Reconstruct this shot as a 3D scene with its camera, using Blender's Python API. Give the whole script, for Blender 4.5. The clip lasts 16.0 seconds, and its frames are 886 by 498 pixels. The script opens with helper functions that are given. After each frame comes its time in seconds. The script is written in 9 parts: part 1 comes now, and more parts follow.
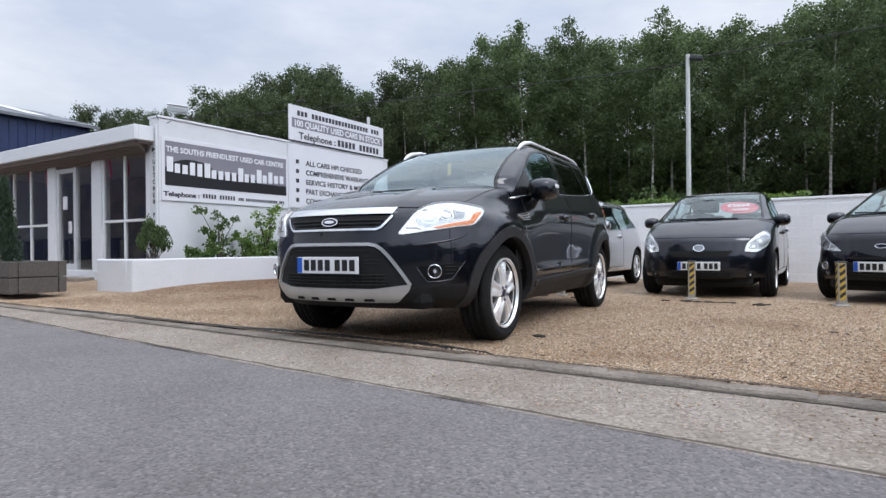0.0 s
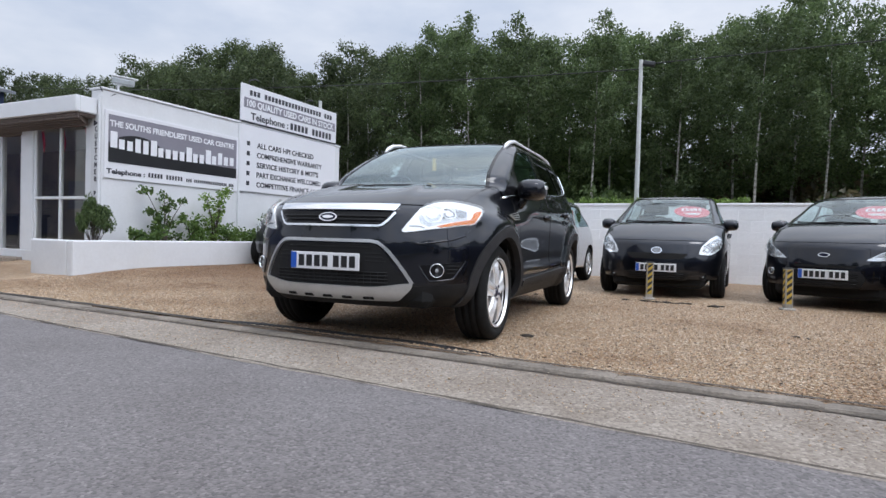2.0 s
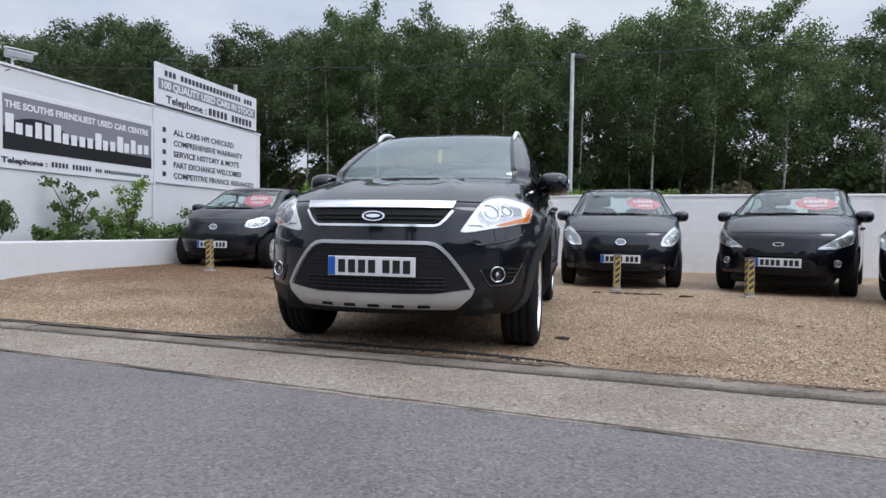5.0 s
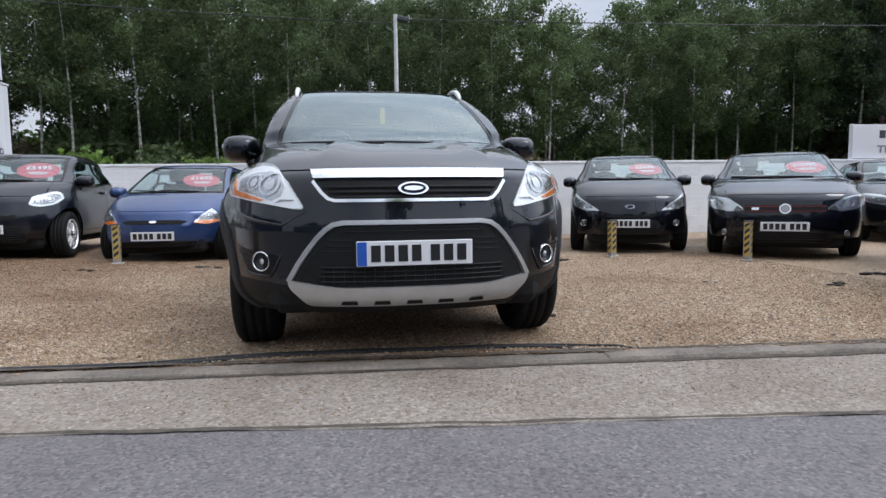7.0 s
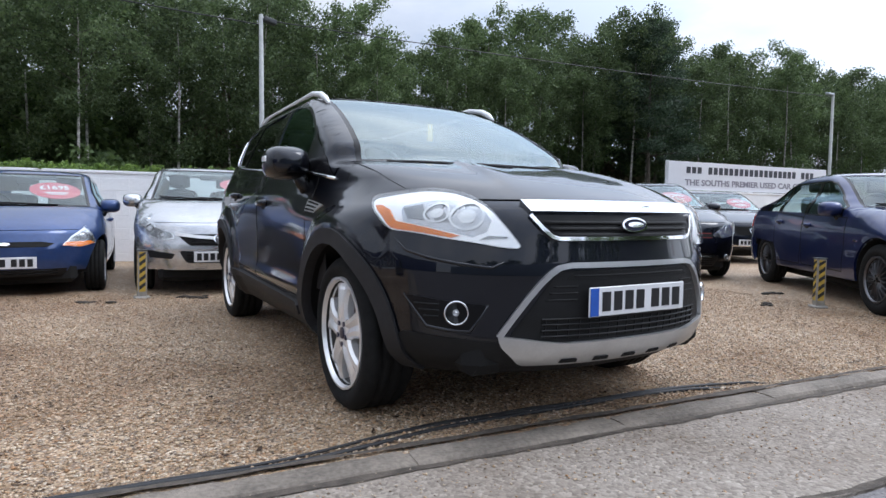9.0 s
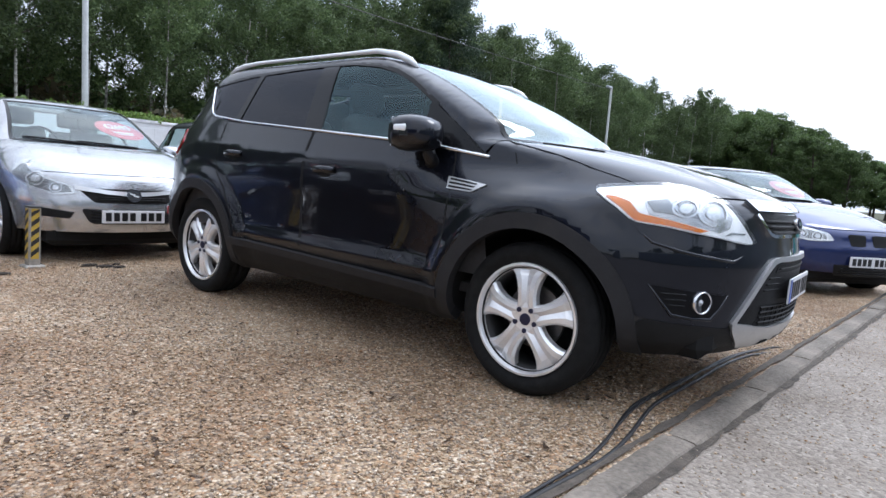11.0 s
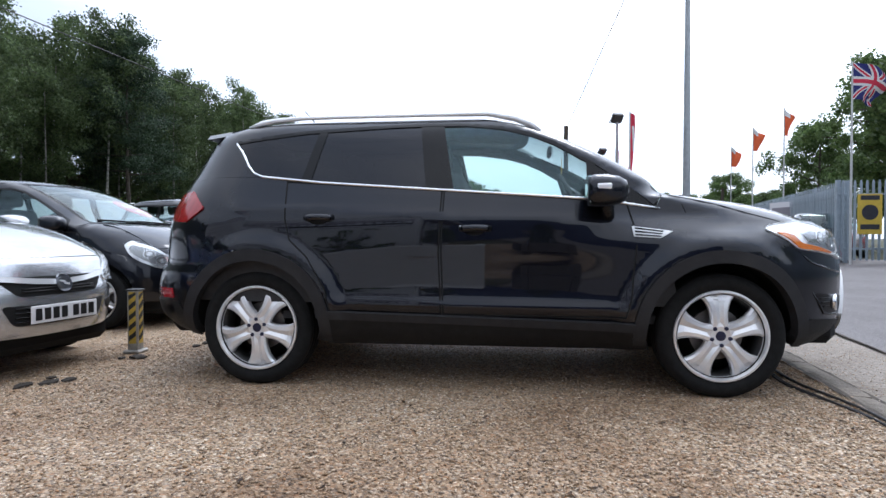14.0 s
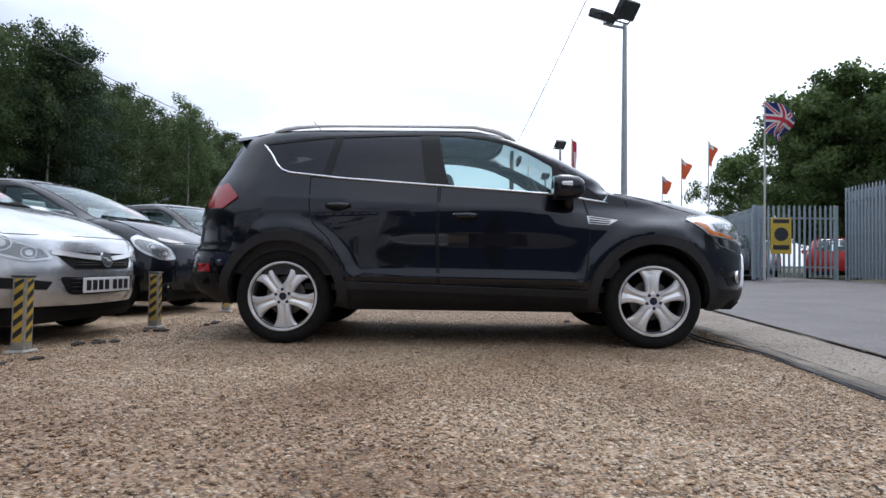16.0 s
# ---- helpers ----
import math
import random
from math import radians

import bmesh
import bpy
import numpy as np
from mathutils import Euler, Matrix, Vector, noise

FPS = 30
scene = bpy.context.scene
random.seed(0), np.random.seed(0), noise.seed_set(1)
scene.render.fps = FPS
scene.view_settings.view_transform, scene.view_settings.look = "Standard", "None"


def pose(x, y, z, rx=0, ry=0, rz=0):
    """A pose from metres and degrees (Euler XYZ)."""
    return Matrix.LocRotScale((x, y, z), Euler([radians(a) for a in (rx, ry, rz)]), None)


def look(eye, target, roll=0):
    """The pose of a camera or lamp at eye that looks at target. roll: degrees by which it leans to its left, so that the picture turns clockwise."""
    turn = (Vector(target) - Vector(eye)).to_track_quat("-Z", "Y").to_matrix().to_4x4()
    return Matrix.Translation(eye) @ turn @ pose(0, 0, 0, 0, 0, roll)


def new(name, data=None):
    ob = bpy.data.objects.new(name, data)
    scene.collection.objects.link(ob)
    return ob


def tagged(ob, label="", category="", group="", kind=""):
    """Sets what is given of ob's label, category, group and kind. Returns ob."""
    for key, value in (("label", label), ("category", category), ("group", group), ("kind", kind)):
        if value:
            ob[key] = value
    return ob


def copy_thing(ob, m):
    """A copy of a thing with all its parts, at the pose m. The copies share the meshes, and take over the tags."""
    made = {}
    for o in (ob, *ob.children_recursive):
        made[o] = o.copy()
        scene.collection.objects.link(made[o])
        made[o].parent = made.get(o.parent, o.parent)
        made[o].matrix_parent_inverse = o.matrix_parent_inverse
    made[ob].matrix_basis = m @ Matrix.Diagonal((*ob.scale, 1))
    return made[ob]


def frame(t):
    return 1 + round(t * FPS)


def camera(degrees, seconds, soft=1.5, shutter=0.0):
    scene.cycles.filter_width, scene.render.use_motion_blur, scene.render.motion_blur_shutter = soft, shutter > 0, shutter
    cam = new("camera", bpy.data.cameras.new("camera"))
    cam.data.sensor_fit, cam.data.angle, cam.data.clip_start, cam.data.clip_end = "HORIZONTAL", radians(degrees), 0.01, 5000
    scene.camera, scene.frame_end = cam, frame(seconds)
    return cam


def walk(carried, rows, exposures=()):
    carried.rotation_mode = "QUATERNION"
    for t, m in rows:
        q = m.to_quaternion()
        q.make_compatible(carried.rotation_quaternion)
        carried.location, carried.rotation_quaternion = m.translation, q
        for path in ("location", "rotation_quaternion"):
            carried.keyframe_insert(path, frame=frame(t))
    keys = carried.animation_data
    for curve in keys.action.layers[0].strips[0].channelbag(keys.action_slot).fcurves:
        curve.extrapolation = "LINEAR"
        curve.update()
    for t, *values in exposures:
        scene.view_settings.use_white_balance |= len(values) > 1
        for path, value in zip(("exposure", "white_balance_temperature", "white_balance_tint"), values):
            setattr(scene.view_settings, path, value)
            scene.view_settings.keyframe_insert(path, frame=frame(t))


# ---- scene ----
cam = camera(73.4, 16.0)
PATH = [
    (0, (2.599, -4.002, 0.673), (1.627, -2.254, 0.671), -0.5),
    (0.5, (2.585, -4.023, 0.685), (1.618, -2.272, 0.672), 0.7),
    (1, (2.483, -4.087, 0.731), (1.643, -2.272, 0.694), 3.1),
    (1.5, (2.271, -4.142, 0.757), (1.529, -2.285, 0.722), 2.9),
    (2, (2.186, -4.167, 0.741), (1.415, -2.322, 0.701), 1.6),
    (2.5, (2.183, -4.165, 0.732), (1.464, -2.3, 0.672), 1.3),
    (3, (2.154, -4.158, 0.734), (1.485, -2.274, 0.678), 2.0),
    (3.2, (2.107, -4.17, 0.736), (1.453, -2.281, 0.694), 1.8),
    (5.3, (0.905, -4.082, 0.786), (0.591, -2.108, 0.704), 0.9),
    (5.5, (0.764, -4.044, 0.788), (0.552, -2.059, 0.675), 1.1),
    (6, (0.405, -3.931, 0.784), (0.414, -1.934, 0.685), 0.7),
    (6.5, (0.04, -3.774, 0.796), (0.207, -1.785, 0.67), 1.5),
    (7, (-0.336, -3.534, 0.808), (0.01, -1.571, 0.637), -0.7),
    (7.5, (-0.695, -3.331, 0.824), (-0.112, -1.421, 0.712), -0.8),
    (8, (-1.068, -3.1, 0.834), (-0.335, -1.246, 0.674), 0.1),
    (8.5, (-1.428, -2.834, 0.87), (-0.555, -1.041, 0.718), -0.3),
    (9, (-1.818, -2.542, 0.892), (-0.824, -0.811, 0.772), 0.6),
    (9.5, (-2.152, -2.249, 0.902), (-1.041, -0.593, 0.749), -0.4),
    (10, (-2.512, -1.954, 0.909), (-1.206, -0.447, 0.755), 0.7),
    (10.2, (-2.651, -1.829, 0.928), (-1.316, -0.351, 0.738), 1.6),
    (12.3, (-3.866, -0.281, 0.936), (-1.994, 0.4, 0.752), 4.6),
    (12.5, (-3.949, -0.105, 0.929), (-2.066, 0.544, 0.743), 4.2),
    (13, (-4.09, 0.367, 0.893), (-2.175, 0.911, 0.706), 4.2),
    (13.5, (-4.197, 0.753, 0.879), (-2.242, 1.155, 0.746), 3.7),
    (14, (-4.324, 1.132, 0.888), (-2.339, 1.373, 0.852), 0.0),
    (14.5, (-4.485, 1.339, 0.893), (-2.49, 1.474, 0.934), 0.1),
    (15, (-4.76, 1.4, 0.909), (-2.766, 1.422, 1.067), -2.5),
    (15.5, (-4.988, 1.372, 0.834), (-2.991, 1.452, 0.913), -1.4),
    (16, (-5.205, 1.418, 0.605), (-3.206, 1.466, 0.651), 0.7),
]
walk(cam, [(t, look(eye, target, roll)) for t, eye, target, roll in PATH], exposures=[(t, e, k, 11) for t, e, k in ((0, 0.0, 6250), (3, -0.06, 6250), (6.5, -0.14, 6240), (8.2, -0.08, 6150), (9.5, 0.15, 6030), (10.2, 0.22, 6010), (12.5, 0.13, 6010), (14.5, 0.04, 6060), (15.4, -0.16, 6130), (16, -0.26, 6150))])

# ---- world and light ----
world = bpy.data.worlds.new("world")
scene.world = world
world.use_nodes = True
WN, WL = world.node_tree.nodes, world.node_tree.links
WN.clear()
SUN_EL, SUN_AZ = radians(55), radians(112)
sky = WN.new("ShaderNodeTexSky")
sky.sky_type = 'NISHITA'
sky.sun_disc = False
sky.sun_elevation, sky.sun_rotation = SUN_EL, SUN_AZ
coord = WN.new("ShaderNodeTexCoord")
wmap = WN.new("ShaderNodeMapping")
wmap.inputs["Scale"].default_value = (1.0, 1.0, 2.6)
WL.new(coord.outputs["Generated"], wmap.inputs["Vector"])
cloud = WN.new("ShaderNodeTexNoise")
cloud.inputs["Scale"].default_value = 2.2
cloud.inputs["Detail"].default_value = 6
cloud.inputs["Roughness"].default_value = 0.55
WL.new(wmap.outputs["Vector"], cloud.inputs["Vector"])
cramp = WN.new("ShaderNodeValToRGB")
cramp.color_ramp.elements[0].position, cramp.color_ramp.elements[0].color = 0.36, (5.7, 6.35, 7.5, 1)
cramp.color_ramp.elements[1].position, cramp.color_ramp.elements[1].color = 0.66, (8.9, 9.1, 9.5, 1)
WL.new(cloud.outputs["Fac"], cramp.inputs["Fac"])
# an overcast sky is brighter overhead, and round the veiled sun
wsep = WN.new("ShaderNodeSeparateXYZ")
WL.new(coord.outputs["Generated"], wsep.inputs[0])
wup = WN.new("ShaderNodeMapRange")
wup.inputs["From Min"].default_value, wup.inputs["From Max"].default_value = 0.0, 1.0
wup.inputs["To Min"].default_value, wup.inputs["To Max"].default_value = 0.86, 1.6
WL.new(wsep.outputs["Z"], wup.inputs["Value"])
SUN_DIR = (math.sin(SUN_AZ) * math.cos(SUN_EL), math.cos(SUN_AZ) * math.cos(SUN_EL), math.sin(SUN_EL))
wdot = WN.new("ShaderNodeVectorMath")
wdot.operation = 'DOT_PRODUCT'
wdot.inputs[1].default_value = SUN_DIR
WL.new(coord.outputs["Generated"], wdot.inputs[0])
wglow = WN.new("ShaderNodeMapRange")
wglow.interpolation_type = 'SMOOTHSTEP'
wglow.inputs["From Min"].default_value, wglow.inputs["From Max"].default_value = 0.2, 1.0
wglow.inputs["To Min"].default_value, wglow.inputs["To Max"].default_value = 0.0, 1.6
WL.new(wdot.outputs["Value"], wglow.inputs["Value"])
wsum = WN.new("ShaderNodeMath")
WL.new(wup.outputs["Result"], wsum.inputs[0])
WL.new(wglow.outputs["Result"], wsum.inputs[1])
wsc = WN.new("ShaderNodeVectorMath")
wsc.operation = 'SCALE'
WL.new(cramp.outputs["Color"], wsc.inputs[0])
WL.new(wsum.outputs[0], wsc.inputs["Scale"])
wmix = WN.new("ShaderNodeMix")
wmix.data_type = 'RGBA'
wmix.inputs["Factor"].default_value = 0.9
WL.new(sky.outputs["Color"], wmix.inputs["A"])
WL.new(wsc.outputs[0], wmix.inputs["B"])
wbg = WN.new("ShaderNodeBackground")
wbg.inputs["Strength"].default_value = 0.1
WL.new(wmix.outputs["Result"], wbg.inputs["Color"])
wout = WN.new("ShaderNodeOutputWorld")
WL.new(wbg.outputs["Background"], wout.inputs["Surface"])

sun_data = bpy.data.lights.new("sun", 'SUN')
sun_data.energy, sun_data.angle, sun_data.color = 1.0, radians(22), (1.0, 0.98, 0.95)
sun = new("sun", sun_data)
sun.rotation_euler = Vector((math.sin(SUN_AZ) * math.cos(SUN_EL), math.cos(SUN_AZ) * math.cos(SUN_EL), math.sin(SUN_EL))).to_track_quat("Z", "Y").to_euler()


# ---- materials ----
def material(name, color, rough=0.5, metal=0.0, vary=0.0, scale=8.0, bump=0.0, bump_scale=40.0, coat=0.0, spec=0.5, second=None,
             random_piece=0.0, transmission=0.0, alpha=1.0, emission=0.0, rough_vary=0.0, detail=5.0, dirt=0.0, dirt_color=(0.2, 0.17, 0.13), stretch=None):
    """A surface with two scales of colour variation, uneven gloss and fine relief, in metres."""
    m = bpy.data.materials.new(name)
    m.use_nodes = True
    nt, ln = m.node_tree.nodes, m.node_tree.links
    b = nt["Principled BSDF"]
    b.inputs["Base Color"].default_value = (*color, 1)
    b.inputs["Roughness"].default_value = rough
    b.inputs["Metallic"].default_value = metal
    b.inputs["Coat Weight"].default_value = coat
    b.inputs["Coat Roughness"].default_value = 0.03
    b.inputs["Specular IOR Level"].default_value = spec
    b.inputs["Transmission Weight"].default_value = transmission
    b.inputs["Alpha"].default_value = alpha
    tc = nt.new("ShaderNodeTexCoord")
    vec = tc.outputs["Object"]
    if stretch:
        mp = nt.new("ShaderNodeMapping")
        mp.inputs["Scale"].default_value = stretch
        ln.new(vec, mp.inputs["Vector"])
        vec = mp.outputs["Vector"]
    out = None
    if vary or second:
        n1 = nt.new("ShaderNodeTexNoise")
        n1.inputs["Scale"].default_value, n1.inputs["Detail"].default_value = scale, detail
        ln.new(vec, n1.inputs["Vector"])
        n2 = nt.new("ShaderNodeTexNoise")
        n2.inputs["Scale"].default_value, n2.inputs["Detail"].default_value = scale * 9, 3
        ln.new(vec, n2.inputs["Vector"])
        add = nt.new("ShaderNodeMath")
        add.operation = 'MULTIPLY_ADD'
        add.inputs[1].default_value = 0.4
        ln.new(n2.outputs["Fac"], add.inputs[0])
        sc = nt.new("ShaderNodeMath")
        sc.operation = 'MULTIPLY'
        sc.inputs[1].default_value = 0.6
        ln.new(n1.outputs["Fac"], sc.inputs[0])
        ln.new(sc.outputs[0], add.inputs[2])
        ramp = nt.new("ShaderNodeValToRGB")
        lo = second if second else tuple(max(0, c * (1 - vary)) for c in color)
        hi = tuple(min(1, c * (1 + vary)) for c in color)
        ramp.color_ramp.elements[0].position, ramp.color_ramp.elements[0].color = 0.36, (*lo, 1)
        ramp.color_ramp.elements[1].position, ramp.color_ramp.elements[1].color = 0.64, (*hi, 1)
        ln.new(add.outputs[0], ramp.inputs["Fac"])
        out = ramp.outputs["Color"]
        if rough_vary:
            mr = nt.new("ShaderNodeMapRange")
            mr.inputs["To Min"].default_value, mr.inputs["To Max"].default_value = rough - rough_vary, rough + rough_vary
            ln.new(n1.outputs["Fac"], mr.inputs["Value"])
            ln.new(mr.outputs["Result"], b.inputs["Roughness"])
    if random_piece and out:
        oi = nt.new("ShaderNodeObjectInfo")
        hs = nt.new("ShaderNodeHueSaturation")
        mr2 = nt.new("ShaderNodeMapRange")
        mr2.inputs["To Min"].default_value, mr2.inputs["To Max"].default_value = 1 - random_piece, 1 + random_piece
        ln.new(oi.outputs["Random"], mr2.inputs["Value"])
        ln.new(mr2.outputs["Result"], hs.inputs["Value"])
        ln.new(out, hs.inputs["Color"])
        out = hs.outputs["Color"]
    if dirt:
        dn = nt.new("ShaderNodeTexNoise")
        dn.inputs["Scale"].default_value, dn.inputs["Detail"].default_value = 1.7, 9
        dn.inputs["Roughness"].default_value = 0.68
        ln.new(tc.outputs["Object"], dn.inputs["Vector"])
        dr = nt.new("ShaderNodeValToRGB")
        dr.color_ramp.elements[0].position, dr.color_ramp.elements[1].position = 0.53, 0.75
        dr.color_ramp.elements[1].color = (dirt, dirt, dirt, 1)
        ln.new(dn.outputs["Fac"], dr.inputs["Fac"])
        mx = nt.new("ShaderNodeMix")
        mx.data_type = 'RGBA'
        ln.new(dr.outputs["Color"], mx.inputs["Factor"])
        if out:
            ln.new(out, mx.inputs["A"])
        else:
            mx.inputs["A"].default_value = (*color, 1)
        mx.inputs["B"].default_value = (*dirt_color, 1)
        out = mx.outputs["Result"]
    if out:
        ln.new(out, b.inputs["Base Color"])
    if bump:
        bn = nt.new("ShaderNodeTexNoise")
        bn.inputs["Scale"].default_value, bn.inputs["Detail"].default_value = bump_scale, 4
        ln.new(vec, bn.inputs["Vector"])
        bp = nt.new("ShaderNodeBump")
        bp.inputs["Strength"].default_value, bp.inputs["Distance"].default_value = 0.6, bump
        ln.new(bn.outputs["Fac"], bp.inputs["Height"])
        ln.new(bp.outputs["Normal"], b.inputs["Normal"])
    if emission:
        b.inputs["Emission Color"].default_value = (*color, 1)
        b.inputs["Emission Strength"].default_value = emission
    return m


def car_paint(name, color, flake=0.0, coat_ior=1.5, coat=1.0):
    m = material(name, color, rough=0.4 if 0 < flake < 1 else 0.24 if flake else 0.4, metal=min(flake, 0.75 if flake >= 1 else flake), coat=coat, vary=0.12, scale=3.0, spec=0.5 if flake else 0.0,
                    dirt=0.012 if max(color) < 0.03 else 0.04 if max(color) < 0.3 else 0.1, dirt_color=(0.15, 0.15, 0.15))
    m.node_tree.nodes["Principled BSDF"].inputs["Coat IOR"].default_value = coat_ior
    return m


def glass(name, color=(0.82, 0.9, 0.9), density=0.35, ior=1.6, gain=1.1, sheen=(1, 1, 1), least=0.03):
    """Thin car glass: see-through with a tint, and a clear reflection."""
    m = bpy.data.materials.new(name)
    m.use_nodes = True
    nt, ln = m.node_tree.nodes, m.node_tree.links
    nt.clear()
    tr = nt.new("ShaderNodeBsdfTransparent")
    tr.inputs["Color"].default_value = (*(c * (1 - density) for c in color), 1)
    gl = nt.new("ShaderNodeBsdfGlossy")
    gl.inputs["Roughness"].default_value = 0.02
    gl.inputs["Color"].default_value = (*sheen, 1)
    face = nt.new("ShaderNodeLayerWeight")
    face.inputs["Blend"].default_value = 0.5
    fifth = nt.new("ShaderNodeMath")
    fifth.operation = 'POWER'
    fifth.inputs[1].default_value = 5.0
    ln.new(face.outputs["Facing"], fifth.inputs[0])
    f0 = ((ior - 1) / (ior + 1)) ** 2
    mul = nt.new("ShaderNodeMath")
    mul.operation = 'MULTIPLY_ADD'
    mul.use_clamp = True
    mul.inputs[1].default_value, mul.inputs[2].default_value = (1 - f0) * gain, f0 * gain + least
    ln.new(fifth.outputs[0], mul.inputs[0])
    mx = nt.new("ShaderNodeMixShader")
    ln.new(mul.outputs[0], mx.inputs["Fac"])
    ln.new(tr.outputs["BSDF"], mx.inputs[1])
    ln.new(gl.outputs["BSDF"], mx.inputs[2])
    o = nt.new("ShaderNodeOutputMaterial")
    ln.new(mx.outputs["Shader"], o.inputs["Surface"])
    return m


def soiled(nt, ln, vec, color, damp):
    """Gravel with damp patches, hand-sized light and dark heaps, and earth trodden in near the office."""
    def noisy(scale, detail, rough):
        n = nt.new("ShaderNodeTexNoise")
        n.inputs["Scale"].default_value, n.inputs["Detail"].default_value, n.inputs["Roughness"].default_value = scale, detail, rough
        ln.new(vec, n.inputs["Vector"])
        return n.outputs["Fac"]

    def times(factor, lo, hi, depth, tint, col):
        span = nt.new("ShaderNodeMapRange")
        span.interpolation_type = 'SMOOTHSTEP'
        span.inputs["From Min"].default_value, span.inputs["From Max"].default_value, span.inputs["To Max"].default_value = lo, hi, depth
        ln.new(factor, span.inputs["Value"])
        mg = nt.new("ShaderNodeMix")
        mg.data_type, mg.blend_type = 'RGBA', 'MULTIPLY'
        ln.new(span.outputs["Result"], mg.inputs["Factor"])
        ln.new(col, mg.inputs["A"])
        mg.inputs["B"].default_value = (*tint, 1)
        return mg.outputs["Result"]

    color = times(noisy(0.42, 7, 0.6), 0.5, 0.62, damp, (0.62, 0.53, 0.45), color)
    color = times(noisy(13.0, 4, 0.6), 0.48, 0.66, 0.5, (0.64, 0.57, 0.5), color)
    far = nt.new("ShaderNodeVectorMath")
    far.operation = 'DISTANCE'
    far.inputs[1].default_value = (-4.9, 4.2, 0)
    ln.new(vec, far.inputs[0])
    wave = nt.new("ShaderNodeMath")
    wave.operation = 'MULTIPLY_ADD'
    wave.inputs[1].default_value = -4.0
    ln.new(noisy(0.9, 6, 0.65), wave.inputs[0])
    ln.new(far.outputs["Value"], wave.inputs[2])
    return times(wave.outputs[0], 1.8, -0.6, 0.85, (0.55, 0.45, 0.37), color)


def stones_material(name, colors, scale, bump, rough=0.75, patches=0.25, patch_dark=(0.5, 0.5, 0.5), gap_shade=0.0, damp=0.0):
    """Loose or bound stones: cells with their own colours, relief, shade painted between the cells, and broad damp or
    worn patches.
    """
    m = bpy.data.materials.new(name)
    m.use_nodes = True
    nt, ln = m.node_tree.nodes, m.node_tree.links
    b = nt["Principled BSDF"]
    b.inputs["Roughness"].default_value = rough
    tc = nt.new("ShaderNodeTexCoord")
    warp = nt.new("ShaderNodeTexNoise")
    warp.inputs["Scale"].default_value = scale * 0.7
    ln.new(tc.outputs["Object"], warp.inputs["Vector"])
    va = nt.new("ShaderNodeVectorMath")
    va.operation = 'MULTIPLY_ADD'
    va.inputs[1].default_value = (0.6 / scale,) * 3
    ln.new(warp.outputs["Color"], va.inputs[0])
    ln.new(tc.outputs["Object"], va.inputs[2])
    vo = nt.new("ShaderNodeTexVoronoi")
    vo.inputs["Scale"].default_value = scale
    ln.new(va.outputs[0], vo.inputs["Vector"])
    sep = nt.new("ShaderNodeSeparateColor")
    ln.new(vo.outputs["Color"], sep.inputs[0])
    ramp = nt.new("ShaderNodeValToRGB")
    els = ramp.color_ramp.elements
    while len(els) < len(colors):
        els.new(0.5)
    for i, c in enumerate(colors):
        els[i].position, els[i].color = i / (len(colors) - 1), (*c, 1)
    ln.new(sep.outputs[0], ramp.inputs["Fac"])
    big = nt.new("ShaderNodeTexNoise")
    big.inputs["Scale"].default_value, big.inputs["Detail"].default_value = 0.9, 8
    big.inputs["Roughness"].default_value = 0.65
    ln.new(tc.outputs["Object"], big.inputs["Vector"])
    br = nt.new("ShaderNodeValToRGB")
    br.color_ramp.elements[0].position, br.color_ramp.elements[1].position = 0.42, 0.68
    br.color_ramp.elements[1].color = (patches, patches, patches, 1)
    ln.new(big.outputs["Fac"], br.inputs["Fac"])
    mx = nt.new("ShaderNodeMix")
    mx.data_type, mx.blend_type = 'RGBA', 'MULTIPLY'
    ln.new(br.outputs["Color"], mx.inputs["Factor"])
    ln.new(ramp.outputs["Color"], mx.inputs["A"])
    mx.inputs["B"].default_value = (*patch_dark, 1)
    out = mx.outputs["Result"]
    # colour darkened towards cell edges, standing in for stones shading each other
    if gap_shade:
        span = nt.new("ShaderNodeMapRange")
        span.interpolation_type = 'SMOOTHSTEP'
        span.inputs["From Min"].default_value, span.inputs["From Max"].default_value, span.inputs["To Max"].default_value = 0.35, 0.75, gap_shade
        ln.new(vo.outputs["Distance"], span.inputs["Value"])
        mg = nt.new("ShaderNodeMix")
        mg.data_type, mg.blend_type = 'RGBA', 'MULTIPLY'
        ln.new(span.outputs["Result"], mg.inputs["Factor"])
        ln.new(out, mg.inputs["A"])
        mg.inputs["B"].default_value = (0.30, 0.25, 0.21, 1)
        out = mg.outputs["Result"]
    if damp:
        out = soiled(nt, ln, tc.outputs["Object"], out, damp)
    ln.new(out, b.inputs["Base Color"])
    bp = nt.new("ShaderNodeBump")
    bp.invert = True
    bp.inputs["Strength"].default_value, bp.inputs["Distance"].default_value = 0.8, bump
    ln.new(vo.outputs["Distance"], bp.inputs["Height"])
    if damp:
        heap = nt.new("ShaderNodeTexNoise")
        heap.inputs["Scale"].default_value, heap.inputs["Detail"].default_value = 16, 4
        ln.new(tc.outputs["Object"], heap.inputs["Vector"])
        hb = nt.new("ShaderNodeBump")
        hb.inputs["Strength"].default_value, hb.inputs["Distance"].default_value = 0.8, 0.035
        ln.new(heap.outputs["Fac"], hb.inputs["Height"])
        ln.new(hb.outputs["Normal"], bp.inputs["Normal"])
    ln.new(bp.outputs["Normal"], b.inputs["Normal"])
    return m


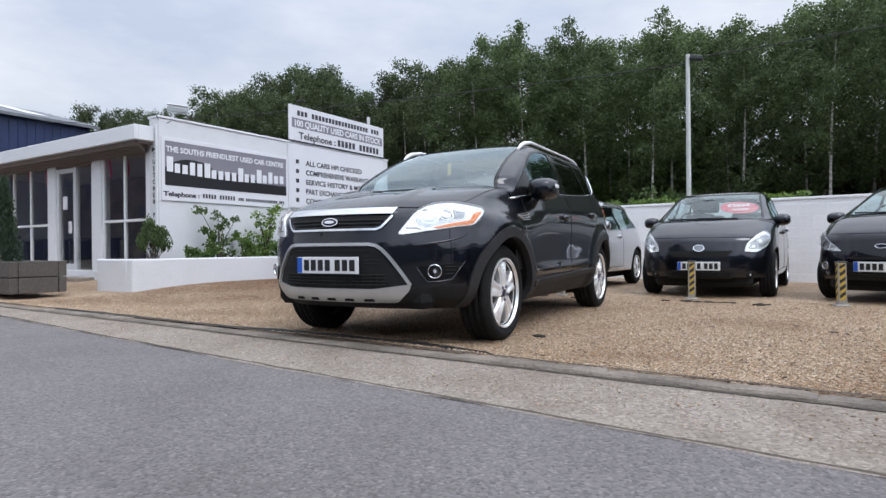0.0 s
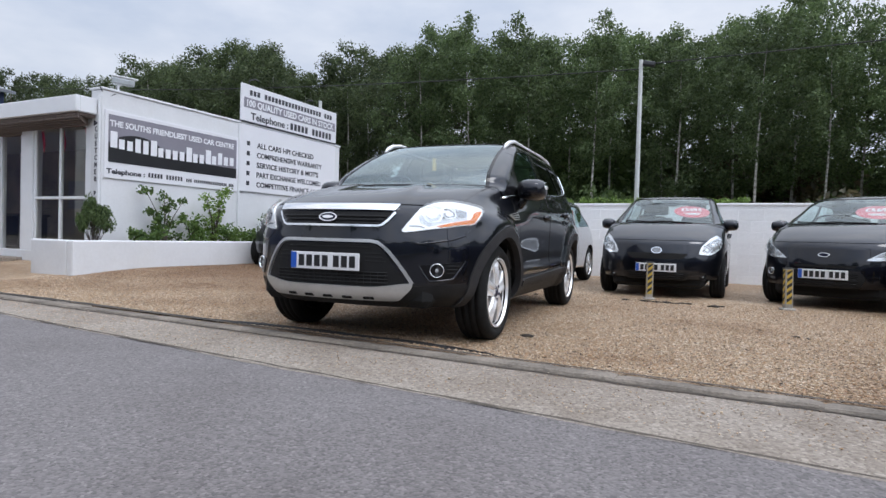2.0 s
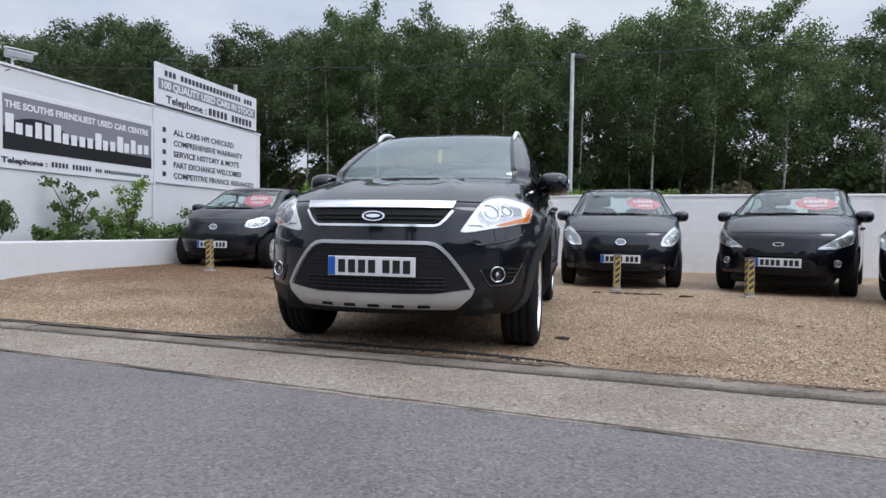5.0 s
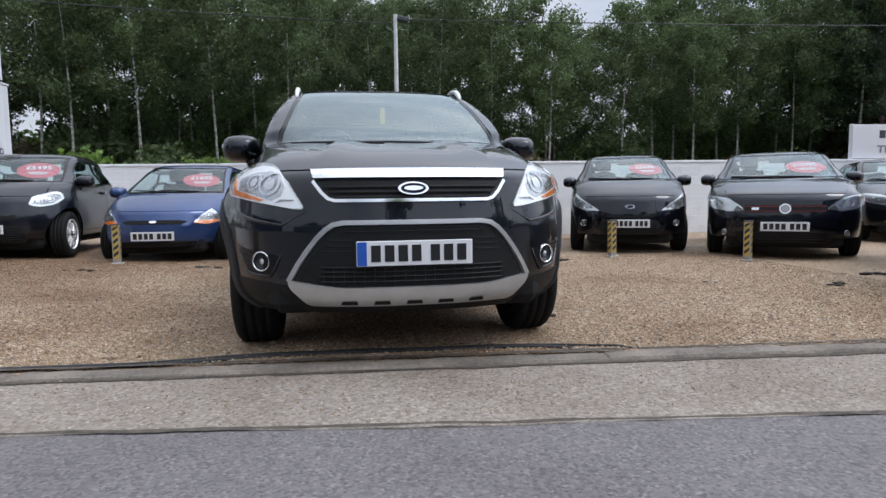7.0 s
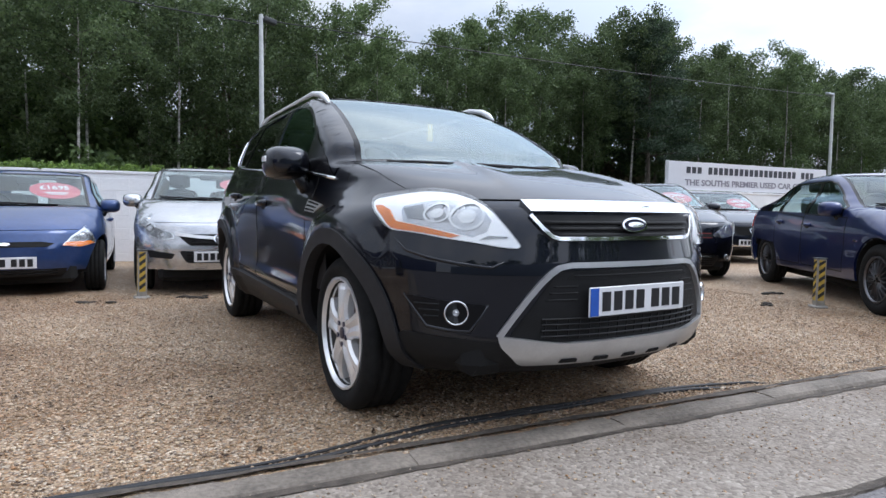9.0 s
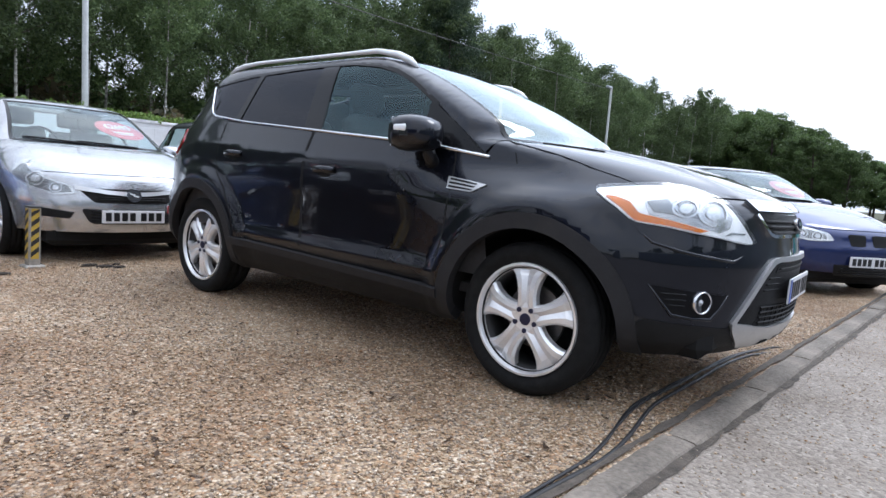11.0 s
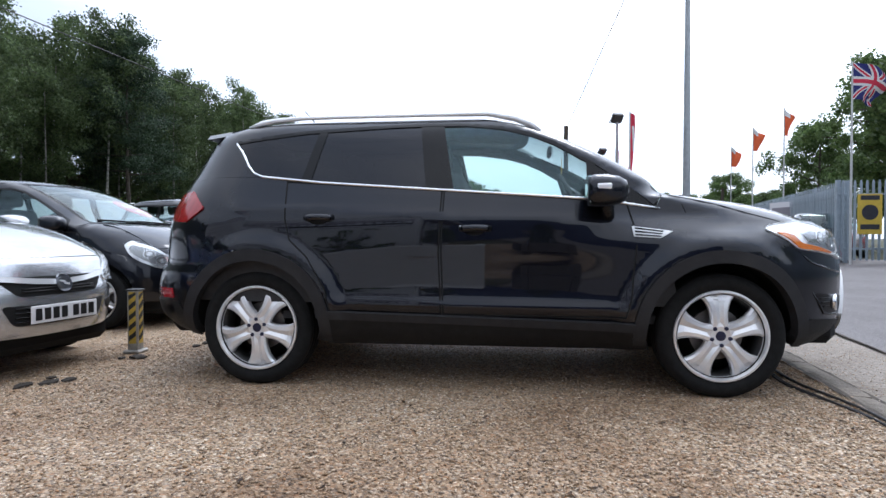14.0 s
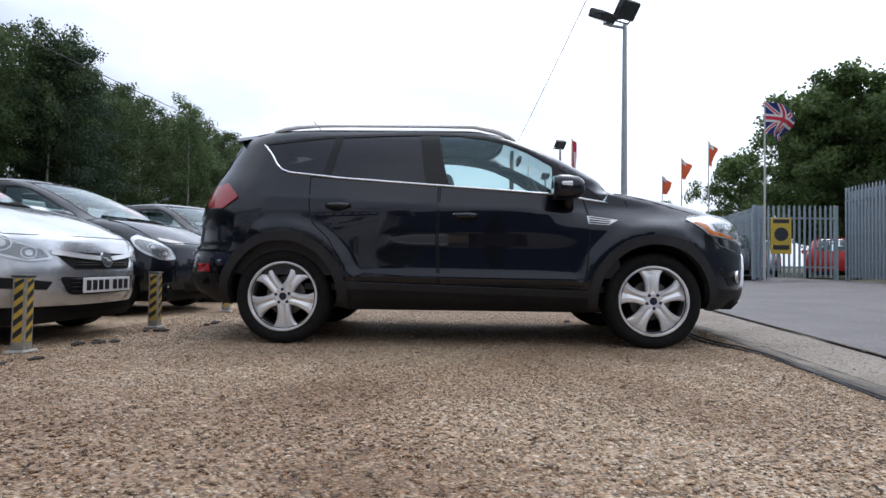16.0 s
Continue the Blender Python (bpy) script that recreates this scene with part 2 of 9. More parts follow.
GRAVEL_COLORS = [(0.34, 0.225, 0.122), (0.50, 0.365, 0.23), (0.29, 0.19, 0.115), (0.60, 0.47, 0.32), (0.45, 0.255, 0.125), (0.80, 0.68, 0.53), (0.33, 0.26, 0.195), (0.16, 0.115, 0.082)]
M_GRAVEL = stones_material("gravel", GRAVEL_COLORS, 82, 0.008, 0.65, 0.7, (0.66, 0.56, 0.46), 0.35, 0.45)
M_ASPHALT = stones_material("asphalt", [(0.133, 0.121, 0.120), (0.196, 0.179, 0.177), (0.100, 0.091, 0.090), (0.248, 0.228, 0.223)], 95, 0.004, 0.75, 0.6, (0.66, 0.63, 0.62))
M_CONCRETE_STRIP = stones_material("worn_concrete", [(0.25, 0.214, 0.178), (0.335, 0.29, 0.243), (0.19, 0.16, 0.133), (0.42, 0.37, 0.315)], 75, 0.005, 0.85, 0.85, (0.6, 0.55, 0.50))
M_KERB = material("kerb_concrete", (0.18, 0.154, 0.127), 0.9, vary=0.4, scale=6, bump=0.012, bump_scale=70, random_piece=0.12, dirt=0.8, dirt_color=(0.085, 0.068, 0.052))
M_WHITE_WALL = material("white_masonry_paint", (0.82, 0.825, 0.83), 0.8, vary=0.05, scale=3, bump=0.006, bump_scale=55, random_piece=0.03, dirt=0.22, dirt_color=(0.42, 0.41, 0.38))
M_WHITE_RENDER = material("white_render", (0.64, 0.645, 0.66), 0.75, vary=0.04, scale=2.5, bump=0.004, bump_scale=60, dirt=0.16, dirt_color=(0.45, 0.42, 0.37))
M_WHITE_PVC = material("white_pvc", (0.70, 0.71, 0.73), 0.35, vary=0.02, scale=5, dirt=0.1, dirt_color=(0.5, 0.48, 0.44))
M_SIGN_WHITE = material("sign_white", (0.70, 0.70, 0.73), 0.4, vary=0.02, scale=2, dirt=0.05, dirt_color=(0.6, 0.6, 0.6))
M_SIGN_GREY = material("sign_grey", (0.22, 0.21, 0.245), 0.4, vary=0.05, scale=2)
M_SIGN_BLACK = material("sign_black", (0.012, 0.012, 0.014), 0.4, vary=0.2, scale=3)
M_SIGN_DARK = material("sign_lettering", (0.035, 0.035, 0.045), 0.45, vary=0.2, scale=20)
M_SIGN_PALE = material("sign_pale_lettering", (0.74, 0.74, 0.77), 0.45, vary=0.05, scale=20)
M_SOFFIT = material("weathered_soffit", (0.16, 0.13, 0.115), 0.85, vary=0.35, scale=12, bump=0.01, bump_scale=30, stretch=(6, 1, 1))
M_DARK_ROOM = material("dim_room", (0.33, 0.28, 0.24), 0.9, vary=0.3, scale=2)
M_ALU = material("window_aluminium", (0.62, 0.63, 0.65), 0.4, metal=0.3, vary=0.05, scale=10)
M_STEEL = material("galvanised_steel", (0.42, 0.45, 0.47), 0.45, metal=0.6, vary=0.15, scale=18, rough_vary=0.1)
M_STEEL_BLUE = material("galvanised_fence", (0.33, 0.39, 0.44), 0.5, metal=0.4, vary=0.15, scale=6, random_piece=0.08, rough_vary=0.1)
M_POLE = material("pale_lamp_column", (0.55, 0.56, 0.55), 0.5, metal=0.3, vary=0.12, scale=4)
M_DARK_STEEL = material("dark_steel", (0.05, 0.052, 0.055), 0.5, metal=0.3, vary=0.2, scale=15)
M_NAVY_CLAD = material("navy_cladding", (0.012, 0.025, 0.085), 0.5, vary=0.15, scale=1.5)
M_SHEET_ROOF = material("sheet_roof", (0.16, 0.17, 0.19), 0.45, metal=0.3, vary=0.2, scale=2)
M_OLD_WOOD = material("weathered_wood", (0.085, 0.074, 0.065), 0.85, vary=0.4, scale=10, bump=0.006, bump_scale=30, stretch=(1, 8, 8))
M_SOIL = material("dark_soil", (0.06, 0.045, 0.033), 0.95, vary=0.4, scale=14, bump=0.02, bump_scale=25)
M_YELLOW = material("hazard_yellow", (0.50, 0.34, 0.05), 0.5, vary=0.18, scale=22, dirt=0.35, dirt_color=(0.25, 0.2, 0.12))
M_BLACK_STRIPE = material("hazard_black", (0.02, 0.02, 0.02), 0.55, vary=0.3, scale=30)
M_BOLLARD = material("bollard_steel", (0.34, 0.32, 0.29), 0.55, metal=0.35, vary=0.25, scale=20, rough_vary=0.1, dirt=0.4, dirt_color=(0.2, 0.15, 0.1))
M_CABLE = material("black_cable", (0.018, 0.018, 0.02), 0.55, vary=0.3, scale=30)
M_TYRE = material("tyre_rubber", (0.011, 0.011, 0.011), 0.85, spec=0.22, vary=0.3, scale=25, bump=0.002, bump_scale=120, dirt=0.12, dirt_color=(0.03, 0.027, 0.024))
M_PLASTIC = material("black_plastic", (0.0085, 0.0085, 0.009), 0.55, spec=0.28, vary=0.25, scale=20, bump=0.0015, bump_scale=400, dirt=0.15, dirt_color=(0.045, 0.042, 0.036))
M_CLADDING = material("grey_black_cladding", (0.019, 0.0185, 0.020), 0.62, spec=0.35, vary=0.2, scale=16, bump=0.0012, bump_scale=420, dirt=0.3, dirt_color=(0.07, 0.063, 0.055))
M_GLOSS_BLACK = material("gloss_black_trim", (0.008, 0.008, 0.009), 0.14, spec=0.3, vary=0.1, scale=5)
M_GAP = material("shut_line", (0.004, 0.004, 0.004), 0.9, vary=0.2, scale=20)
M_CHROME = material("chrome", (0.82, 0.83, 0.85), 0.09, metal=1.0, vary=0.04, scale=8)
M_BRIGHT = material("bright_trim", (0.82, 0.83, 0.84), 0.2, metal=0.45, vary=0.04, scale=10)
M_SATIN = material("satin_silver", (0.56, 0.56, 0.56), 0.32, metal=0.75, vary=0.06, scale=10, dirt=0.15, dirt_color=(0.3, 0.28, 0.26))
M_ALLOY = material("alloy_silver", (0.90, 0.90, 0.905), 0.24, metal=0.55, vary=0.05, scale=15, dirt=0.12, dirt_color=(0.25, 0.23, 0.2))
M_ALLOY_DARK = material("dark_alloy", (0.14, 0.14, 0.15), 0.3, metal=0.8, vary=0.1, scale=15)
M_BEZEL = material("lamp_bezel", (0.70, 0.71, 0.72), 0.2, metal=0.85, vary=0.08, scale=30)
M_BEZEL_GREY = material("grey_lamp_bezel", (0.30, 0.31, 0.32), 0.2, metal=0.7, vary=0.1, scale=30)
M_FACET = material("lamp_facet", (0.56, 0.57, 0.59), 0.2, metal=0.8, vary=0.1, scale=30)
M_RED_LINE = material("dark_red_line", (0.25, 0.015, 0.02), 0.4, vary=0.1, scale=20)
M_BARREL = material("wheel_barrel", (0.035, 0.035, 0.036), 0.5, metal=0.3, vary=0.2, scale=20)
M_BRAKE = material("brake_steel", (0.16, 0.15, 0.145), 0.45, metal=0.8, vary=0.2, scale=25)
M_BULB = material("lamp_bulb", (0.55, 0.56, 0.58), 0.15, metal=0.5, vary=0.1, scale=30)
M_PLASTIC_DARK = material("dark_gloss_facet", (0.004, 0.004, 0.005), 0.3, vary=0.2, scale=10, spec=0.25)
M_RAIL = material("polished_rail", (0.90, 0.905, 0.91), 0.3, metal=0.25, vary=0.04, scale=8)
M_LAMP_INNER = material("lamp_reflector", (0.97, 0.975, 0.98), 0.3, metal=0.45, vary=0.05, scale=20)
M_LENS = glass("lamp_lens", (0.98, 0.99, 0.99), 0.01, 1.42, 0.9)
M_AMBER = material("amber_lens", (0.72, 0.19, 0.02), 0.2, coat=0.6, vary=0.12, scale=30)
M_RED_LENS = material("red_lens", (0.34, 0.010, 0.016), 0.12, coat=1.0, vary=0.2, scale=30)
M_WINDSCREEN = glass("windscreen_glass", (0.86, 0.96, 0.96), 0.1, 1.95, 1.15, (0.88, 0.99, 1.0), 0.08)
M_SCREEN_CLEAR = glass("clear_screen_glass", (0.88, 0.97, 0.97), 0.05, 1.7, 1.0, (0.92, 1.0, 1.0))
M_SIDE_GLASS = glass("side_glass", (0.80, 0.95, 0.95), 0.14, 1.5, 0.95, (0.7, 0.94, 1.0))
M_PRIVACY = glass("privacy_glass", (0.5, 0.5, 0.53), 0.92, 1.4, 0.65, (0.9, 0.92, 1.0))
M_OFFICE_GLASS = glass("office_glass", (0.93, 0.93, 0.91), 0.06, 1.42, 0.7)
M_CABIN = material("cabin_trim", (0.03, 0.03, 0.032), 0.8, vary=0.25, scale=12)
M_HUB_BLUE = material("blue_hub_cap", (0.008, 0.011, 0.04), 0.3, vary=0.1, scale=20)
M_SEAT = material("seat_cloth", (0.075, 0.075, 0.08), 0.9, vary=0.25, scale=30)
M_PLATE_WHITE = material("plate_white", (0.72, 0.72, 0.73), 0.35, vary=0.03, scale=12)
M_PLATE_BLUE = material("plate_blue", (0.02, 0.09, 0.42), 0.35, vary=0.08, scale=12)
M_PLATE_INK = material("plate_ink", (0.012, 0.012, 0.013), 0.4, vary=0.2, scale=20)
M_PRICE_RED = material("price_red", (0.50, 0.06, 0.085), 0.5, vary=0.06, scale=8)
M_BADGE_BLUE = material("badge_blue", (0.012, 0.014, 0.03), 0.5, spec=0.1, vary=0.1, scale=20)
M_PAINT_BLACK = car_paint("black_paint", (0.004, 0.0053, 0.011), 0.85, 1.5, 1.0)
M_PAINT_BLACK2 = car_paint("black_mica_paint", (0.006, 0.008, 0.0145), 0.85, 1.5, 1.0)
M_PAINT_BLUE = car_paint("mid_blue_paint", (0.02, 0.052, 0.165), 0.5)
M_PAINT_NAVY = car_paint("navy_paint", (0.008, 0.019, 0.095), 0.6)
M_PAINT_SILVER = car_paint("silver_paint", (0.56, 0.57, 0.59), 1.0)
M_PAINT_GREY = car_paint("grey_paint", (0.16, 0.17, 0.18), 1.0)
M_PAINT_WHITE = car_paint("white_paint", (0.72, 0.72, 0.72))
M_PAINT_GREEN = car_paint("pale_green_paint", (0.2, 0.5, 0.42))
M_PAINT_RED = car_paint("red_paint", (0.4, 0.02, 0.02))
M_BIRCH = material("birch_bark", (0.54, 0.52, 0.47), 0.85, second=(0.1, 0.085, 0.07), scale=2.5, bump=0.01, bump_scale=10, stretch=(1, 1, 2.5))
M_BARK = material("dark_bark", (0.075, 0.06, 0.048), 0.9, vary=0.4, scale=5, bump=0.02, bump_scale=12)
M_FLAG_RED = material("red_flag_cloth", (0.62, 0.03, 0.07), 0.8, vary=0.08, scale=8)
M_FLAG_ORANGE = material("orange_flag_cloth", (0.75, 0.13, 0.04), 0.8, vary=0.08, scale=8)
M_FLAG_WHITE = material("white_flag_cloth", (0.75, 0.75, 0.75), 0.8, vary=0.04, scale=8)
M_FLAG_BLUE = material("navy_flag_cloth", (0.02, 0.025, 0.16), 0.8, vary=0.08, scale=8)
M_TURQUOISE = material("turquoise_sheet", (0.07, 0.42, 0.42), 0.6, vary=0.08, scale=2)
M_SIGN_YELLOW = material("yellow_board", (0.62, 0.44, 0.06), 0.6, vary=0.1, scale=9)
M_FAR_WOOD = material("far_hoarding", (0.24, 0.17, 0.11), 0.85, vary=0.2, scale=3)


def leaf_material(name, lo, hi):
    """Leaves: each clump takes its own green, and lets some light through."""
    m = bpy.data.materials.new(name)
    m.use_nodes = True
    nt, ln = m.node_tree.nodes, m.node_tree.links
    b = nt["Principled BSDF"]
    b.inputs["Roughness"].default_value = 0.55
    geo = nt.new("ShaderNodeNewGeometry")
    oi = nt.new("ShaderNodeObjectInfo")
    ramp = nt.new("ShaderNodeValToRGB")
    ramp.color_ramp.elements[0].color, ramp.color_ramp.elements[1].color = (*lo, 1), (*hi, 1)
    ln.new(geo.outputs["Random Per Island"], ramp.inputs["Fac"])
    hs = nt.new("ShaderNodeHueSaturation")
    mr = nt.new("ShaderNodeMapRange")
    mr.inputs["To Min"].default_value, mr.inputs["To Max"].default_value = 0.75, 1.2
    ln.new(oi.outputs["Random"], mr.inputs["Value"])
    ln.new(mr.outputs["Result"], hs.inputs["Value"])
    ln.new(ramp.outputs["Color"], hs.inputs["Color"])
    ln.new(hs.outputs["Color"], b.inputs["Base Color"])
    tl = nt.new("ShaderNodeBsdfTranslucent")
    ln.new(hs.outputs["Color"], tl.inputs["Color"])
    mx = nt.new("ShaderNodeMixShader")
    mx.inputs["Fac"].default_value = 0.46
    ln.new(b.outputs["BSDF"], mx.inputs[1])
    ln.new(tl.outputs["BSDF"], mx.inputs[2])
    ln.new(mx.outputs["Shader"], nt["Material Output"].inputs["Surface"])
    return m


M_LEAF = leaf_material("birch_leaves", (0.051, 0.087, 0.034), (0.158, 0.214, 0.082))
# darker copy of the birch leaves, with shade put into the colour
M_LEAF_SHADED = leaf_material("dull_birch_leaves", (0.038, 0.060, 0.026), (0.112, 0.145, 0.058))
M_LEAF_OAK = leaf_material("broad_leaves", (0.056, 0.099, 0.033), (0.16, 0.228, 0.076))
M_LEAF_PINE = leaf_material("pine_needles", (0.022, 0.043, 0.024), (0.06, 0.098, 0.05))
M_LEAF_SHRUB = leaf_material("shrub_leaves", (0.05, 0.105, 0.025), (0.165, 0.25, 0.062))
M_LEAF_FRESH = leaf_material("fresh_leaves", (0.09, 0.16, 0.03), (0.22, 0.32, 0.07))
M_LEAF_DRY = leaf_material("dry_bramble", (0.06, 0.06, 0.03), (0.16, 0.13, 0.07))


# ---- tools ----
from mathutils.geometry import delaunay_2d_cdt


def mesh_object(name, verts, faces, mat, parent=None, label="", smooth=False):
    me = bpy.data.meshes.new(name)
    me.from_pydata([tuple(map(float, v)) for v in verts], [], [tuple(map(int, f)) for f in faces])
    me.materials.append(mat)
    if smooth:
        me.polygons.foreach_set("use_smooth", [True] * len(me.polygons))
    ob = new(name, me)
    ob.parent = parent
    if label:
        tagged(ob, label)
    return ob


def part(name, bm, mat, parent=None, label="", smooth=False):
    """Links a bmesh as ONE mesh object under a thing or a part."""
    bmesh.ops.recalc_face_normals(bm, faces=bm.faces)
    me = bpy.data.meshes.new(name)
    bm.to_mesh(me)
    bm.free()
    me.materials.append(mat)
    if smooth:
        me.polygons.foreach_set("use_smooth", [True] * len(me.polygons))
    ob = new(name, me)
    ob.parent = parent
    if label:
        tagged(ob, label)
    return ob


def thing(name, m, label, category, group="", kind=""):
    ob = new(name)
    ob.empty_display_size = 0.1
    ob.matrix_basis = m
    return tagged(ob, label, category, group, kind)


def box_bm(size, centre=(0, 0, 0), bevel=0.0, m=None, bm=None, segments=1):
    bm = bm or bmesh.new()
    r = bmesh.ops.create_cube(bm, size=1.0)
    bmesh.ops.scale(bm, vec=size, verts=r["verts"])
    if bevel:
        edges = list({e for v in r["verts"] for e in v.link_edges})
        made = bmesh.ops.bevel(bm, geom=edges, offset=bevel, segments=segments, profile=0.5, affect='EDGES')
        verts = list({v for f in made["faces"] for v in f.verts} | {v for v in r["verts"] if v.is_valid})
    else:
        verts = r["verts"]
    bmesh.ops.translate(bm, vec=centre, verts=verts)
    if m is not None:
        bmesh.ops.transform(bm, matrix=m, verts=verts)
    return bm


def box(name, size, centre, mat, parent=None, label="", bevel=0.004, m=None):
    return part(name, box_bm(size, centre, bevel, m), mat, parent, label)


def lathe(profile, segments=32, axis="z", bm=None, centre=(0, 0, 0), closed=False):
    """Turns a profile of (radius, height) round an axis."""
    bm = bm or bmesh.new()
    rings = []
    for r, h in profile:
        ring = []
        for i in range(segments):
            a = 2 * math.pi * i / segments
            c, s = r * math.cos(a), r * math.sin(a)
            p = {"z": (c, s, h), "x": (h, c, s), "y": (c, h, s)}[axis]
            ring.append(bm.verts.new((p[0] + centre[0], p[1] + centre[1], p[2] + centre[2])))
        rings.append(ring)
    pairs = list(zip(rings, rings[1:])) + ([(rings[-1], rings[0])] if closed else [])
    for a, b in pairs:
        for i in range(segments):
            j = (i + 1) % segments
            bm.faces.new((a[i], a[j], b[j], b[i]))
    if not closed:
        for ring in (rings[0], rings[-1]):
            if (ring[0].co - ring[segments // 2].co).length > 1e-4:
                bm.faces.new(ring)
    return bm


def tube(points, radius, sides=8, bm=None, flat=1.0):
    """A round bar along points; radius is one number or one for each point."""
    bm = bm or bmesh.new()
    pts = [Vector(p) for p in points]
    rads = radius if isinstance(radius, (list, tuple)) else [radius] * len(pts)
    rings, up = [], None
    for i, p in enumerate(pts):
        d = (pts[min(i + 1, len(pts) - 1)] - pts[max(i - 1, 0)]).normalized()
        if up is None:
            up = Vector((0, 0, 1)) if abs(d.z) < 0.9 else Vector((1, 0, 0))
        side = d.cross(up).normalized()
        up = side.cross(d).normalized()
        rings.append([bm.verts.new(p + rads[i] * (math.cos(a) * side + flat * math.sin(a) * up)) for a in (2 * math.pi * k / sides for k in range(sides))])
    for a, b in zip(rings, rings[1:]):
        for k in range(sides):
            bm.faces.new((a[k], a[(k + 1) % sides], b[(k + 1) % sides], b[k]))
    bm.faces.new(rings[0])
    bm.faces.new(rings[-1])
    return bm


def prism(poly, depth, m=None, bm=None, bevel=0.0):
    """An outline in x, z pushed back along y by depth."""
    bm = bm or bmesh.new()
    front = [bm.verts.new((x, 0, z)) for x, z in poly]
    back = [bm.verts.new((x, depth, z)) for x, z in poly]
    faces = [bm.faces.new(front), bm.faces.new(back[::-1])]
    for i in range(len(poly)):
        j = (i + 1) % len(poly)
        faces.append(bm.faces.new((front[j], front[i], back[i], back[j])))
    if bevel:
        bmesh.ops.bevel(bm, geom=[e for e in faces[0].edges], offset=bevel, segments=2, profile=0.5, affect='EDGES')
    if m is not None:
        bmesh.ops.transform(bm, matrix=m, verts=[v for v in bm.verts if v in set(front + back)] if not bevel else bm.verts)
    return bm


def lettering(name, text, size, m, mat, parent, width=None, align='LEFT', spread=1.0, bold=0.0, depth=0.002):
    """Words in the built-in font as a thin raised mesh; m carries their left foot, letters along x, up along z."""
    cu = bpy.data.curves.new(name, 'FONT')
    cu.body, cu.size, cu.align_x, cu.extrude, cu.offset, cu.space_character = text, size, align, depth, bold, spread
    cu.resolution_u = 3
    ob = new(name, cu)
    me = bpy.data.meshes.new_from_object(ob.evaluated_get(bpy.context.evaluated_depsgraph_get()))
    bpy.data.objects.remove(ob)
    xs = [v.co.x for v in me.vertices]
    s = width / (max(xs) - min(xs)) if width and xs else 1.0
    x0 = min(xs) if xs and align == 'LEFT' else 0.0
    me.transform(m @ Matrix.Rotation(radians(90), 4, 'X') @ Matrix.Diagonal((s, 1, 1, 1)) @ Matrix.Translation((-x0, 0, 0)))
    me.materials.clear()
    me.materials.append(mat)
    made = new(name, me)
    made.parent = parent
    return made


class Curve:
    """A smooth line through (a, b) pairs without overshoot."""

    def __init__(self, pairs):
        self.x, self.y = np.array([p[0] for p in pairs], float), np.array([p[1] for p in pairs], float)
        h, d = np.diff(self.x), np.diff(self.y) / np.diff(self.x)
        m = np.zeros(len(self.x))
        for i in range(1, len(m) - 1):
            if d[i - 1] * d[i] > 0:
                w1, w2 = 2 * h[i] + h[i - 1], h[i] + 2 * h[i - 1]
                m[i] = (w1 + w2) / (w1 / d[i - 1] + w2 / d[i])
        m[0], m[-1] = d[0], d[-1]
        self.m, self.h = m, h

    def __call__(self, q):
        q = np.clip(np.asarray(q, float), self.x[0], self.x[-1])
        i = np.clip(np.searchsorted(self.x, q, side="right") - 1, 0, len(self.h) - 1)
        h, t = self.h[i], (q - self.x[i]) / self.h[i]
        return ((1 + 2 * t) * (1 - t) ** 2 * self.y[i] + t * (1 - t) ** 2 * h * self.m[i]
                + t * t * (3 - 2 * t) * self.y[i + 1] + t * t * (t - 1) * h * self.m[i + 1])


def smooth01(a, b, v):
    t = np.clip((np.asarray(v, float) - a) / (b - a), 0, 1)
    return t * t * (3 - 2 * t)


def arc(cx, cz, r, a0, a1, n=20):
    return [(cx + r * math.cos(radians(a0 + (a1 - a0) * i / n)), cz + r * math.sin(radians(a0 + (a1 - a0) * i / n))) for i in range(n + 1)]


def ellipse(cx, cz, rx, rz, n=28):
    return [(cx + rx * math.cos(2 * math.pi * i / n), cz + rz * math.sin(2 * math.pi * i / n)) for i in range(n)]


def stroke(line, width, closed=False):
    """The outline of a line drawn that wide."""
    pts = [Vector(p) for p in line]
    n, left, right = len(pts), [], []
    for i, p in enumerate(pts):
        a = pts[(i - 1) % n] if closed or i else pts[0]
        b = pts[(i + 1) % n] if closed or i < n - 1 else pts[-1]
        d0, d1 = (p - a), (b - p)
        if d0.length < 1e-9:
            d0 = d1
        if d1.length < 1e-9:
            d1 = d0
        n0, n1 = Vector((-d0.y, d0.x)).normalized(), Vector((-d1.y, d1.x)).normalized()
        mid = (n0 + n1).normalized()
        k = width / 2 / max(0.5, mid.dot(n0))
        left.append(p + mid * k)
        right.append(p - mid * k)
    if closed:
        return [tuple(v) for v in left], [tuple(v) for v in right]
    return [tuple(v) for v in left + right[::-1]]


def rounded(poly, r, n=4):
    """Rounds the corners of an outline."""
    out = []
    for i, p in enumerate(poly):
        p, a, b = Vector(p), Vector(poly[i - 1]), Vector(poly[(i + 1) % len(poly)])
        da, db = a - p, b - p
        k = min(r, da.length * 0.45, db.length * 0.45)
        s, e = p + da.normalized() * k, p + db.normalized() * k
        for j in range(n + 1):
            t = j / n
            out.append(tuple((1 - t) ** 2 * s + 2 * t * (1 - t) * p + t * t * e))
    return out


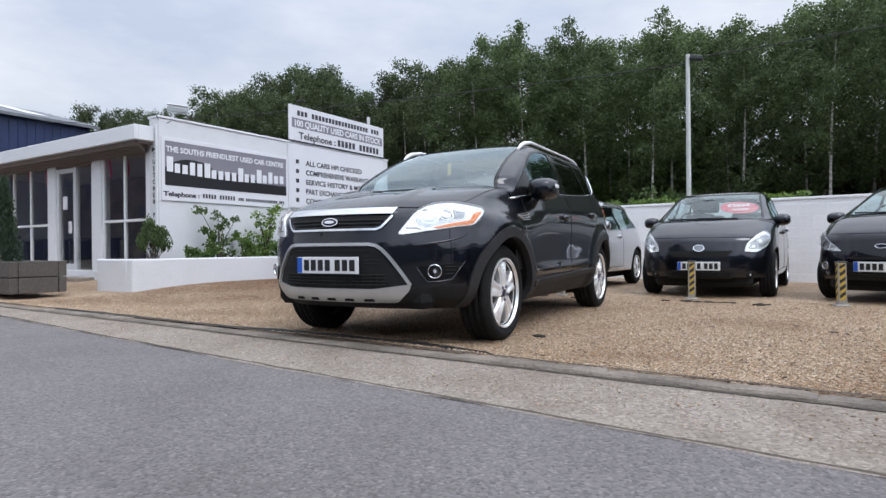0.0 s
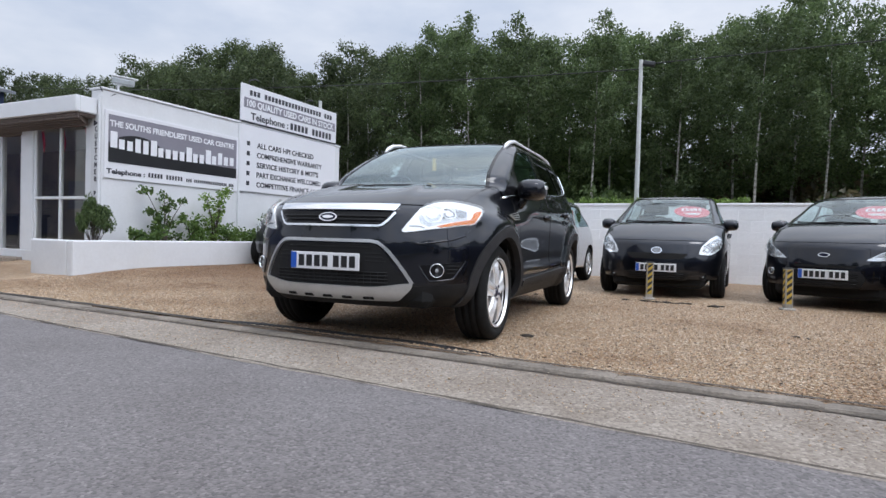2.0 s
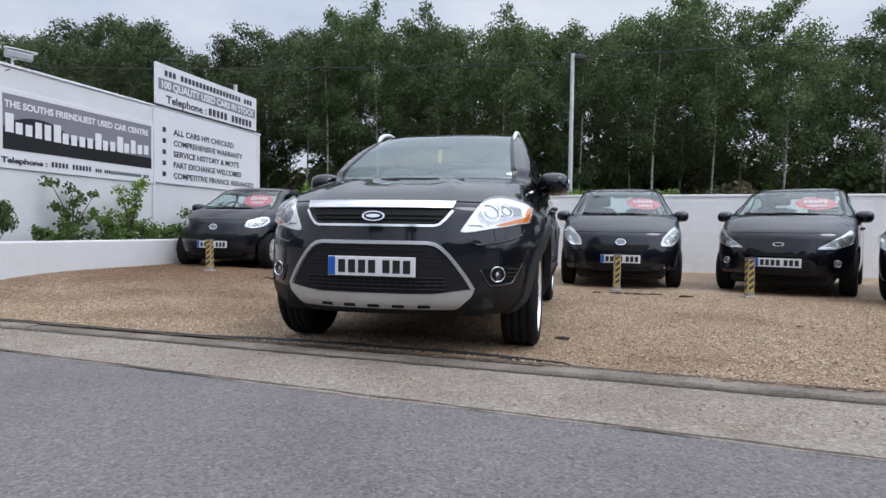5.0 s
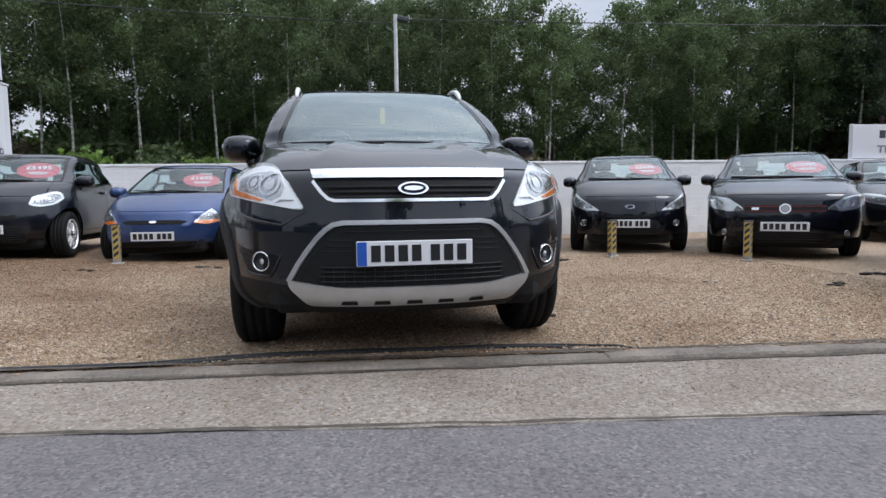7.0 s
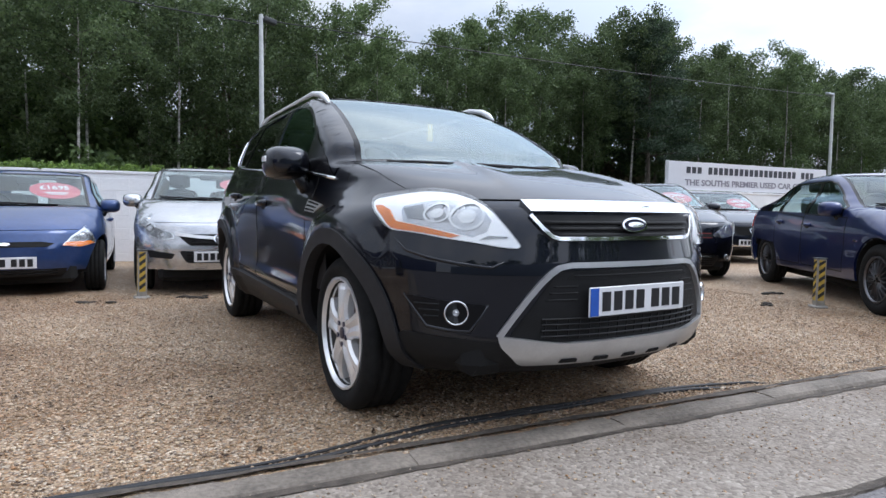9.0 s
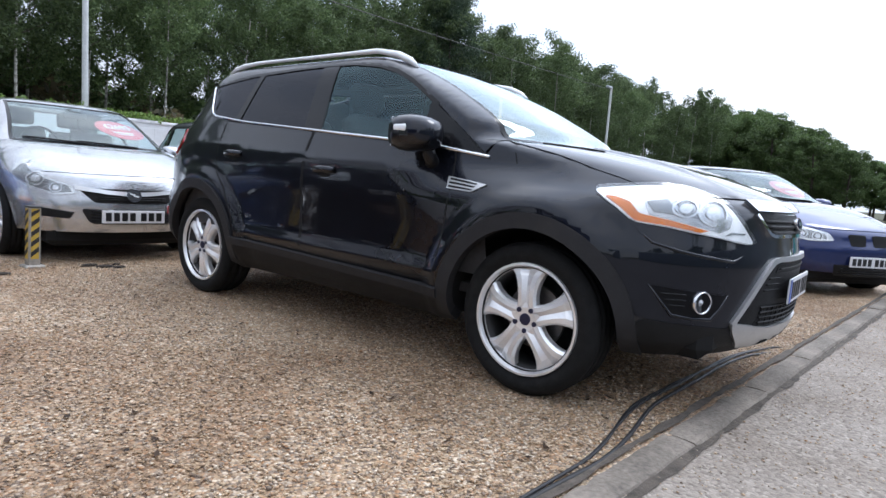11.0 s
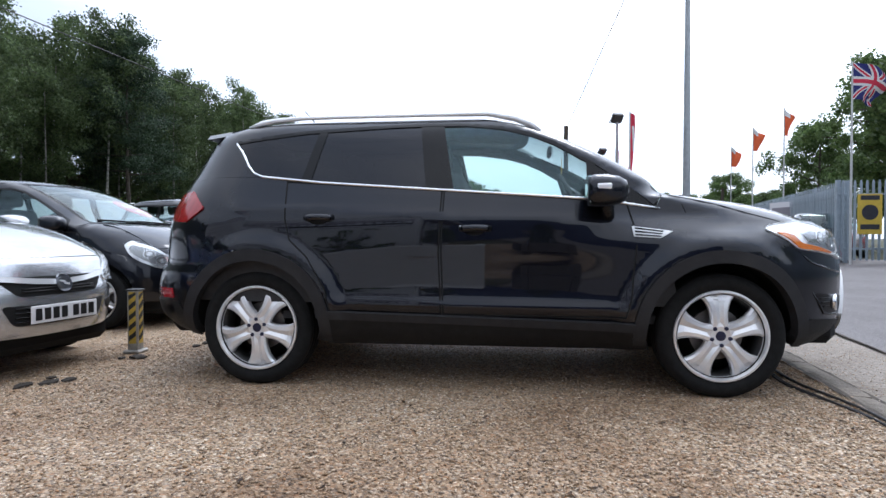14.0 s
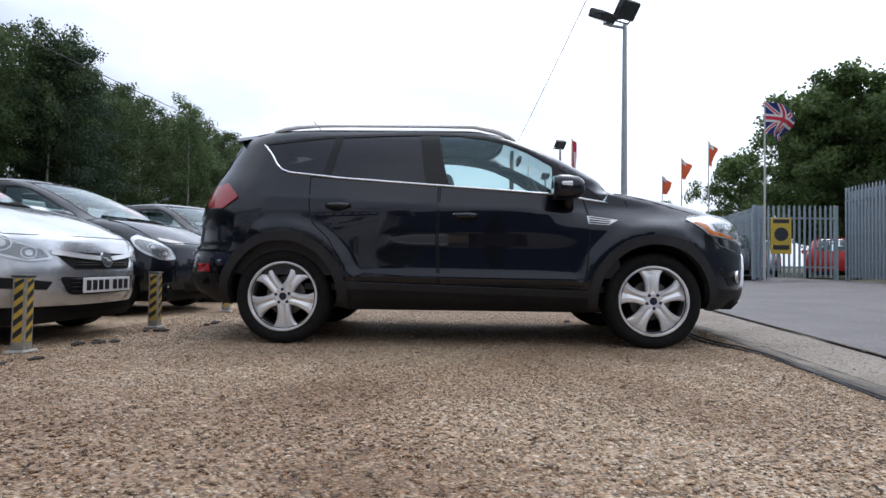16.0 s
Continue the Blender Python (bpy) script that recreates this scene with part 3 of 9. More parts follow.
class Shell:
    """The outside of a car as a stack of rounded plan outlines: nose at -y, tail at +y, wheels on z = 0."""

    def __init__(self, nose, tail, half, front_len, rear_len, front_n=2.4, rear_n=3.0, split=None, rear_split=None, detail=None, taper=None):
        self.yf, self.yr, self.w = Curve(nose), Curve(tail), Curve(half)
        self.lf = Curve(front_len) if isinstance(front_len, list) else Curve([(0, front_len), (2, front_len)])
        self.lr = Curve(rear_len) if isinstance(rear_len, list) else Curve([(0, rear_len), (2, rear_len)])
        self.nf, self.nr, self.detail, self.taper = front_n, rear_n, detail, taper
        self.split, self.rear_split = split, rear_split
        self.reach = 0.8
        self.mid = Vector((0, float((self.yf(0.6) + self.yr(0.6)) / 2), 0.75))

    def X(self, y, z, plain=False):
        y, z = np.asarray(y, float), np.asarray(z, float)
        yf, yr, lf, lr, w = self.yf(z), self.yr(z), self.lf(z), self.lr(z), self.w(z)
        a, b = np.clip((yf + lf - y) / lf, 0, 1), np.clip((y - yr + lr) / lr, 0, 1)
        x = w * (1 - a ** self.nf) ** (1 / self.nf) * (1 - b ** self.nr) ** (1 / self.nr)
        if self.taper:
            x = x * self.taper(y, z)
        if self.detail and not plain:
            k = smooth01(self.split, self.split + 0.25, y) * (1 - smooth01(self.rear_split - 0.2, self.rear_split, y))
            x = x + k * self.detail(y, z)
        return x

    def front(self, x, z):
        y = None
        for _ in range(12 if self.taper else 1):
            drawn = 1.0 if y is None else self.taper(y, z)
            r = np.clip(np.abs(x) / (self.w(z) * drawn), 0, 0.9995)
            new_y = self.yf(z) + self.lf(z) * (1 - (1 - r ** self.nf) ** (1 / self.nf))
            y = new_y if y is None else (y + new_y) / 2
        return y

    def rear(self, x, z):
        r = np.clip(np.abs(x) / self.w(z), 0, 0.9995)
        return self.yr(z) - self.lr(z) * (1 - (1 - r ** self.nr) ** (1 / self.nr))

    def Z(self, x, y):
        x, y = np.abs(np.asarray(x, float)), np.asarray(y, float)
        lo, hi = np.full(x.shape, 0.6), np.full(x.shape, float(self.w.x[-1]))
        for _ in range(26):
            mid = (lo + hi) / 2
            inside = self.X(y, mid, True) > x + 1e-5
            lo, hi = np.where(inside, mid, lo), np.where(inside, hi, mid)
        return lo

    # maps from two numbers to places
    def side_map(self, y, z):
        return np.stack([self.X(y, z), np.asarray(y, float), np.asarray(z, float)], -1)

    def front_map(self, x, z):
        return np.stack([np.asarray(x, float), self.front(x, z), np.asarray(z, float)], -1)

    def rear_map(self, x, z):
        return np.stack([np.asarray(x, float), self.rear(x, z), np.asarray(z, float)], -1)

    def top_map(self, x, y):
        return np.stack([np.asarray(x, float), np.asarray(y, float), self.Z(x, y)], -1)

    def wrap_map(self, s, z):
        """s is y along the side; past the splits it runs on round the nose and the tail to the middle."""
        s, z = np.asarray(s, float), np.asarray(z, float)
        ys, yb = self.split, self.rear_split
        xs, xb = self.X(np.full(s.shape, ys), z), self.X(np.full(s.shape, yb), z)
        xf = xs * np.clip(1 - (ys - s) / self.reach, 0, 1)
        xr = xb * np.clip(1 - (s - yb) / self.reach, 0, 1)
        x = np.where(s < ys, xf, np.where(s > yb, xr, self.X(s, z)))
        y = np.where(s < ys, self.front(xf, z), np.where(s > yb, self.rear(xr, z), s))
        return np.stack([x, y, z], -1)

    def rs(self, x, z):
        """The wrap coordinate of a point of the tail."""
        return (float(self.rear_split + self.reach * (1 - x / max(1e-3, float(self.X(self.rear_split, z))))), float(z))

    def sd(self, y, *z):
        """The wrap coordinate of a point given by its side view, or by a named end."""
        if y == "start":
            return (self.split - self.reach, z[0])
        if y == "end":
            return (self.rear_split + self.reach, z[0])
        if y in ("nose", "tail"):
            return (z[0], z[1])
        if y > self.rear_split:
            return self.rs(float(self.X(y, z[0])), z[0])
        if y < self.split:
            return self.fs(float(self.X(y, z[0])), z[0])
        return (y, z[0])

    def fs(self, x, z):
        """The wrap coordinate of a point of the nose."""
        return (float(self.split - self.reach * (1 - x / float(self.X(self.split, z)))), z)


def patch(name, poly, fmap, mat, parent=None, mid=(0, 0, 0.7), off=0.0, thick=0.004, step=0.05, sides=(1,), label="", hole=None, join=False):
    """A piece of a curved skin: the outline poly, cut into a grid, laid by fmap on the skin, off metres proud of it. With two sides
    a mirrored twin is made as a second object (or in the same mesh with join)."""
    bm = bmesh.new()
    if hole is None:
        area = sum(a[0] * b[1] - b[0] * a[1] for a, b in zip(poly, poly[1:] + poly[:1]))
        flat = [Vector(p) for p in (poly if area > 0 else poly[::-1])]
        vs2, _, fs2, *_ = delaunay_2d_cdt(flat, [], [list(range(len(flat)))], 1, 1e-6)
        made2 = [bm.verts.new((p.x, p.y, 0)) for p in vs2]
        for f in fs2:
            bm.faces.new([made2[i] for i in f])
    else:
        outer, inner = [bm.verts.new((u, v, 0)) for u, v in poly], [bm.verts.new((u, v, 0)) for u, v in hole]
        for i in range(len(outer)):
            j = (i + 1) % len(outer)
            bm.faces.new((outer[i], outer[j], inner[j], inner[i]))
    bmesh.ops.triangulate(bm, faces=bm.faces[:])
    us, vs = [p[0] for p in poly], [p[1] for p in poly]
    for axis, lo, hi in ((0, min(us), max(us)), (1, min(vs), max(vs))):
        k = math.floor(lo / step) + 1
        while k * step < hi - 1e-6:
            co, no = [0, 0, 0], [0, 0, 0]
            co[axis], no[axis] = k * step, 1
            bmesh.ops.bisect_plane(bm, geom=bm.verts[:] + bm.edges[:] + bm.faces[:], dist=1e-5, plane_co=co, plane_no=no)
            k += 1
    bm.normal_update()
    bm.verts.index_update()
    u, v = np.array([w.co.x for w in bm.verts]), np.array([w.co.y for w in bm.verts])
    P, e = fmap(u, v), 2e-3
    N = np.cross(fmap(u + e, v) - fmap(u - e, v), fmap(u, v + e) - fmap(u, v - e))
    N /= np.maximum(np.linalg.norm(N, axis=1, keepdims=True), 1e-12)
    out = P - np.array(mid)
    flip = np.sum(np.sum(N * out, 1) > 0) < len(N) / 2
    if flip:
        N = -N
    faces = []
    for f in bm.faces:
        idx = [w.index for w in f.verts]
        if (f.normal.z > 0) == flip:
            idx = idx[::-1]
        faces.append(idx)
    rim = []
    for ed in bm.edges:
        if len(ed.link_faces) == 1:
            f = ed.link_faces[0]
            a, b = ed.verts[0].index, ed.verts[1].index
            order = [w.index for w in f.verts]
            if order[(order.index(a) + 1) % len(order)] != b:
                a, b = b, a
            if (f.normal.z > 0) == flip:
                a, b = b, a
            rim.append((a, b))
    bm.free()
    top, low = P + off * N, P + (off - thick) * N
    used = {i: len(top) + k for k, i in enumerate(sorted({i for r in rim for i in r}))}
    verts = np.vstack([top] + [low[i][None] for i in used])
    nloops = [N[i] for f in faces for i in f]
    allf = list(faces)
    for a, b in rim:
        q = (b, a, used[a], used[b])
        allf.append(q)
        fn = np.cross(verts[q[1]] - verts[q[0]], verts[q[3]] - verts[q[0]])
        ln = np.linalg.norm(fn)
        nloops += [fn / ln if ln > 1e-12 else N[a]] * 4
    made = []
    flipx = np.array([-1, 1, 1])
    sets = [(verts, allf, nloops) if s > 0 else (verts * flipx, [f[::-1] for f in allf], [n * flipx for f, st in zip(allf, np.cumsum([0] + [len(f) for f in allf])) for n in nloops[st:st + len(f)][::-1]]) for s in sides]
    if join and len(sets) == 2:
        (va, fa, na), (vb, fb, nb) = sets
        sets = [(np.vstack([va, vb]), list(fa) + [tuple(i + len(va) for i in f) for f in fb], list(na) + list(nb))]
    for vv, ff, nn in sets:
        ob = mesh_object(name, vv, ff, mat, parent, label, smooth=True)
        ob.data.normals_split_custom_set([tuple(map(float, n)) for n in nn])
        made.append(ob)
    return made[0] if len(made) == 1 else made


# ---- cars ----
def wheel_meshes(R, rim_r, width, style, alloy):
    """Tyre and rim meshes with the axle along x, face at +x."""
    h = width / 2
    side = [(rim_r + 0.002, h * 0.82), (rim_r + 0.022, h * 0.97), ((R + rim_r) / 2, h * 1.02), (R - 0.025, h * 0.96), (R - 0.008, h * 0.82), (R, h * 0.7)]
    tread = []
    for g in (0.42, 0.0, -0.42):
        tread += [(R, h * (g + 0.07)), (R - 0.008, h * (g + 0.055)), (R - 0.008, h * (g - 0.055)), (R, h * (g - 0.07))]
    profile = side + tread + [(r, -x) for r, x in reversed(side)] + [(rim_r - 0.02, -h * 0.8), (rim_r - 0.02, h * 0.8)]
    tyre = lathe(profile, 56, "x", closed=True)
    lip = [(rim_r + 0.004, h * 0.84), (rim_r + 0.002, h * 0.95), (rim_r - 0.008, h * 0.96), (rim_r - 0.012, h * 0.90), (rim_r - 0.017, h * 0.80), (rim_r - 0.022, h * 0.62), (rim_r - 0.004, h * 0.62)]
    barrel = lathe([(rim_r - 0.002, h * 0.6), (rim_r - 0.0225, h * 0.615), (rim_r - 0.036, -h * 0.6), (rim_r - 0.02, -h * 0.78), (rim_r, -h * 0.8)], 40, "x", closed=True)
    lathe([(0.03, -h * 0.45), (rim_r - 0.036, -h * 0.5)], 32, "x", barrel)
    rim = lathe(lip, 56, "x", closed=True)
    k = rim_r / 0.236
    if style == "star":
        outline = [(0.050, 0.04), (0.044, 0.075), (0.043, 0.10), (0.047, 0.13), (0.056, 0.16), (0.068, 0.184), (0.085, 0.203), (0.108, 0.220)]
        count, phase = 5, 0
    elif style == "fan":
        outline = [(0.02, 0.04), (0.016, 0.1), (0.017, 0.16), (0.028, 0.226)]
        count, phase = 9, 0
    elif style == "multi":
        outline = [(0.011, 0.04), (0.009, 0.12), (0.010, 0.228)]
        count, phase = 18, 0
    else:
        outline = [(0.032, 0.04), (0.028, 0.1), (0.028, 0.17), (0.042, 0.226)]
        count, phase = 6, 0
    for i in range(count):
        pbm = bmesh.new()
        rows = []
        for a, b in outline:
            bow = 0.012 * math.sin(math.pi * min(1, b / 0.225)) - 0.010 * (b / 0.225) ** 2
            rows.append([pbm.verts.new((h * 0.80 + (bow + dx) * k, a * f * k, (b - 0.012 * (1 - abs(f)) * (b > 0.2)) * k)) for f, dx in ((-1, -0.045), (-1, -0.014), (-0.8, -0.001), (-0.42, 0.001), (0, -0.009), (0.42, 0.001), (0.8, -0.001), (1, -0.014), (1, -0.045))])
        for q0, q1 in zip(rows, rows[1:]):
            for j in range(8):
                pbm.faces.new((q0[j], q0[j + 1], q1[j + 1], q1[j]))
        pbm.faces.new(rows[-1])
        pbm.transform(Matrix.Rotation(2 * math.pi * i / count + phase, 4, 'X'))
        me = bpy.data.meshes.new("spoke")
        pbm.to_mesh(me)
        pbm.free()
        rim.from_mesh(me)
        bpy.data.meshes.remove(me)
    lathe([(0.0, h * 0.70), (0.072 * k, h * 0.70), (0.070 * k, h * 0.82), (0.05 * k, h * 0.86), (0.03 * k, h * 0.84), (0.0, h * 0.84)], 28, "x", rim)
    for bm in (tyre, rim, barrel):
        bmesh.ops.recalc_face_normals(bm, faces=bm.faces)
    out = []
    for nm, bm, mat, sm in (("wheel", tyre, M_TYRE, True), ("rim", rim, alloy, False), ("barrel", barrel, M_BARREL, True)):
        me = bpy.data.meshes.new(nm)
        bm.to_mesh(me)
        bm.free()
        me.materials.append(mat)
        if sm:
            me.polygons.foreach_set("use_smooth", [True] * len(me.polygons))
        out.append(me)
    disc = lathe([(0.05, -0.01), (R * 0.42, -0.01), (R * 0.42, 0.012), (0.05, 0.012)], 28, "x")
    me = bpy.data.meshes.new("brake_disc")
    disc.to_mesh(me)
    disc.free()
    me.materials.append(M_BRAKE)
    out.append(me)
    cap = lathe([(0.0, h * 0.84), (0.026 * k, h * 0.84), (0.024 * k, h * 0.875), (0.0, h * 0.885)], 20, "x")
    for i in range(5):
        a = 2 * math.pi * (i + 0.5) / 5
        lathe([(0.0, h * 0.83), (0.012 * k, h * 0.83), (0.011 * k, h * 0.90), (0.0, h * 0.90)], 8, "x", cap, (0, 0.048 * k * math.sin(a), 0.048 * k * math.cos(a)))
    me = bpy.data.meshes.new("hub_cap")
    cap.to_mesh(me)
    cap.free()
    me.materials.append(M_HUB_BLUE if style == "star" else M_GLOSS_BLACK)
    out.append(me)
    return out


def add_wheels(car, axles, R, rim_r, width, track, style, alloy, label="", turn=0.0, spin=0.0):
    meshes = wheel_meshes(R, rim_r, width, style, alloy)
    for i, y in enumerate(axles):
        for s in (1, -1):
            w = new("wheel", meshes[0])
            w.parent = car
            w.matrix_basis = pose(s * (track - width / 2), y, R, (3 if i == 0 else 40) + spin, 0, (0 if s > 0 else 180) + (turn if i == 0 else 0))
            if label:
                tagged(w, label)
            for me in meshes[1:]:
                c = new(me.name, me)
                c.parent = w


def number_plate(car, x, y, z, width=0.52, height=0.111, band=True, tilt=0.0):
    """A plate with its characters as plain bars."""
    p = part("number_plate", box_bm((width, 0.008, height), (x, y, z), 0.003), M_PLATE_WHITE, car, "white front number plate with dark characters")
    x0 = x - width / 2 + (0.055 if band else 0.02)
    if band:
        part("band", box_bm((0.042, 0.002, height - 0.006), (x - width / 2 + 0.024, y - 0.0052, z), 0), M_PLATE_BLUE, p, "blue band")
    w = x + width / 2 - 0.02 - x0
    unit = w / 7.4
    for i in range(7):
        cx = x0 + unit * (i + 0.5 + (0.4 if i > 3 else 0))
        part("character_bar", box_bm((unit * 0.7, 0.0025, height * 0.66), (cx, y - 0.0055, z), 0), M_PLATE_INK, p)
    return p


def seat(car, x, y, z, w=0.5, h=0.62):
    bm = box_bm((w, 0.5, 0.2), (x, y, z), 0.06, segments=3)
    box_bm((w, 0.16, h), (0, 0, 0), 0.06, Matrix.Translation((x, y + 0.3, z + 0.36)) @ Matrix.Rotation(radians(-16), 4, 'X'), bm, segments=3)
    s = part("seat", bm, M_SEAT, car, smooth=True)
    hb = box_bm((0.26, 0.1, 0.18), (0, 0, 0), 0.04, Matrix.Translation((x, y + 0.44, z + 0.78)) @ Matrix.Rotation(radians(-10), 4, 'X'), segments=3)
    part("headrest", hb, M_SEAT, s, smooth=True)
    return s


def cabin(car, spec, sh):
    cw, cz = spec["cowl_y"], spec["cowl_z"]
    rear = spec["rear_seat"]
    box("dashboard", (2 * float(sh.w(cz)) - 0.28, 0.34, 0.2), (0, cw + 0.36, cz - 0.12), M_CABIN, car, bevel=0.05)
    box("cabin_floor", (2 * float(sh.w(0.5)) - 0.2, rear + 0.5 - cw, 0.05), (0, (rear + 0.5 + cw) / 2 + 0.1, spec["floor_z"]), M_CABIN, car)
    zs = cz - 0.5
    for s in (1, -1):
        seat(car, 0.37 * s * spec["wide"], cw + 1.05, zs, 0.48 * spec["wide"], 0.6)
        seat(car, 0.34 * s * spec["wide"], rear, zs + 0.02, 0.5 * spec["wide"], 0.56)
    ring = bmesh.new()
    pts = [(0.18 * math.cos(a), 0, 0.18 * math.sin(a)) for a in (2 * math.pi * i / 24 for i in range(25))]
    tube(pts, 0.014, 6, ring)
    box_bm((0.34, 0.03, 0.05), (0, 0, 0), 0.01, bm=ring)
    box_bm((0.12, 0.05, 0.12), (0, 0, 0), 0.02, bm=ring)
    ring.transform(Matrix.Translation((-0.37 * spec["wide"], cw + 0.66, cz - 0.02)) @ Matrix.Rotation(radians(-22), 4, 'X'))
    part("steering_wheel", ring, M_CABIN, car, smooth=True)
    zt = spec["H"] - 0.17
    box("rear_view_mirror", (0.22, 0.03, 0.065), (0, float(sh.front(0, zt)) + 0.13, zt), M_CABIN, car, bevel=0.012)


def door_mirror(car, x, y, z, paint, s, size=1.0, lens=False):
    """A door mirror: shell, glass face and foot."""
    k = size
    bm = bmesh.new()
    rings = []
    for t, w2, h2, dy in ((0, 0.03, 0.028, -0.10), (0.1, 0.065, 0.052, -0.088), (0.3, 0.092, 0.07, -0.06), (0.6, 0.105, 0.08, -0.015), (0.85, 0.106, 0.08, 0.03), (1.0, 0.098, 0.074, 0.058)):
        rings.append([bm.verts.new((w2 * k * (abs(math.cos(a)) ** 0.7) * (1 if math.cos(a) > 0 else -1), dy * k + 0.035 * k * t, h2 * k * (abs(math.sin(a)) ** 0.7) * (1 if math.sin(a) > 0 else -1))) for a in (2 * math.pi * i / 20 for i in range(20))])
    for a, b in zip(rings, rings[1:]):
        for i in range(20):
            bm.faces.new((a[i], a[(i + 1) % 20], b[(i + 1) % 20], b[i]))
    bm.faces.new(rings[0])
    bm.faces.new(rings[-1])
    bm.transform(Matrix.Translation((s * (x + 0.085 * k), y, z)))
    shell = part("door_mirror", bm, paint, car, smooth=True)
    foot = tube([(s * (x + 0.045 * k), y - 0.01, z - 0.03 * k), (s * (x + 0.02 * k), y - 0.015, z - 0.09 * k), (s * (x - 0.03 * k), y - 0.02, z - 0.15 * k)], [0.036 * k, 0.032 * k, 0.042 * k], 10)
    part("foot", foot, M_GLOSS_BLACK, shell, smooth=True)
    part("mirror_glass", box_bm((0.17 * k, 0.006, 0.125 * k), (s * (x + 0.085 * k), y + 0.088 * k, z), 0.002), M_CHROME, shell)
    if lens:
        part("indicator_lens", box_bm((0.03, 0.085, 0.042), (s * (x + 0.178 * k), y + 0.03, z + 0.016), 0.014, segments=3), M_LAMP_INNER, shell, "clear indicator lens")
    return shell


def wiper(car, sh, x0, x1, z0, z1):
    pts = []
    for i in range(7):
        t = i / 6
        x, z = x0 + (x1 - x0) * t, z0 + (z1 - z0) * t
        pts.append((x, float(sh.front(x, z)) - 0.02, z))
    part("wiper", tube(pts, 0.009, 5), M_PLASTIC, car)


def price_sticker(car, sh, x, z, text, w=0.5, h=0.44):
    """A red rounded price board lying against the inside of the windscreen."""
    c, e = Vector((x, float(sh.front(x, z)), z)), 0.05
    du = Vector((2 * e, float(sh.front(x + e, z)) - float(sh.front(x - e, z)), 0)).normalized()
    dv = Vector((0, float(sh.front(x, z + e)) - float(sh.front(x, z - e)), 2 * e))
    nrm = du.cross(dv).normalized()
    dv = nrm.cross(du)
    if nrm.y > 0:
        nrm = -nrm
    m = Matrix((du, -nrm, dv)).transposed().to_4x4()
    m.translation = c - nrm * 0.035
    board = part("price_board", prism(ellipse(0, 0, w / 2, h / 2, 28), 0.004, m), M_PRICE_RED, car, "red oval price board in the windscreen")
    lettering("price", text, h * 0.34, m @ Matrix.Translation((-w * 0.29, -0.005, h * 0.04)), M_FLAG_WHITE, board, width=w * 0.58, bold=0.002)
    part("line", box_bm((w * 0.46, 0.003, h * 0.05), (0, -0.004, -h * 0.16), 0, m), M_FLAG_WHITE, board)
    part("line", box_bm((w * 0.36, 0.003, h * 0.035), (0, -0.004, -h * 0.25), 0, m), M_FLAG_WHITE, board)
    return board


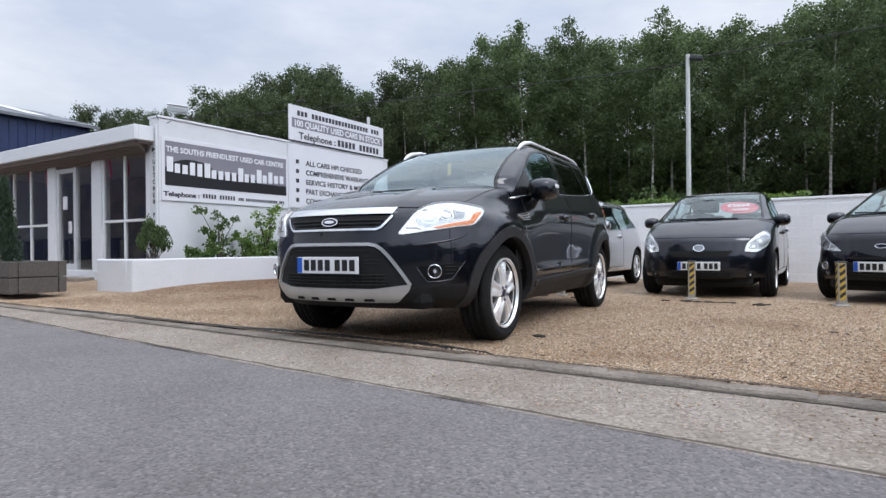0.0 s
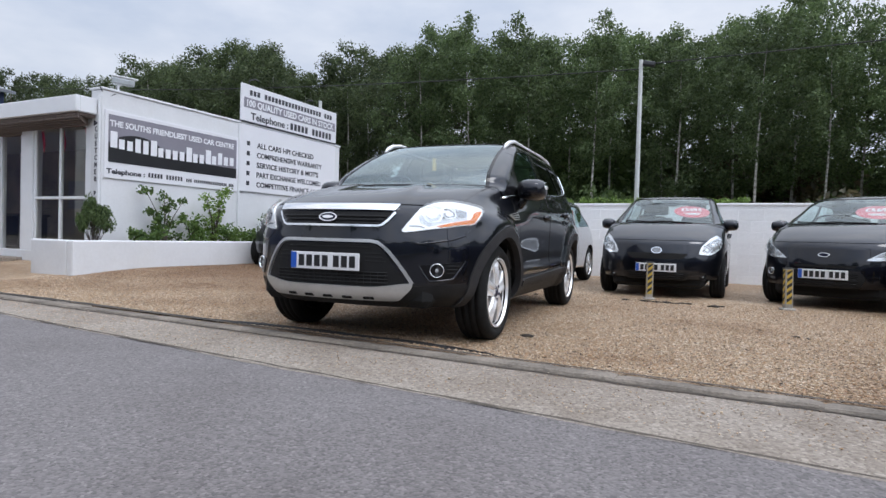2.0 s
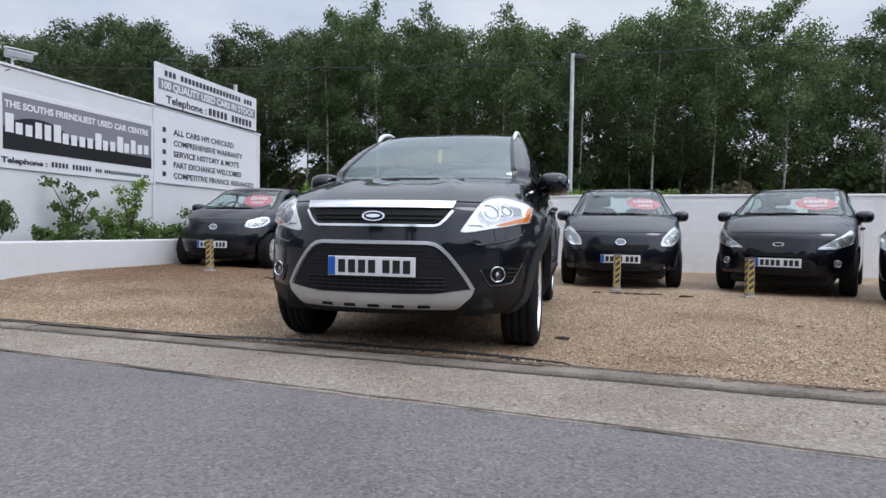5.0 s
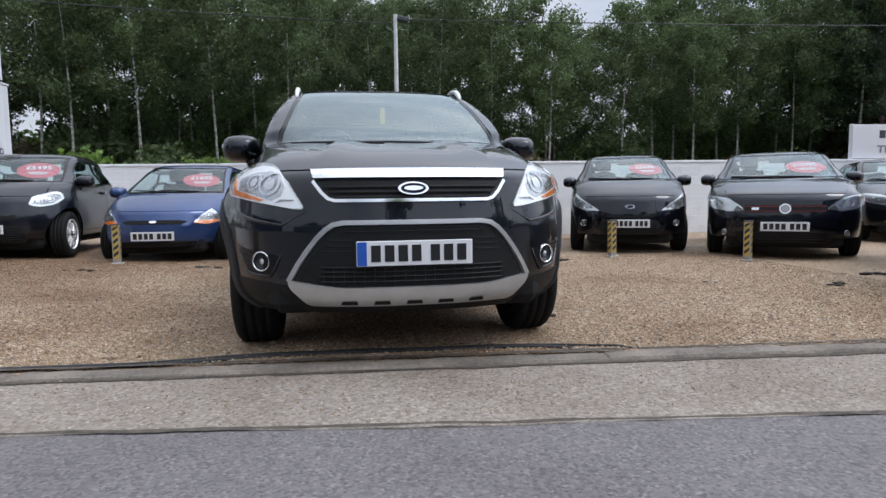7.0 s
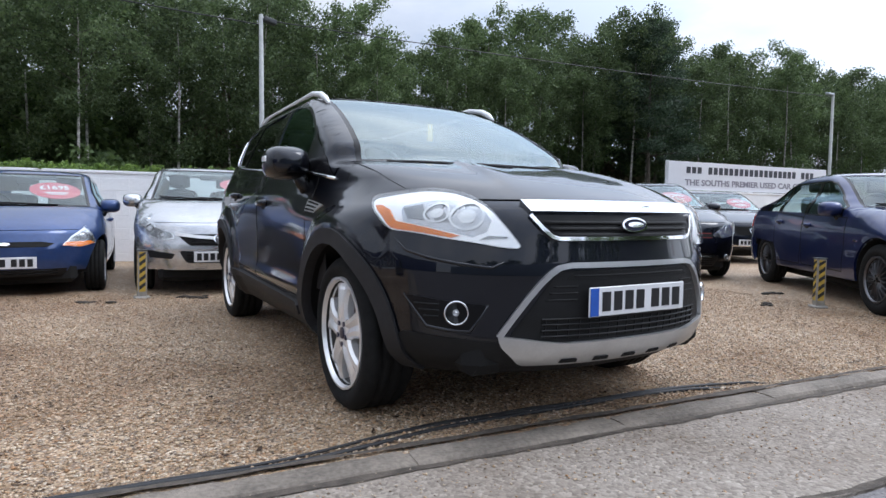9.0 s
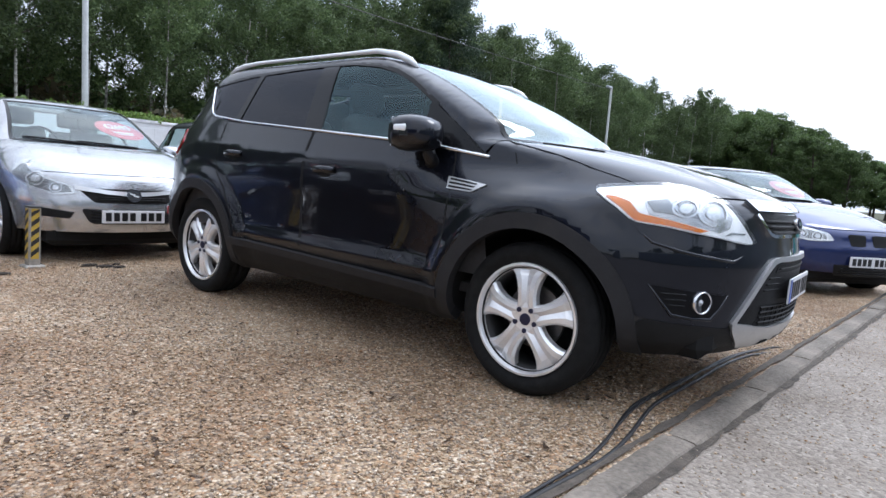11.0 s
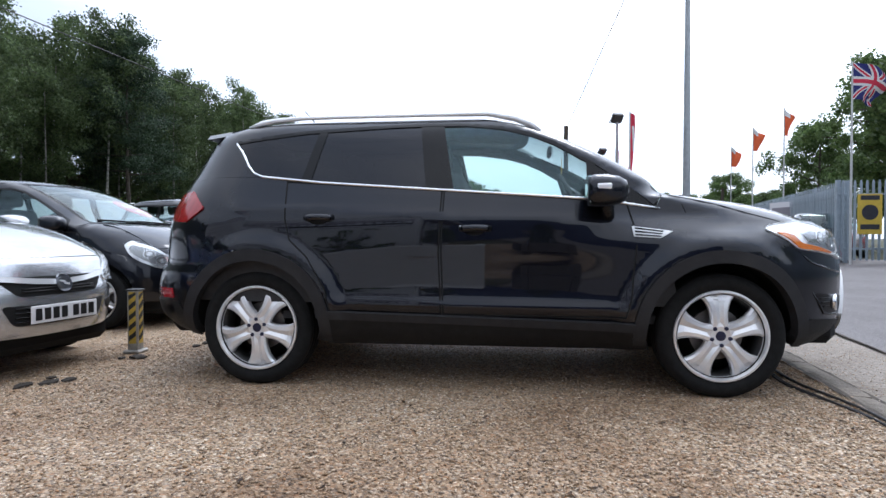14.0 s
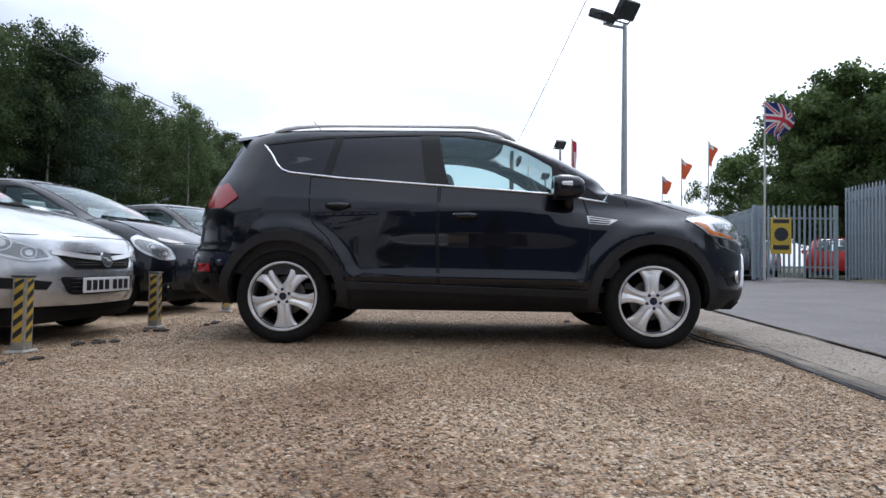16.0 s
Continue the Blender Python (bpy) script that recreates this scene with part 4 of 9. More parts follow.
def build_car(name, m, label, spec, group="parked cars"):
    """A car from its spec: shell tables, side openings, nose features and wheels. Nose at -y, front axle at y = 0."""
    car = thing(name, m, label, "car", group)
    sh, paint = spec["shell"], spec["paint"]
    mid = tuple(sh.mid)
    wrap = sh.wrap_map
    s0, s1 = sh.split - sh.reach, sh.rear_split + sh.reach
    R, aR, axles, zb = spec["R"], spec["arch"], spec["axles"], spec["bottom"]
    belt, dlo_top, ztop = spec["belt"], spec["dlo_top"], spec["zcut"]
    both = dict(sides=(1, -1))
    xh, lip, zc = spec["hood_half"], spec["lip"], spec["cowl_z"]
    ws0, ws1 = spec["ws"]

    def xws(z):
        return ws0 + (ws1 - ws0) * (z - zc) / (ztop - zc)

    # painted lower body with the wheel openings cut out
    k = math.degrees(math.asin((zb - R) / aR))
    ys = np.linspace(spec["cowl_y"] + 0.1, sh.split, 12)
    tops = []
    for y in ys:
        lo, hi = 0.7, zc + 0.03
        for _ in range(22):
            md = (lo + hi) / 2
            if float(sh.X(y, md, True)) > xh - 0.02:
                lo = md
            else:
                hi = md
        tops.append((float(y), lo))
    edge = [(float(sh.front(xws(z), z)), float(z)) for z in np.linspace(zc, ztop, 14)]
    body = [("start", zb)] + arc(axles[0], R, aR, 180 - k, k, 22) + arc(axles[1], R, aR, 180 - k, k, 22) + [("end", zb + 0.02), ("end", belt[0][1] - 0.02)]
    body += list(belt) + [(edge[0][0], zc - 0.005)] + tops + [("nose",) + sh.fs(xh - 0.02, lip), ("start", lip)]
    body = [sh.sd(*q) for q in body]
    patch("body", body, wrap, paint, car, mid, 0, 0.02, spec.get("step", 0.06), (1, -1), join=True)
    # greenhouse: pillars and roof sides
    xg = spec["rear_glass"][2]
    zlow = belt[0][1] - 0.03
    rim_s = [("tail",) + sh.rs(xg - 0.16 * xg * (z - zlow) / (ztop - zlow), z) for z in np.linspace(ztop, zlow, 6)]
    green = [sh.sd(*q) for q in edge + rim_s + [belt[0]] + list(dlo_top)]
    patch("greenhouse", green, wrap, paint, car, mid, 0.0008, 0.02, 0.03 if spec.get("dark_rear") else 0.06, (1, -1), join=True)
    cap = [(float(x), float(sh.front(x, ztop))) for x in np.linspace(-float(sh.w(ztop)) * 0.985, float(sh.w(ztop)) * 0.985, 30)]
    cap += [(float(x), float(sh.rear(x, ztop))) for x in np.linspace(float(sh.w(ztop)) * 0.985, -float(sh.w(ztop)) * 0.985, 30)]
    patch("roof", cap, sh.top_map, paint, car, mid, 0.001, 0.01, 0.07)
    # bonnet
    xs = np.linspace(-xh, xh, 21)
    bonnet = [(float(x), float(sh.front(x, lip + 0.004))) for x in xs] + [(float(x), float(sh.front(x, zc - 0.012))) for x in xs[::-1]]
    patch("bonnet", bonnet, spec.get("bonnet_map", sh.top_map), paint, car, mid, 0.003, 0.01, 0.03 if "bonnet_map" in spec else 0.06)
    # glass
    zz = np.linspace(zc + 0.012, ztop - 0.012, 8)
    ws = [(xws(z) - 0.026, float(z)) for z in zz] + [(-xws(z) + 0.026, float(z)) for z in zz[::-1]]
    glass_ob = patch("windscreen", ws, sh.front_map, spec.get("screen", M_SCREEN_CLEAR), car, mid, -0.004, 0.003, 0.08)
    glass_ob.visible_shadow = False
    rim_out = [(xws(z), float(z)) for z in np.linspace(zc, ztop, 8)] + [(-xws(z), float(z)) for z in np.linspace(ztop, zc, 8)]
    patch("windscreen_seal", rim_out, sh.front_map, M_GLOSS_BLACK, car, mid, -0.001, 0.006, 0.08, hole=ws)
    cowl = [(float(x), zc - 0.03) for x in np.linspace(-ws0 * 0.95, ws0 * 0.95, 12)] + [(float(x), zc + 0.012) for x in np.linspace(ws0 * 0.95, -ws0 * 0.95, 12)]
    patch("cowl", cowl, sh.front_map, M_PLASTIC, car, mid, -0.012, 0.006, 0.08)
    zw = spec.get("wiper_low", 0.0)
    wiper(car, sh, 0.55 * ws0, -0.25 * ws0, zc + 0.01 - zw, zc + 0.03 - zw)
    wiper(car, sh, -0.1 * ws0, -0.85 * ws0, zc + 0.01 - zw, zc + 0.035 - zw)
    for poly, mat in spec["windows"]:
        for ob in patch("side_window", poly, sh.side_map, mat, car, mid, -0.004, 0.003, 0.1, **both):
            ob.visible_shadow = False
    for poly in spec.get("blacks", ()):
        patch("window_post", poly, sh.side_map, M_GLOSS_BLACK, car, mid, 0.001, 0.012, 0.08, **both)
    zr = spec["rear_glass"]
    patch("rear_window", [(-zr[2] - 0.01, zlow), (zr[2] + 0.01, zlow), (zr[2] * 0.85, ztop), (-zr[2] * 0.85, ztop)], sh.rear_map, M_PRIVACY if spec.get("dark_rear") else M_SCREEN_CLEAR, car, mid, 0.003, 0.003, 0.1).visible_shadow = False
    # doors: shut lines, skins and handles
    for poly in spec["doors"]:
        outer, inner = stroke(poly, 0.009, True)
        patch("shut_line", outer, sh.side_map, M_GAP, car, mid, 0.0012, 0.002, 0.07, hole=inner, **both)
    for y, z in spec["handles"]:
        for s in (1, -1):
            hx = float(sh.X(y, z))
            hb = tube([(s * (hx - 0.005), y - 0.085, z), (s * (hx + 0.026), y - 0.06, z), (s * (hx + 0.03), y, z + 0.003), (s * (hx + 0.026), y + 0.06, z), (s * (hx - 0.005), y + 0.085, z)], 0.015, 8, flat=1.35)
            handle = part("door_handle", hb, spec.get("handle_mat", paint), car, smooth=True)
            patch("cup", ellipse(y + 0.005, z - 0.012, 0.06, 0.03, 18), sh.side_map, M_GAP, handle, mid, 0.0016, 0.003, 0.04, (s,))
    # dark lining below and inside the openings
    w0 = float(sh.w(0.5))
    yf, yr = float(sh.yf(0.5)), float(sh.yr(0.5))
    under = box_bm((2 * w0 - 0.5, yr - yf - 0.35, 0.3), (0, (yf + yr) / 2, zb + 0.02), 0.05)
    part("underbody", under, M_GAP, car)
    for y in axles:
        for s in (1, -1):
            liner = bmesh.new()
            ra = [(y + (aR - 0.01) * math.cos(a), R + (aR - 0.01) * math.sin(a)) for a in np.linspace(-0.15, math.pi + 0.15, 22)]
            v0 = [liner.verts.new((s * (float(sh.X(min(max(q[0], yf + 0.2), yr - 0.2), max(q[1], 0.3))) - 0.02), q[0], q[1])) for q in ra]
            v1 = [liner.verts.new((s * (w0 - 0.36), q[0], q[1])) for q in ra]
            for i in range(len(ra) - 1):
                liner.faces.new((v0[i], v0[i + 1], v1[i + 1], v1[i]))
            liner.faces.new(v1)
            part("wheel_liner", liner, M_GAP, car)
    inner = [(spec["cowl_y"] + 0.1, 0.5), (yr - 0.35, 0.5), (yr - 0.35, belt[0][1] - 0.06)] + [(y, z - 0.04) for y, z in belt if y < yr - 0.4]
    patch("door_lining", inner, sh.side_map, M_CABIN, car, mid, -0.07, 0.004, 0.2, **both)
    cabin(car, spec, sh)
    # lamps
    for lamp in spec["lamps"]:
        outline = rounded([sh.fs(a[1], a[2]) if a[0] == "f" else (a[1], a[2]) for a in lamp["outline"]], 0.03)
        for i, s in enumerate((1, -1)):
            h = patch("headlight", outline, wrap, lamp.get("inner", M_BEZEL), car, mid, 0.008, 0.010, 0.05, (s,), "clear headlight with a silver reflector")
            for amber in lamp.get("amber", ()):
                patch("indicator", [sh.fs(q[1], q[2]) if q[0] == "f" else (q[1], q[2]) for q in amber], wrap, M_AMBER, h, mid, 0.013, 0.006, 0.05, (s,), "amber indicator")
            if "darks" not in lamp:
                cu, cz_ = sum(q[0] for q in outline) / len(outline), sum(q[1] for q in outline) / len(outline)
                patch("bezel", [(cu + (q[0] - cu) * 0.76, cz_ + (q[1] - cz_) * 0.7) for q in outline], wrap, M_BEZEL_GREY, h, mid, 0.0095, 0.003, 0.05, (s,))
            for dark in lamp.get("darks", ()):
                patch("bezel", [sh.fs(q[1], q[2]) if q[0] == "f" else (q[1], q[2]) for q in dark], wrap, lamp.get("bezel", M_DARK_STEEL), h, mid, 0.0095, 0.003, 0.05, (s,))
            for a, z, r in lamp["rounds"]:
                u = sh.fs(a, z)[0]
                patch("reflector", ellipse(u, z, r, r, 32), wrap, M_BEZEL, h, mid, 0.0145, 0.004, 0.03, (s,), hole=ellipse(u, z, r * 0.84, r * 0.84, 32))
                patch("bowl", ellipse(u, z, r * 0.5, r * 0.5, 20), wrap, M_BEZEL, h, mid, 0.0135, 0.003, 0.03, (s,))
            for grey in lamp.get("greys", ()):
                patch("facet", [sh.fs(q[1], q[2]) if q[0] == "f" else (q[1], q[2]) for q in grey], wrap, M_BEZEL_GREY, h, mid, 0.0125, 0.003, 0.05, (s,))
            patch("lens", outline, wrap, M_LENS, h, mid, 0.026, 0.018, 0.05, (s,)).visible_shadow = False
    for poly, mat, off, nm in spec["nose"]:
        patch(nm, poly, sh.front_map, mat, car, mid, off, max(0.006, off), 0.05)
    for poly, mat, off, nm in spec["nose"]:
        if nm == "lower_grille" and car is not None and not spec.get("dark_rear"):
            zs, half = [q[1] for q in poly], max(q[0] for q in poly)
            for z in np.arange(min(zs) + 0.025, max(zs) - 0.012, 0.028):
                part("grille_bar", tube([(x, float(sh.front(x, z)) - 0.007, z) for x in np.linspace(-half * 0.84, half * 0.84, 13)], 0.0055, 5), M_GLOSS_BLACK, car, smooth=True)
    for (x, z, r) in spec.get("fogs", ()):
        for s in (1, -1):
            y = float(sh.front(x, z))
            n = Vector((s * 0.45, -0.9, 0)).normalized()
            mm = Matrix.Translation((s * x, y, z)) @ n.to_track_quat("Z", "Y").to_matrix().to_4x4()
            ring = lathe([(r, -0.03), (r, 0.012), (r * 0.93, 0.018), (r * 0.84, 0.012), (r * 0.8, -0.02)], 24, "z", closed=True)
            ring.transform(mm)
            f = part("fog_lamp", ring, spec.get("fog_ring", M_CHROME), car, "round fog lamp", True)
            bowl = lathe([(0.0, -0.012), (r * 0.4, -0.006), (r * 0.81, 0.004)], 20, "z")
            bowl.transform(mm)
            part("bowl", bowl, M_DARK_STEEL, f, smooth=True)
            ball = lathe([(0.0, 0.012), (r * 0.3, 0.004), (r * 0.36, -0.008)], 14, "z")
            ball.transform(mm)
            part("bulb", ball, M_BULB, f, smooth=True)
    for poly in spec.get("tails", ()):
        patch("tail_lamp", rounded(poly, 0.02), sh.side_map, M_RED_LENS, car, mid, 0.008, 0.012, 0.05, (1, -1), "red tail lamp")
    px, pz = spec["plate"]
    py = float(sh.front(0, pz)) - spec.get("plate_out", 0.015)
    number_plate(car, px, py, pz, band=spec.get("band", True))
    mx, my, mz = spec["mirror"]
    for s in (1, -1):
        door_mirror(car, mx, my, mz, spec.get("mirror_mat", paint), s, spec.get("mirror_size", 1.0), spec.get("mirror_lens", False))
    for poly, mat, off, nm in spec.get("side_bits", ()):
        patch(nm, poly, sh.side_map, mat, car, mid, off, off + 0.01, 0.06, **both)
    add_wheels(car, axles, R, spec["rim"], spec.get("tyre_w", 0.19), spec["track"], spec["style"], spec.get("alloy", M_ALLOY))
    if "price" in spec:
        price_sticker(car, sh, spec["price"][1], spec["price"][2], spec["price"][0])
    return car, sh


def badge(car, sh, x, z, rx, rz, fill, out=0.012, ring=True):
    """A plain oval emblem."""
    b = patch("emblem", ellipse(x, z, rx, rz), sh.front_map, M_CHROME, car, tuple(sh.mid), out, out + 0.004, 0.03, label="plain chrome emblem")
    if ring:
        patch("inlay", ellipse(x, z, rx * 0.82, rz * 0.76), sh.front_map, fill, b, tuple(sh.mid), out + 0.003, 0.003, 0.03)
    return b


# -- the large black car at the front --
def suv_detail(y, z):
    """Wheel arch blisters, a sharp shoulder line, hollow doors and a ledge over the sills."""
    r = np.minimum(np.hypot(y, z - 0.346), np.hypot(y - 2.69, z - 0.346))
    flare = 0.032 * (1 - smooth01(0.495, 0.605, r)) * (1 - smooth01(0.93, 1.02, z))
    waist = -0.010 * np.exp(-((z - 0.70) / 0.17) ** 2) * smooth01(0.2, 1.0, y) * (1 - smooth01(1.7, 2.5, y))
    d = z - (0.952 + 0.045 * y)
    ridge = np.exp(-np.sqrt(d * d + 6e-5) / np.where(d < 0, 0.07, 0.05))
    crease = 0.013 * ridge * smooth01(0.25, 0.8, y) * (1 - smooth01(2.8, 3.0, y))
    sill = 0.017 * np.exp(-((z - 0.475 - 0.012 * y) / 0.045) ** 2) * smooth01(0.4, 0.65, y) * (1 - smooth01(2.05, 2.3, y))
    return flare + waist + crease + sill


def suv_taper(y, z):
    """The sides drawn in over the front wheels, from the mirrors to the lamps."""
    along = (1 - smooth01(0.1, 0.9, y)) * smooth01(-0.75, -0.1, y)
    return 1 - 0.118 * along * smooth01(0.86, 1.04, z) * (1 - smooth01(1.02, 1.62, z))


SUV_SHELL = Shell(
    nose=[(0.24, -0.70), (0.30, -0.80), (0.36, -0.87), (0.45, -0.895), (0.55, -0.90), (0.66, -0.90), (0.76, -0.885), (0.86, -0.865), (0.91, -0.845), (0.94, -0.81),
          (0.98, -0.725), (1.03, -0.58), (1.08, -0.37), (1.115, -0.17), (1.135, -0.03), (1.15, 0.10), (1.25, 0.27), (1.35, 0.45), (1.45, 0.645), (1.54, 0.85), (1.59, 0.98), (1.62, 1.08), (1.645, 1.23), (1.66, 1.45), (1.672, 1.75)],
    tail=[(0.24, 3.25), (0.32, 3.45), (0.42, 3.55), (0.55, 3.575), (0.66, 3.56), (0.74, 3.51), (0.9, 3.50), (1.05, 3.47), (1.2, 3.41), (1.3, 3.35), (1.45, 3.27), (1.55, 3.21), (1.60, 3.14), (1.62, 3.06), (1.645, 2.78), (1.66, 2.48), (1.672, 2.0)],
    half=[(0.24, 0.80), (0.34, 0.88), (0.45, 0.908), (0.6, 0.915), (0.8, 0.917), (0.93, 0.911), (0.98, 0.905), (1.05, 0.886), (1.12, 0.863), (1.2, 0.832), (1.3, 0.79), (1.42, 0.738), (1.52, 0.692), (1.58, 0.658), (1.62, 0.618), (1.645, 0.56), (1.66, 0.46), (1.672, 0.2)],
    front_len=[(0.24, 0.75), (0.5, 0.85), (0.7, 0.86), (0.83, 0.92), (0.9, 0.93), (0.95, 0.98), (1.0, 0.84), (1.05, 0.68), (1.1, 0.54), (1.16, 0.38), (1.25, 0.25), (1.6, 0.22)], rear_len=[(0.24, 0.76), (1.2, 0.76), (1.62, 0.6)], front_n=2.35, rear_n=3.0, split=-0.45, rear_split=3.0, detail=suv_detail, taper=suv_taper)
KS = SUV_SHELL
KF = KS.fs
def ridged_bonnet(x, y):
    """The bonnet with a raised fold on each side, running from the cowl to the grille ends."""
    p = KS.top_map(x, y)
    line = 0.29 + 0.15 * np.clip((0.0 - np.asarray(y, float)) / 0.8, 0, 1)
    d = np.abs(np.asarray(x, float)) - line
    fold = np.where(d < 0, np.exp(-(d / 0.10) ** 2), np.exp(-(d / 0.035) ** 2))
    p[..., 2] += 0.015 * fold * smooth01(-0.78, -0.25, np.asarray(y, float))
    return p


suv_belt = [(2.98, 1.27), (2.70, 1.262), (2.29, 1.222), (1.58, 1.172), (0.68, 1.112), (0.33, 1.068)]
suv_dlo = [(2.71, 1.264), (2.79, 1.33), (2.845, 1.42), (2.92, 1.50), (2.44, 1.562), (1.9, 1.592), (1.64, 1.598), (1.42, 1.592), (1.21, 1.565), (1.05, 1.522), (0.91, 1.462), (0.67, 1.32), (0.5, 1.2), (0.345, 1.08)]
suv_spec = dict(
    shell=KS, paint=M_PAINT_BLACK, screen=M_WINDSCREEN, wiper_low=0.042, bonnet_map=ridged_bonnet, H=1.672, R=0.346, arch=0.44, axles=(0, 2.69), bottom=0.405, belt=suv_belt, dlo_top=suv_dlo, zcut=1.62, hood_half=0.73, lip=0.94,
    cowl_z=1.15, cowl_y=0.12, ws=(0.70, 0.585), wide=1.0, rear_seat=1.95, floor_z=0.42, step=0.03, dark_rear=True, rear_glass=(1.27, 1.53, 0.6),
    windows=[([(0.71, 1.125), (0.71, 1.325), (0.91, 1.452), (1.05, 1.512), (1.21, 1.555), (1.42, 1.58), (1.575, 1.585), (1.495, 1.18)], M_SIDE_GLASS),
             ([(1.65, 1.19), (1.71, 1.586), (1.9, 1.58), (2.31, 1.558), (2.385, 1.243)], M_PRIVACY),
             ([(2.42, 1.246), (2.345, 1.556), (2.44, 1.552), (2.9, 1.494), (2.835, 1.42), (2.78, 1.335), (2.69, 1.268)], M_PRIVACY)],
    blacks=[[(1.49, 1.17), (1.57, 1.594), (1.715, 1.596), (1.655, 1.178)], [(2.37, 1.235), (2.30, 1.572), (2.355, 1.568), (2.43, 1.242)],
            [(0.345, 1.072), (0.5, 1.198), (0.72, 1.345), (0.72, 1.118)],
            stroke([(2.92, 1.498), (2.44, 1.558), (1.9, 1.588), (1.64, 1.594), (1.42, 1.588), (1.21, 1.561), (1.05, 1.518), (0.91, 1.458), (0.67, 1.316)], 0.022)],
    doors=[[(0.50, 1.09), (0.455, 0.9), (0.49, 0.55), (0.52, 0.445), (1.545, 0.445), (1.56, 0.8), (1.545, 1.168)],
           [(1.56, 1.168), (1.575, 0.8), (1.56, 0.445), (2.215, 0.445), (2.25, 0.6), (2.36, 0.78), (2.47, 0.88), (2.50, 1.0), (2.515, 1.232)]],
    handles=[(2.29, 1.01), (1.36, 0.945)],
    lamps=[dict(outline=[("s", -0.235, 0.942), ("s", -0.343, 0.959), ("s", -0.421, 0.969), ("f", 0.687, 0.972), ("f", 0.632, 0.963), ("f", 0.59, 0.936), ("f", 0.558, 0.899), ("f", 0.53, 0.849), ("f", 0.478, 0.762), ("f", 0.541, 0.766), ("f", 0.631, 0.784), ("f", 0.718, 0.799), ("f", 0.781, 0.816), ("s", -0.416, 0.827), ("s", -0.36, 0.872)],
                rounds=[(0.636, 0.877, 0.05), (0.715, 0.888, 0.034)], inner=M_LAMP_INNER, bezel=M_FACET, darks=[[("f", 0.791, 0.912), ("f", 0.715, 0.933), ("f", 0.631, 0.936), ("f", 0.582, 0.915), ("f", 0.567, 0.864), ("f", 0.586, 0.823), ("f", 0.629, 0.803), ("f", 0.666, 0.814), ("f", 0.753, 0.842), ("f", 0.801, 0.858)]],
                greys=[[("f", 0.79, 0.905), ("f", 0.74, 0.918), ("f", 0.735, 0.862), ("f", 0.79, 0.87)], [("f", 0.725, 0.915), ("f", 0.69, 0.918), ("f", 0.688, 0.856), ("f", 0.724, 0.861)], [("f", 0.612, 0.792), ("f", 0.584, 0.808), ("f", 0.523, 0.806), ("f", 0.528, 0.80), ("f", 0.58, 0.799)]],
                amber=[[("s", -0.3, 0.914), ("s", -0.338, 0.914), ("s", -0.395, 0.899), ("s", -0.434, 0.862), ("f", 0.754, 0.838), ("f", 0.666, 0.808), ("f", 0.69, 0.8), ("f", 0.781, 0.821), ("s", -0.423, 0.832), ("s", -0.367, 0.877)]])],
    nose=[
        ([(-0.435, 0.89), (0.435, 0.89), (0.345, 0.797), (-0.345, 0.797)], M_PLASTIC, 0.002, "upper_grille"),
        (stroke([(-0.438, 0.886), (-0.40, 0.835), (-0.372, 0.808), (-0.345, 0.799), (0.345, 0.799), (0.372, 0.808), (0.40, 0.835), (0.438, 0.886)], 0.014), M_CHROME, 0.016, "grille_frame"),
        ([(-0.45, 0.933), (-0.435, 0.897), (0.435, 0.897), (0.45, 0.933)], M_CHROME, 0.018, "chrome_bar"),
        (rounded([(-0.36, 0.685), (-0.53, 0.44), (-0.47, 0.335), (0.47, 0.335), (0.53, 0.44), (0.36, 0.685)], 0.04), M_PLASTIC, 0.003, "lower_grille"),
        (rounded([(-0.565, 0.445), (-0.34, 0.415), (0.34, 0.415), (0.565, 0.445), (0.55, 0.405), (0.47, 0.333), (-0.47, 0.333), (-0.55, 0.405)], 0.03), M_SATIN, 0.016, "skid_plate"),
        (stroke([(-0.558, 0.44), (-0.515, 0.515), (-0.467, 0.585), (-0.425, 0.638), (-0.39, 0.672), (-0.355, 0.694), (-0.31, 0.702), (0.31, 0.702), (0.355, 0.694), (0.39, 0.672), (0.425, 0.638), (0.467, 0.585), (0.515, 0.515), (0.558, 0.44)], 0.02), M_SATIN, 0.016, "grille_surround"),
    ],
    fogs=[(0.687, 0.525, 0.047)], tails=[[(3.04, 1.075), (3.15, 1.185), (3.28, 1.165), (3.33, 1.05), (3.30, 0.995), (3.16, 0.985)]],
    plate=(0, 0.567), plate_out=0.018, mirror=(0.86, 0.63, 1.15), mirror_size=1.13, mirror_lens=True, mirror_mat=M_PAINT_BLACK, rim=0.252, tyre_w=0.235, track=0.9, style="star",
)
suv, _ = build_car("car", pose(0, 0, 0), "glossy black compact SUV with silver grille surround, parked on gravel", suv_spec, "cars on the forecourt")


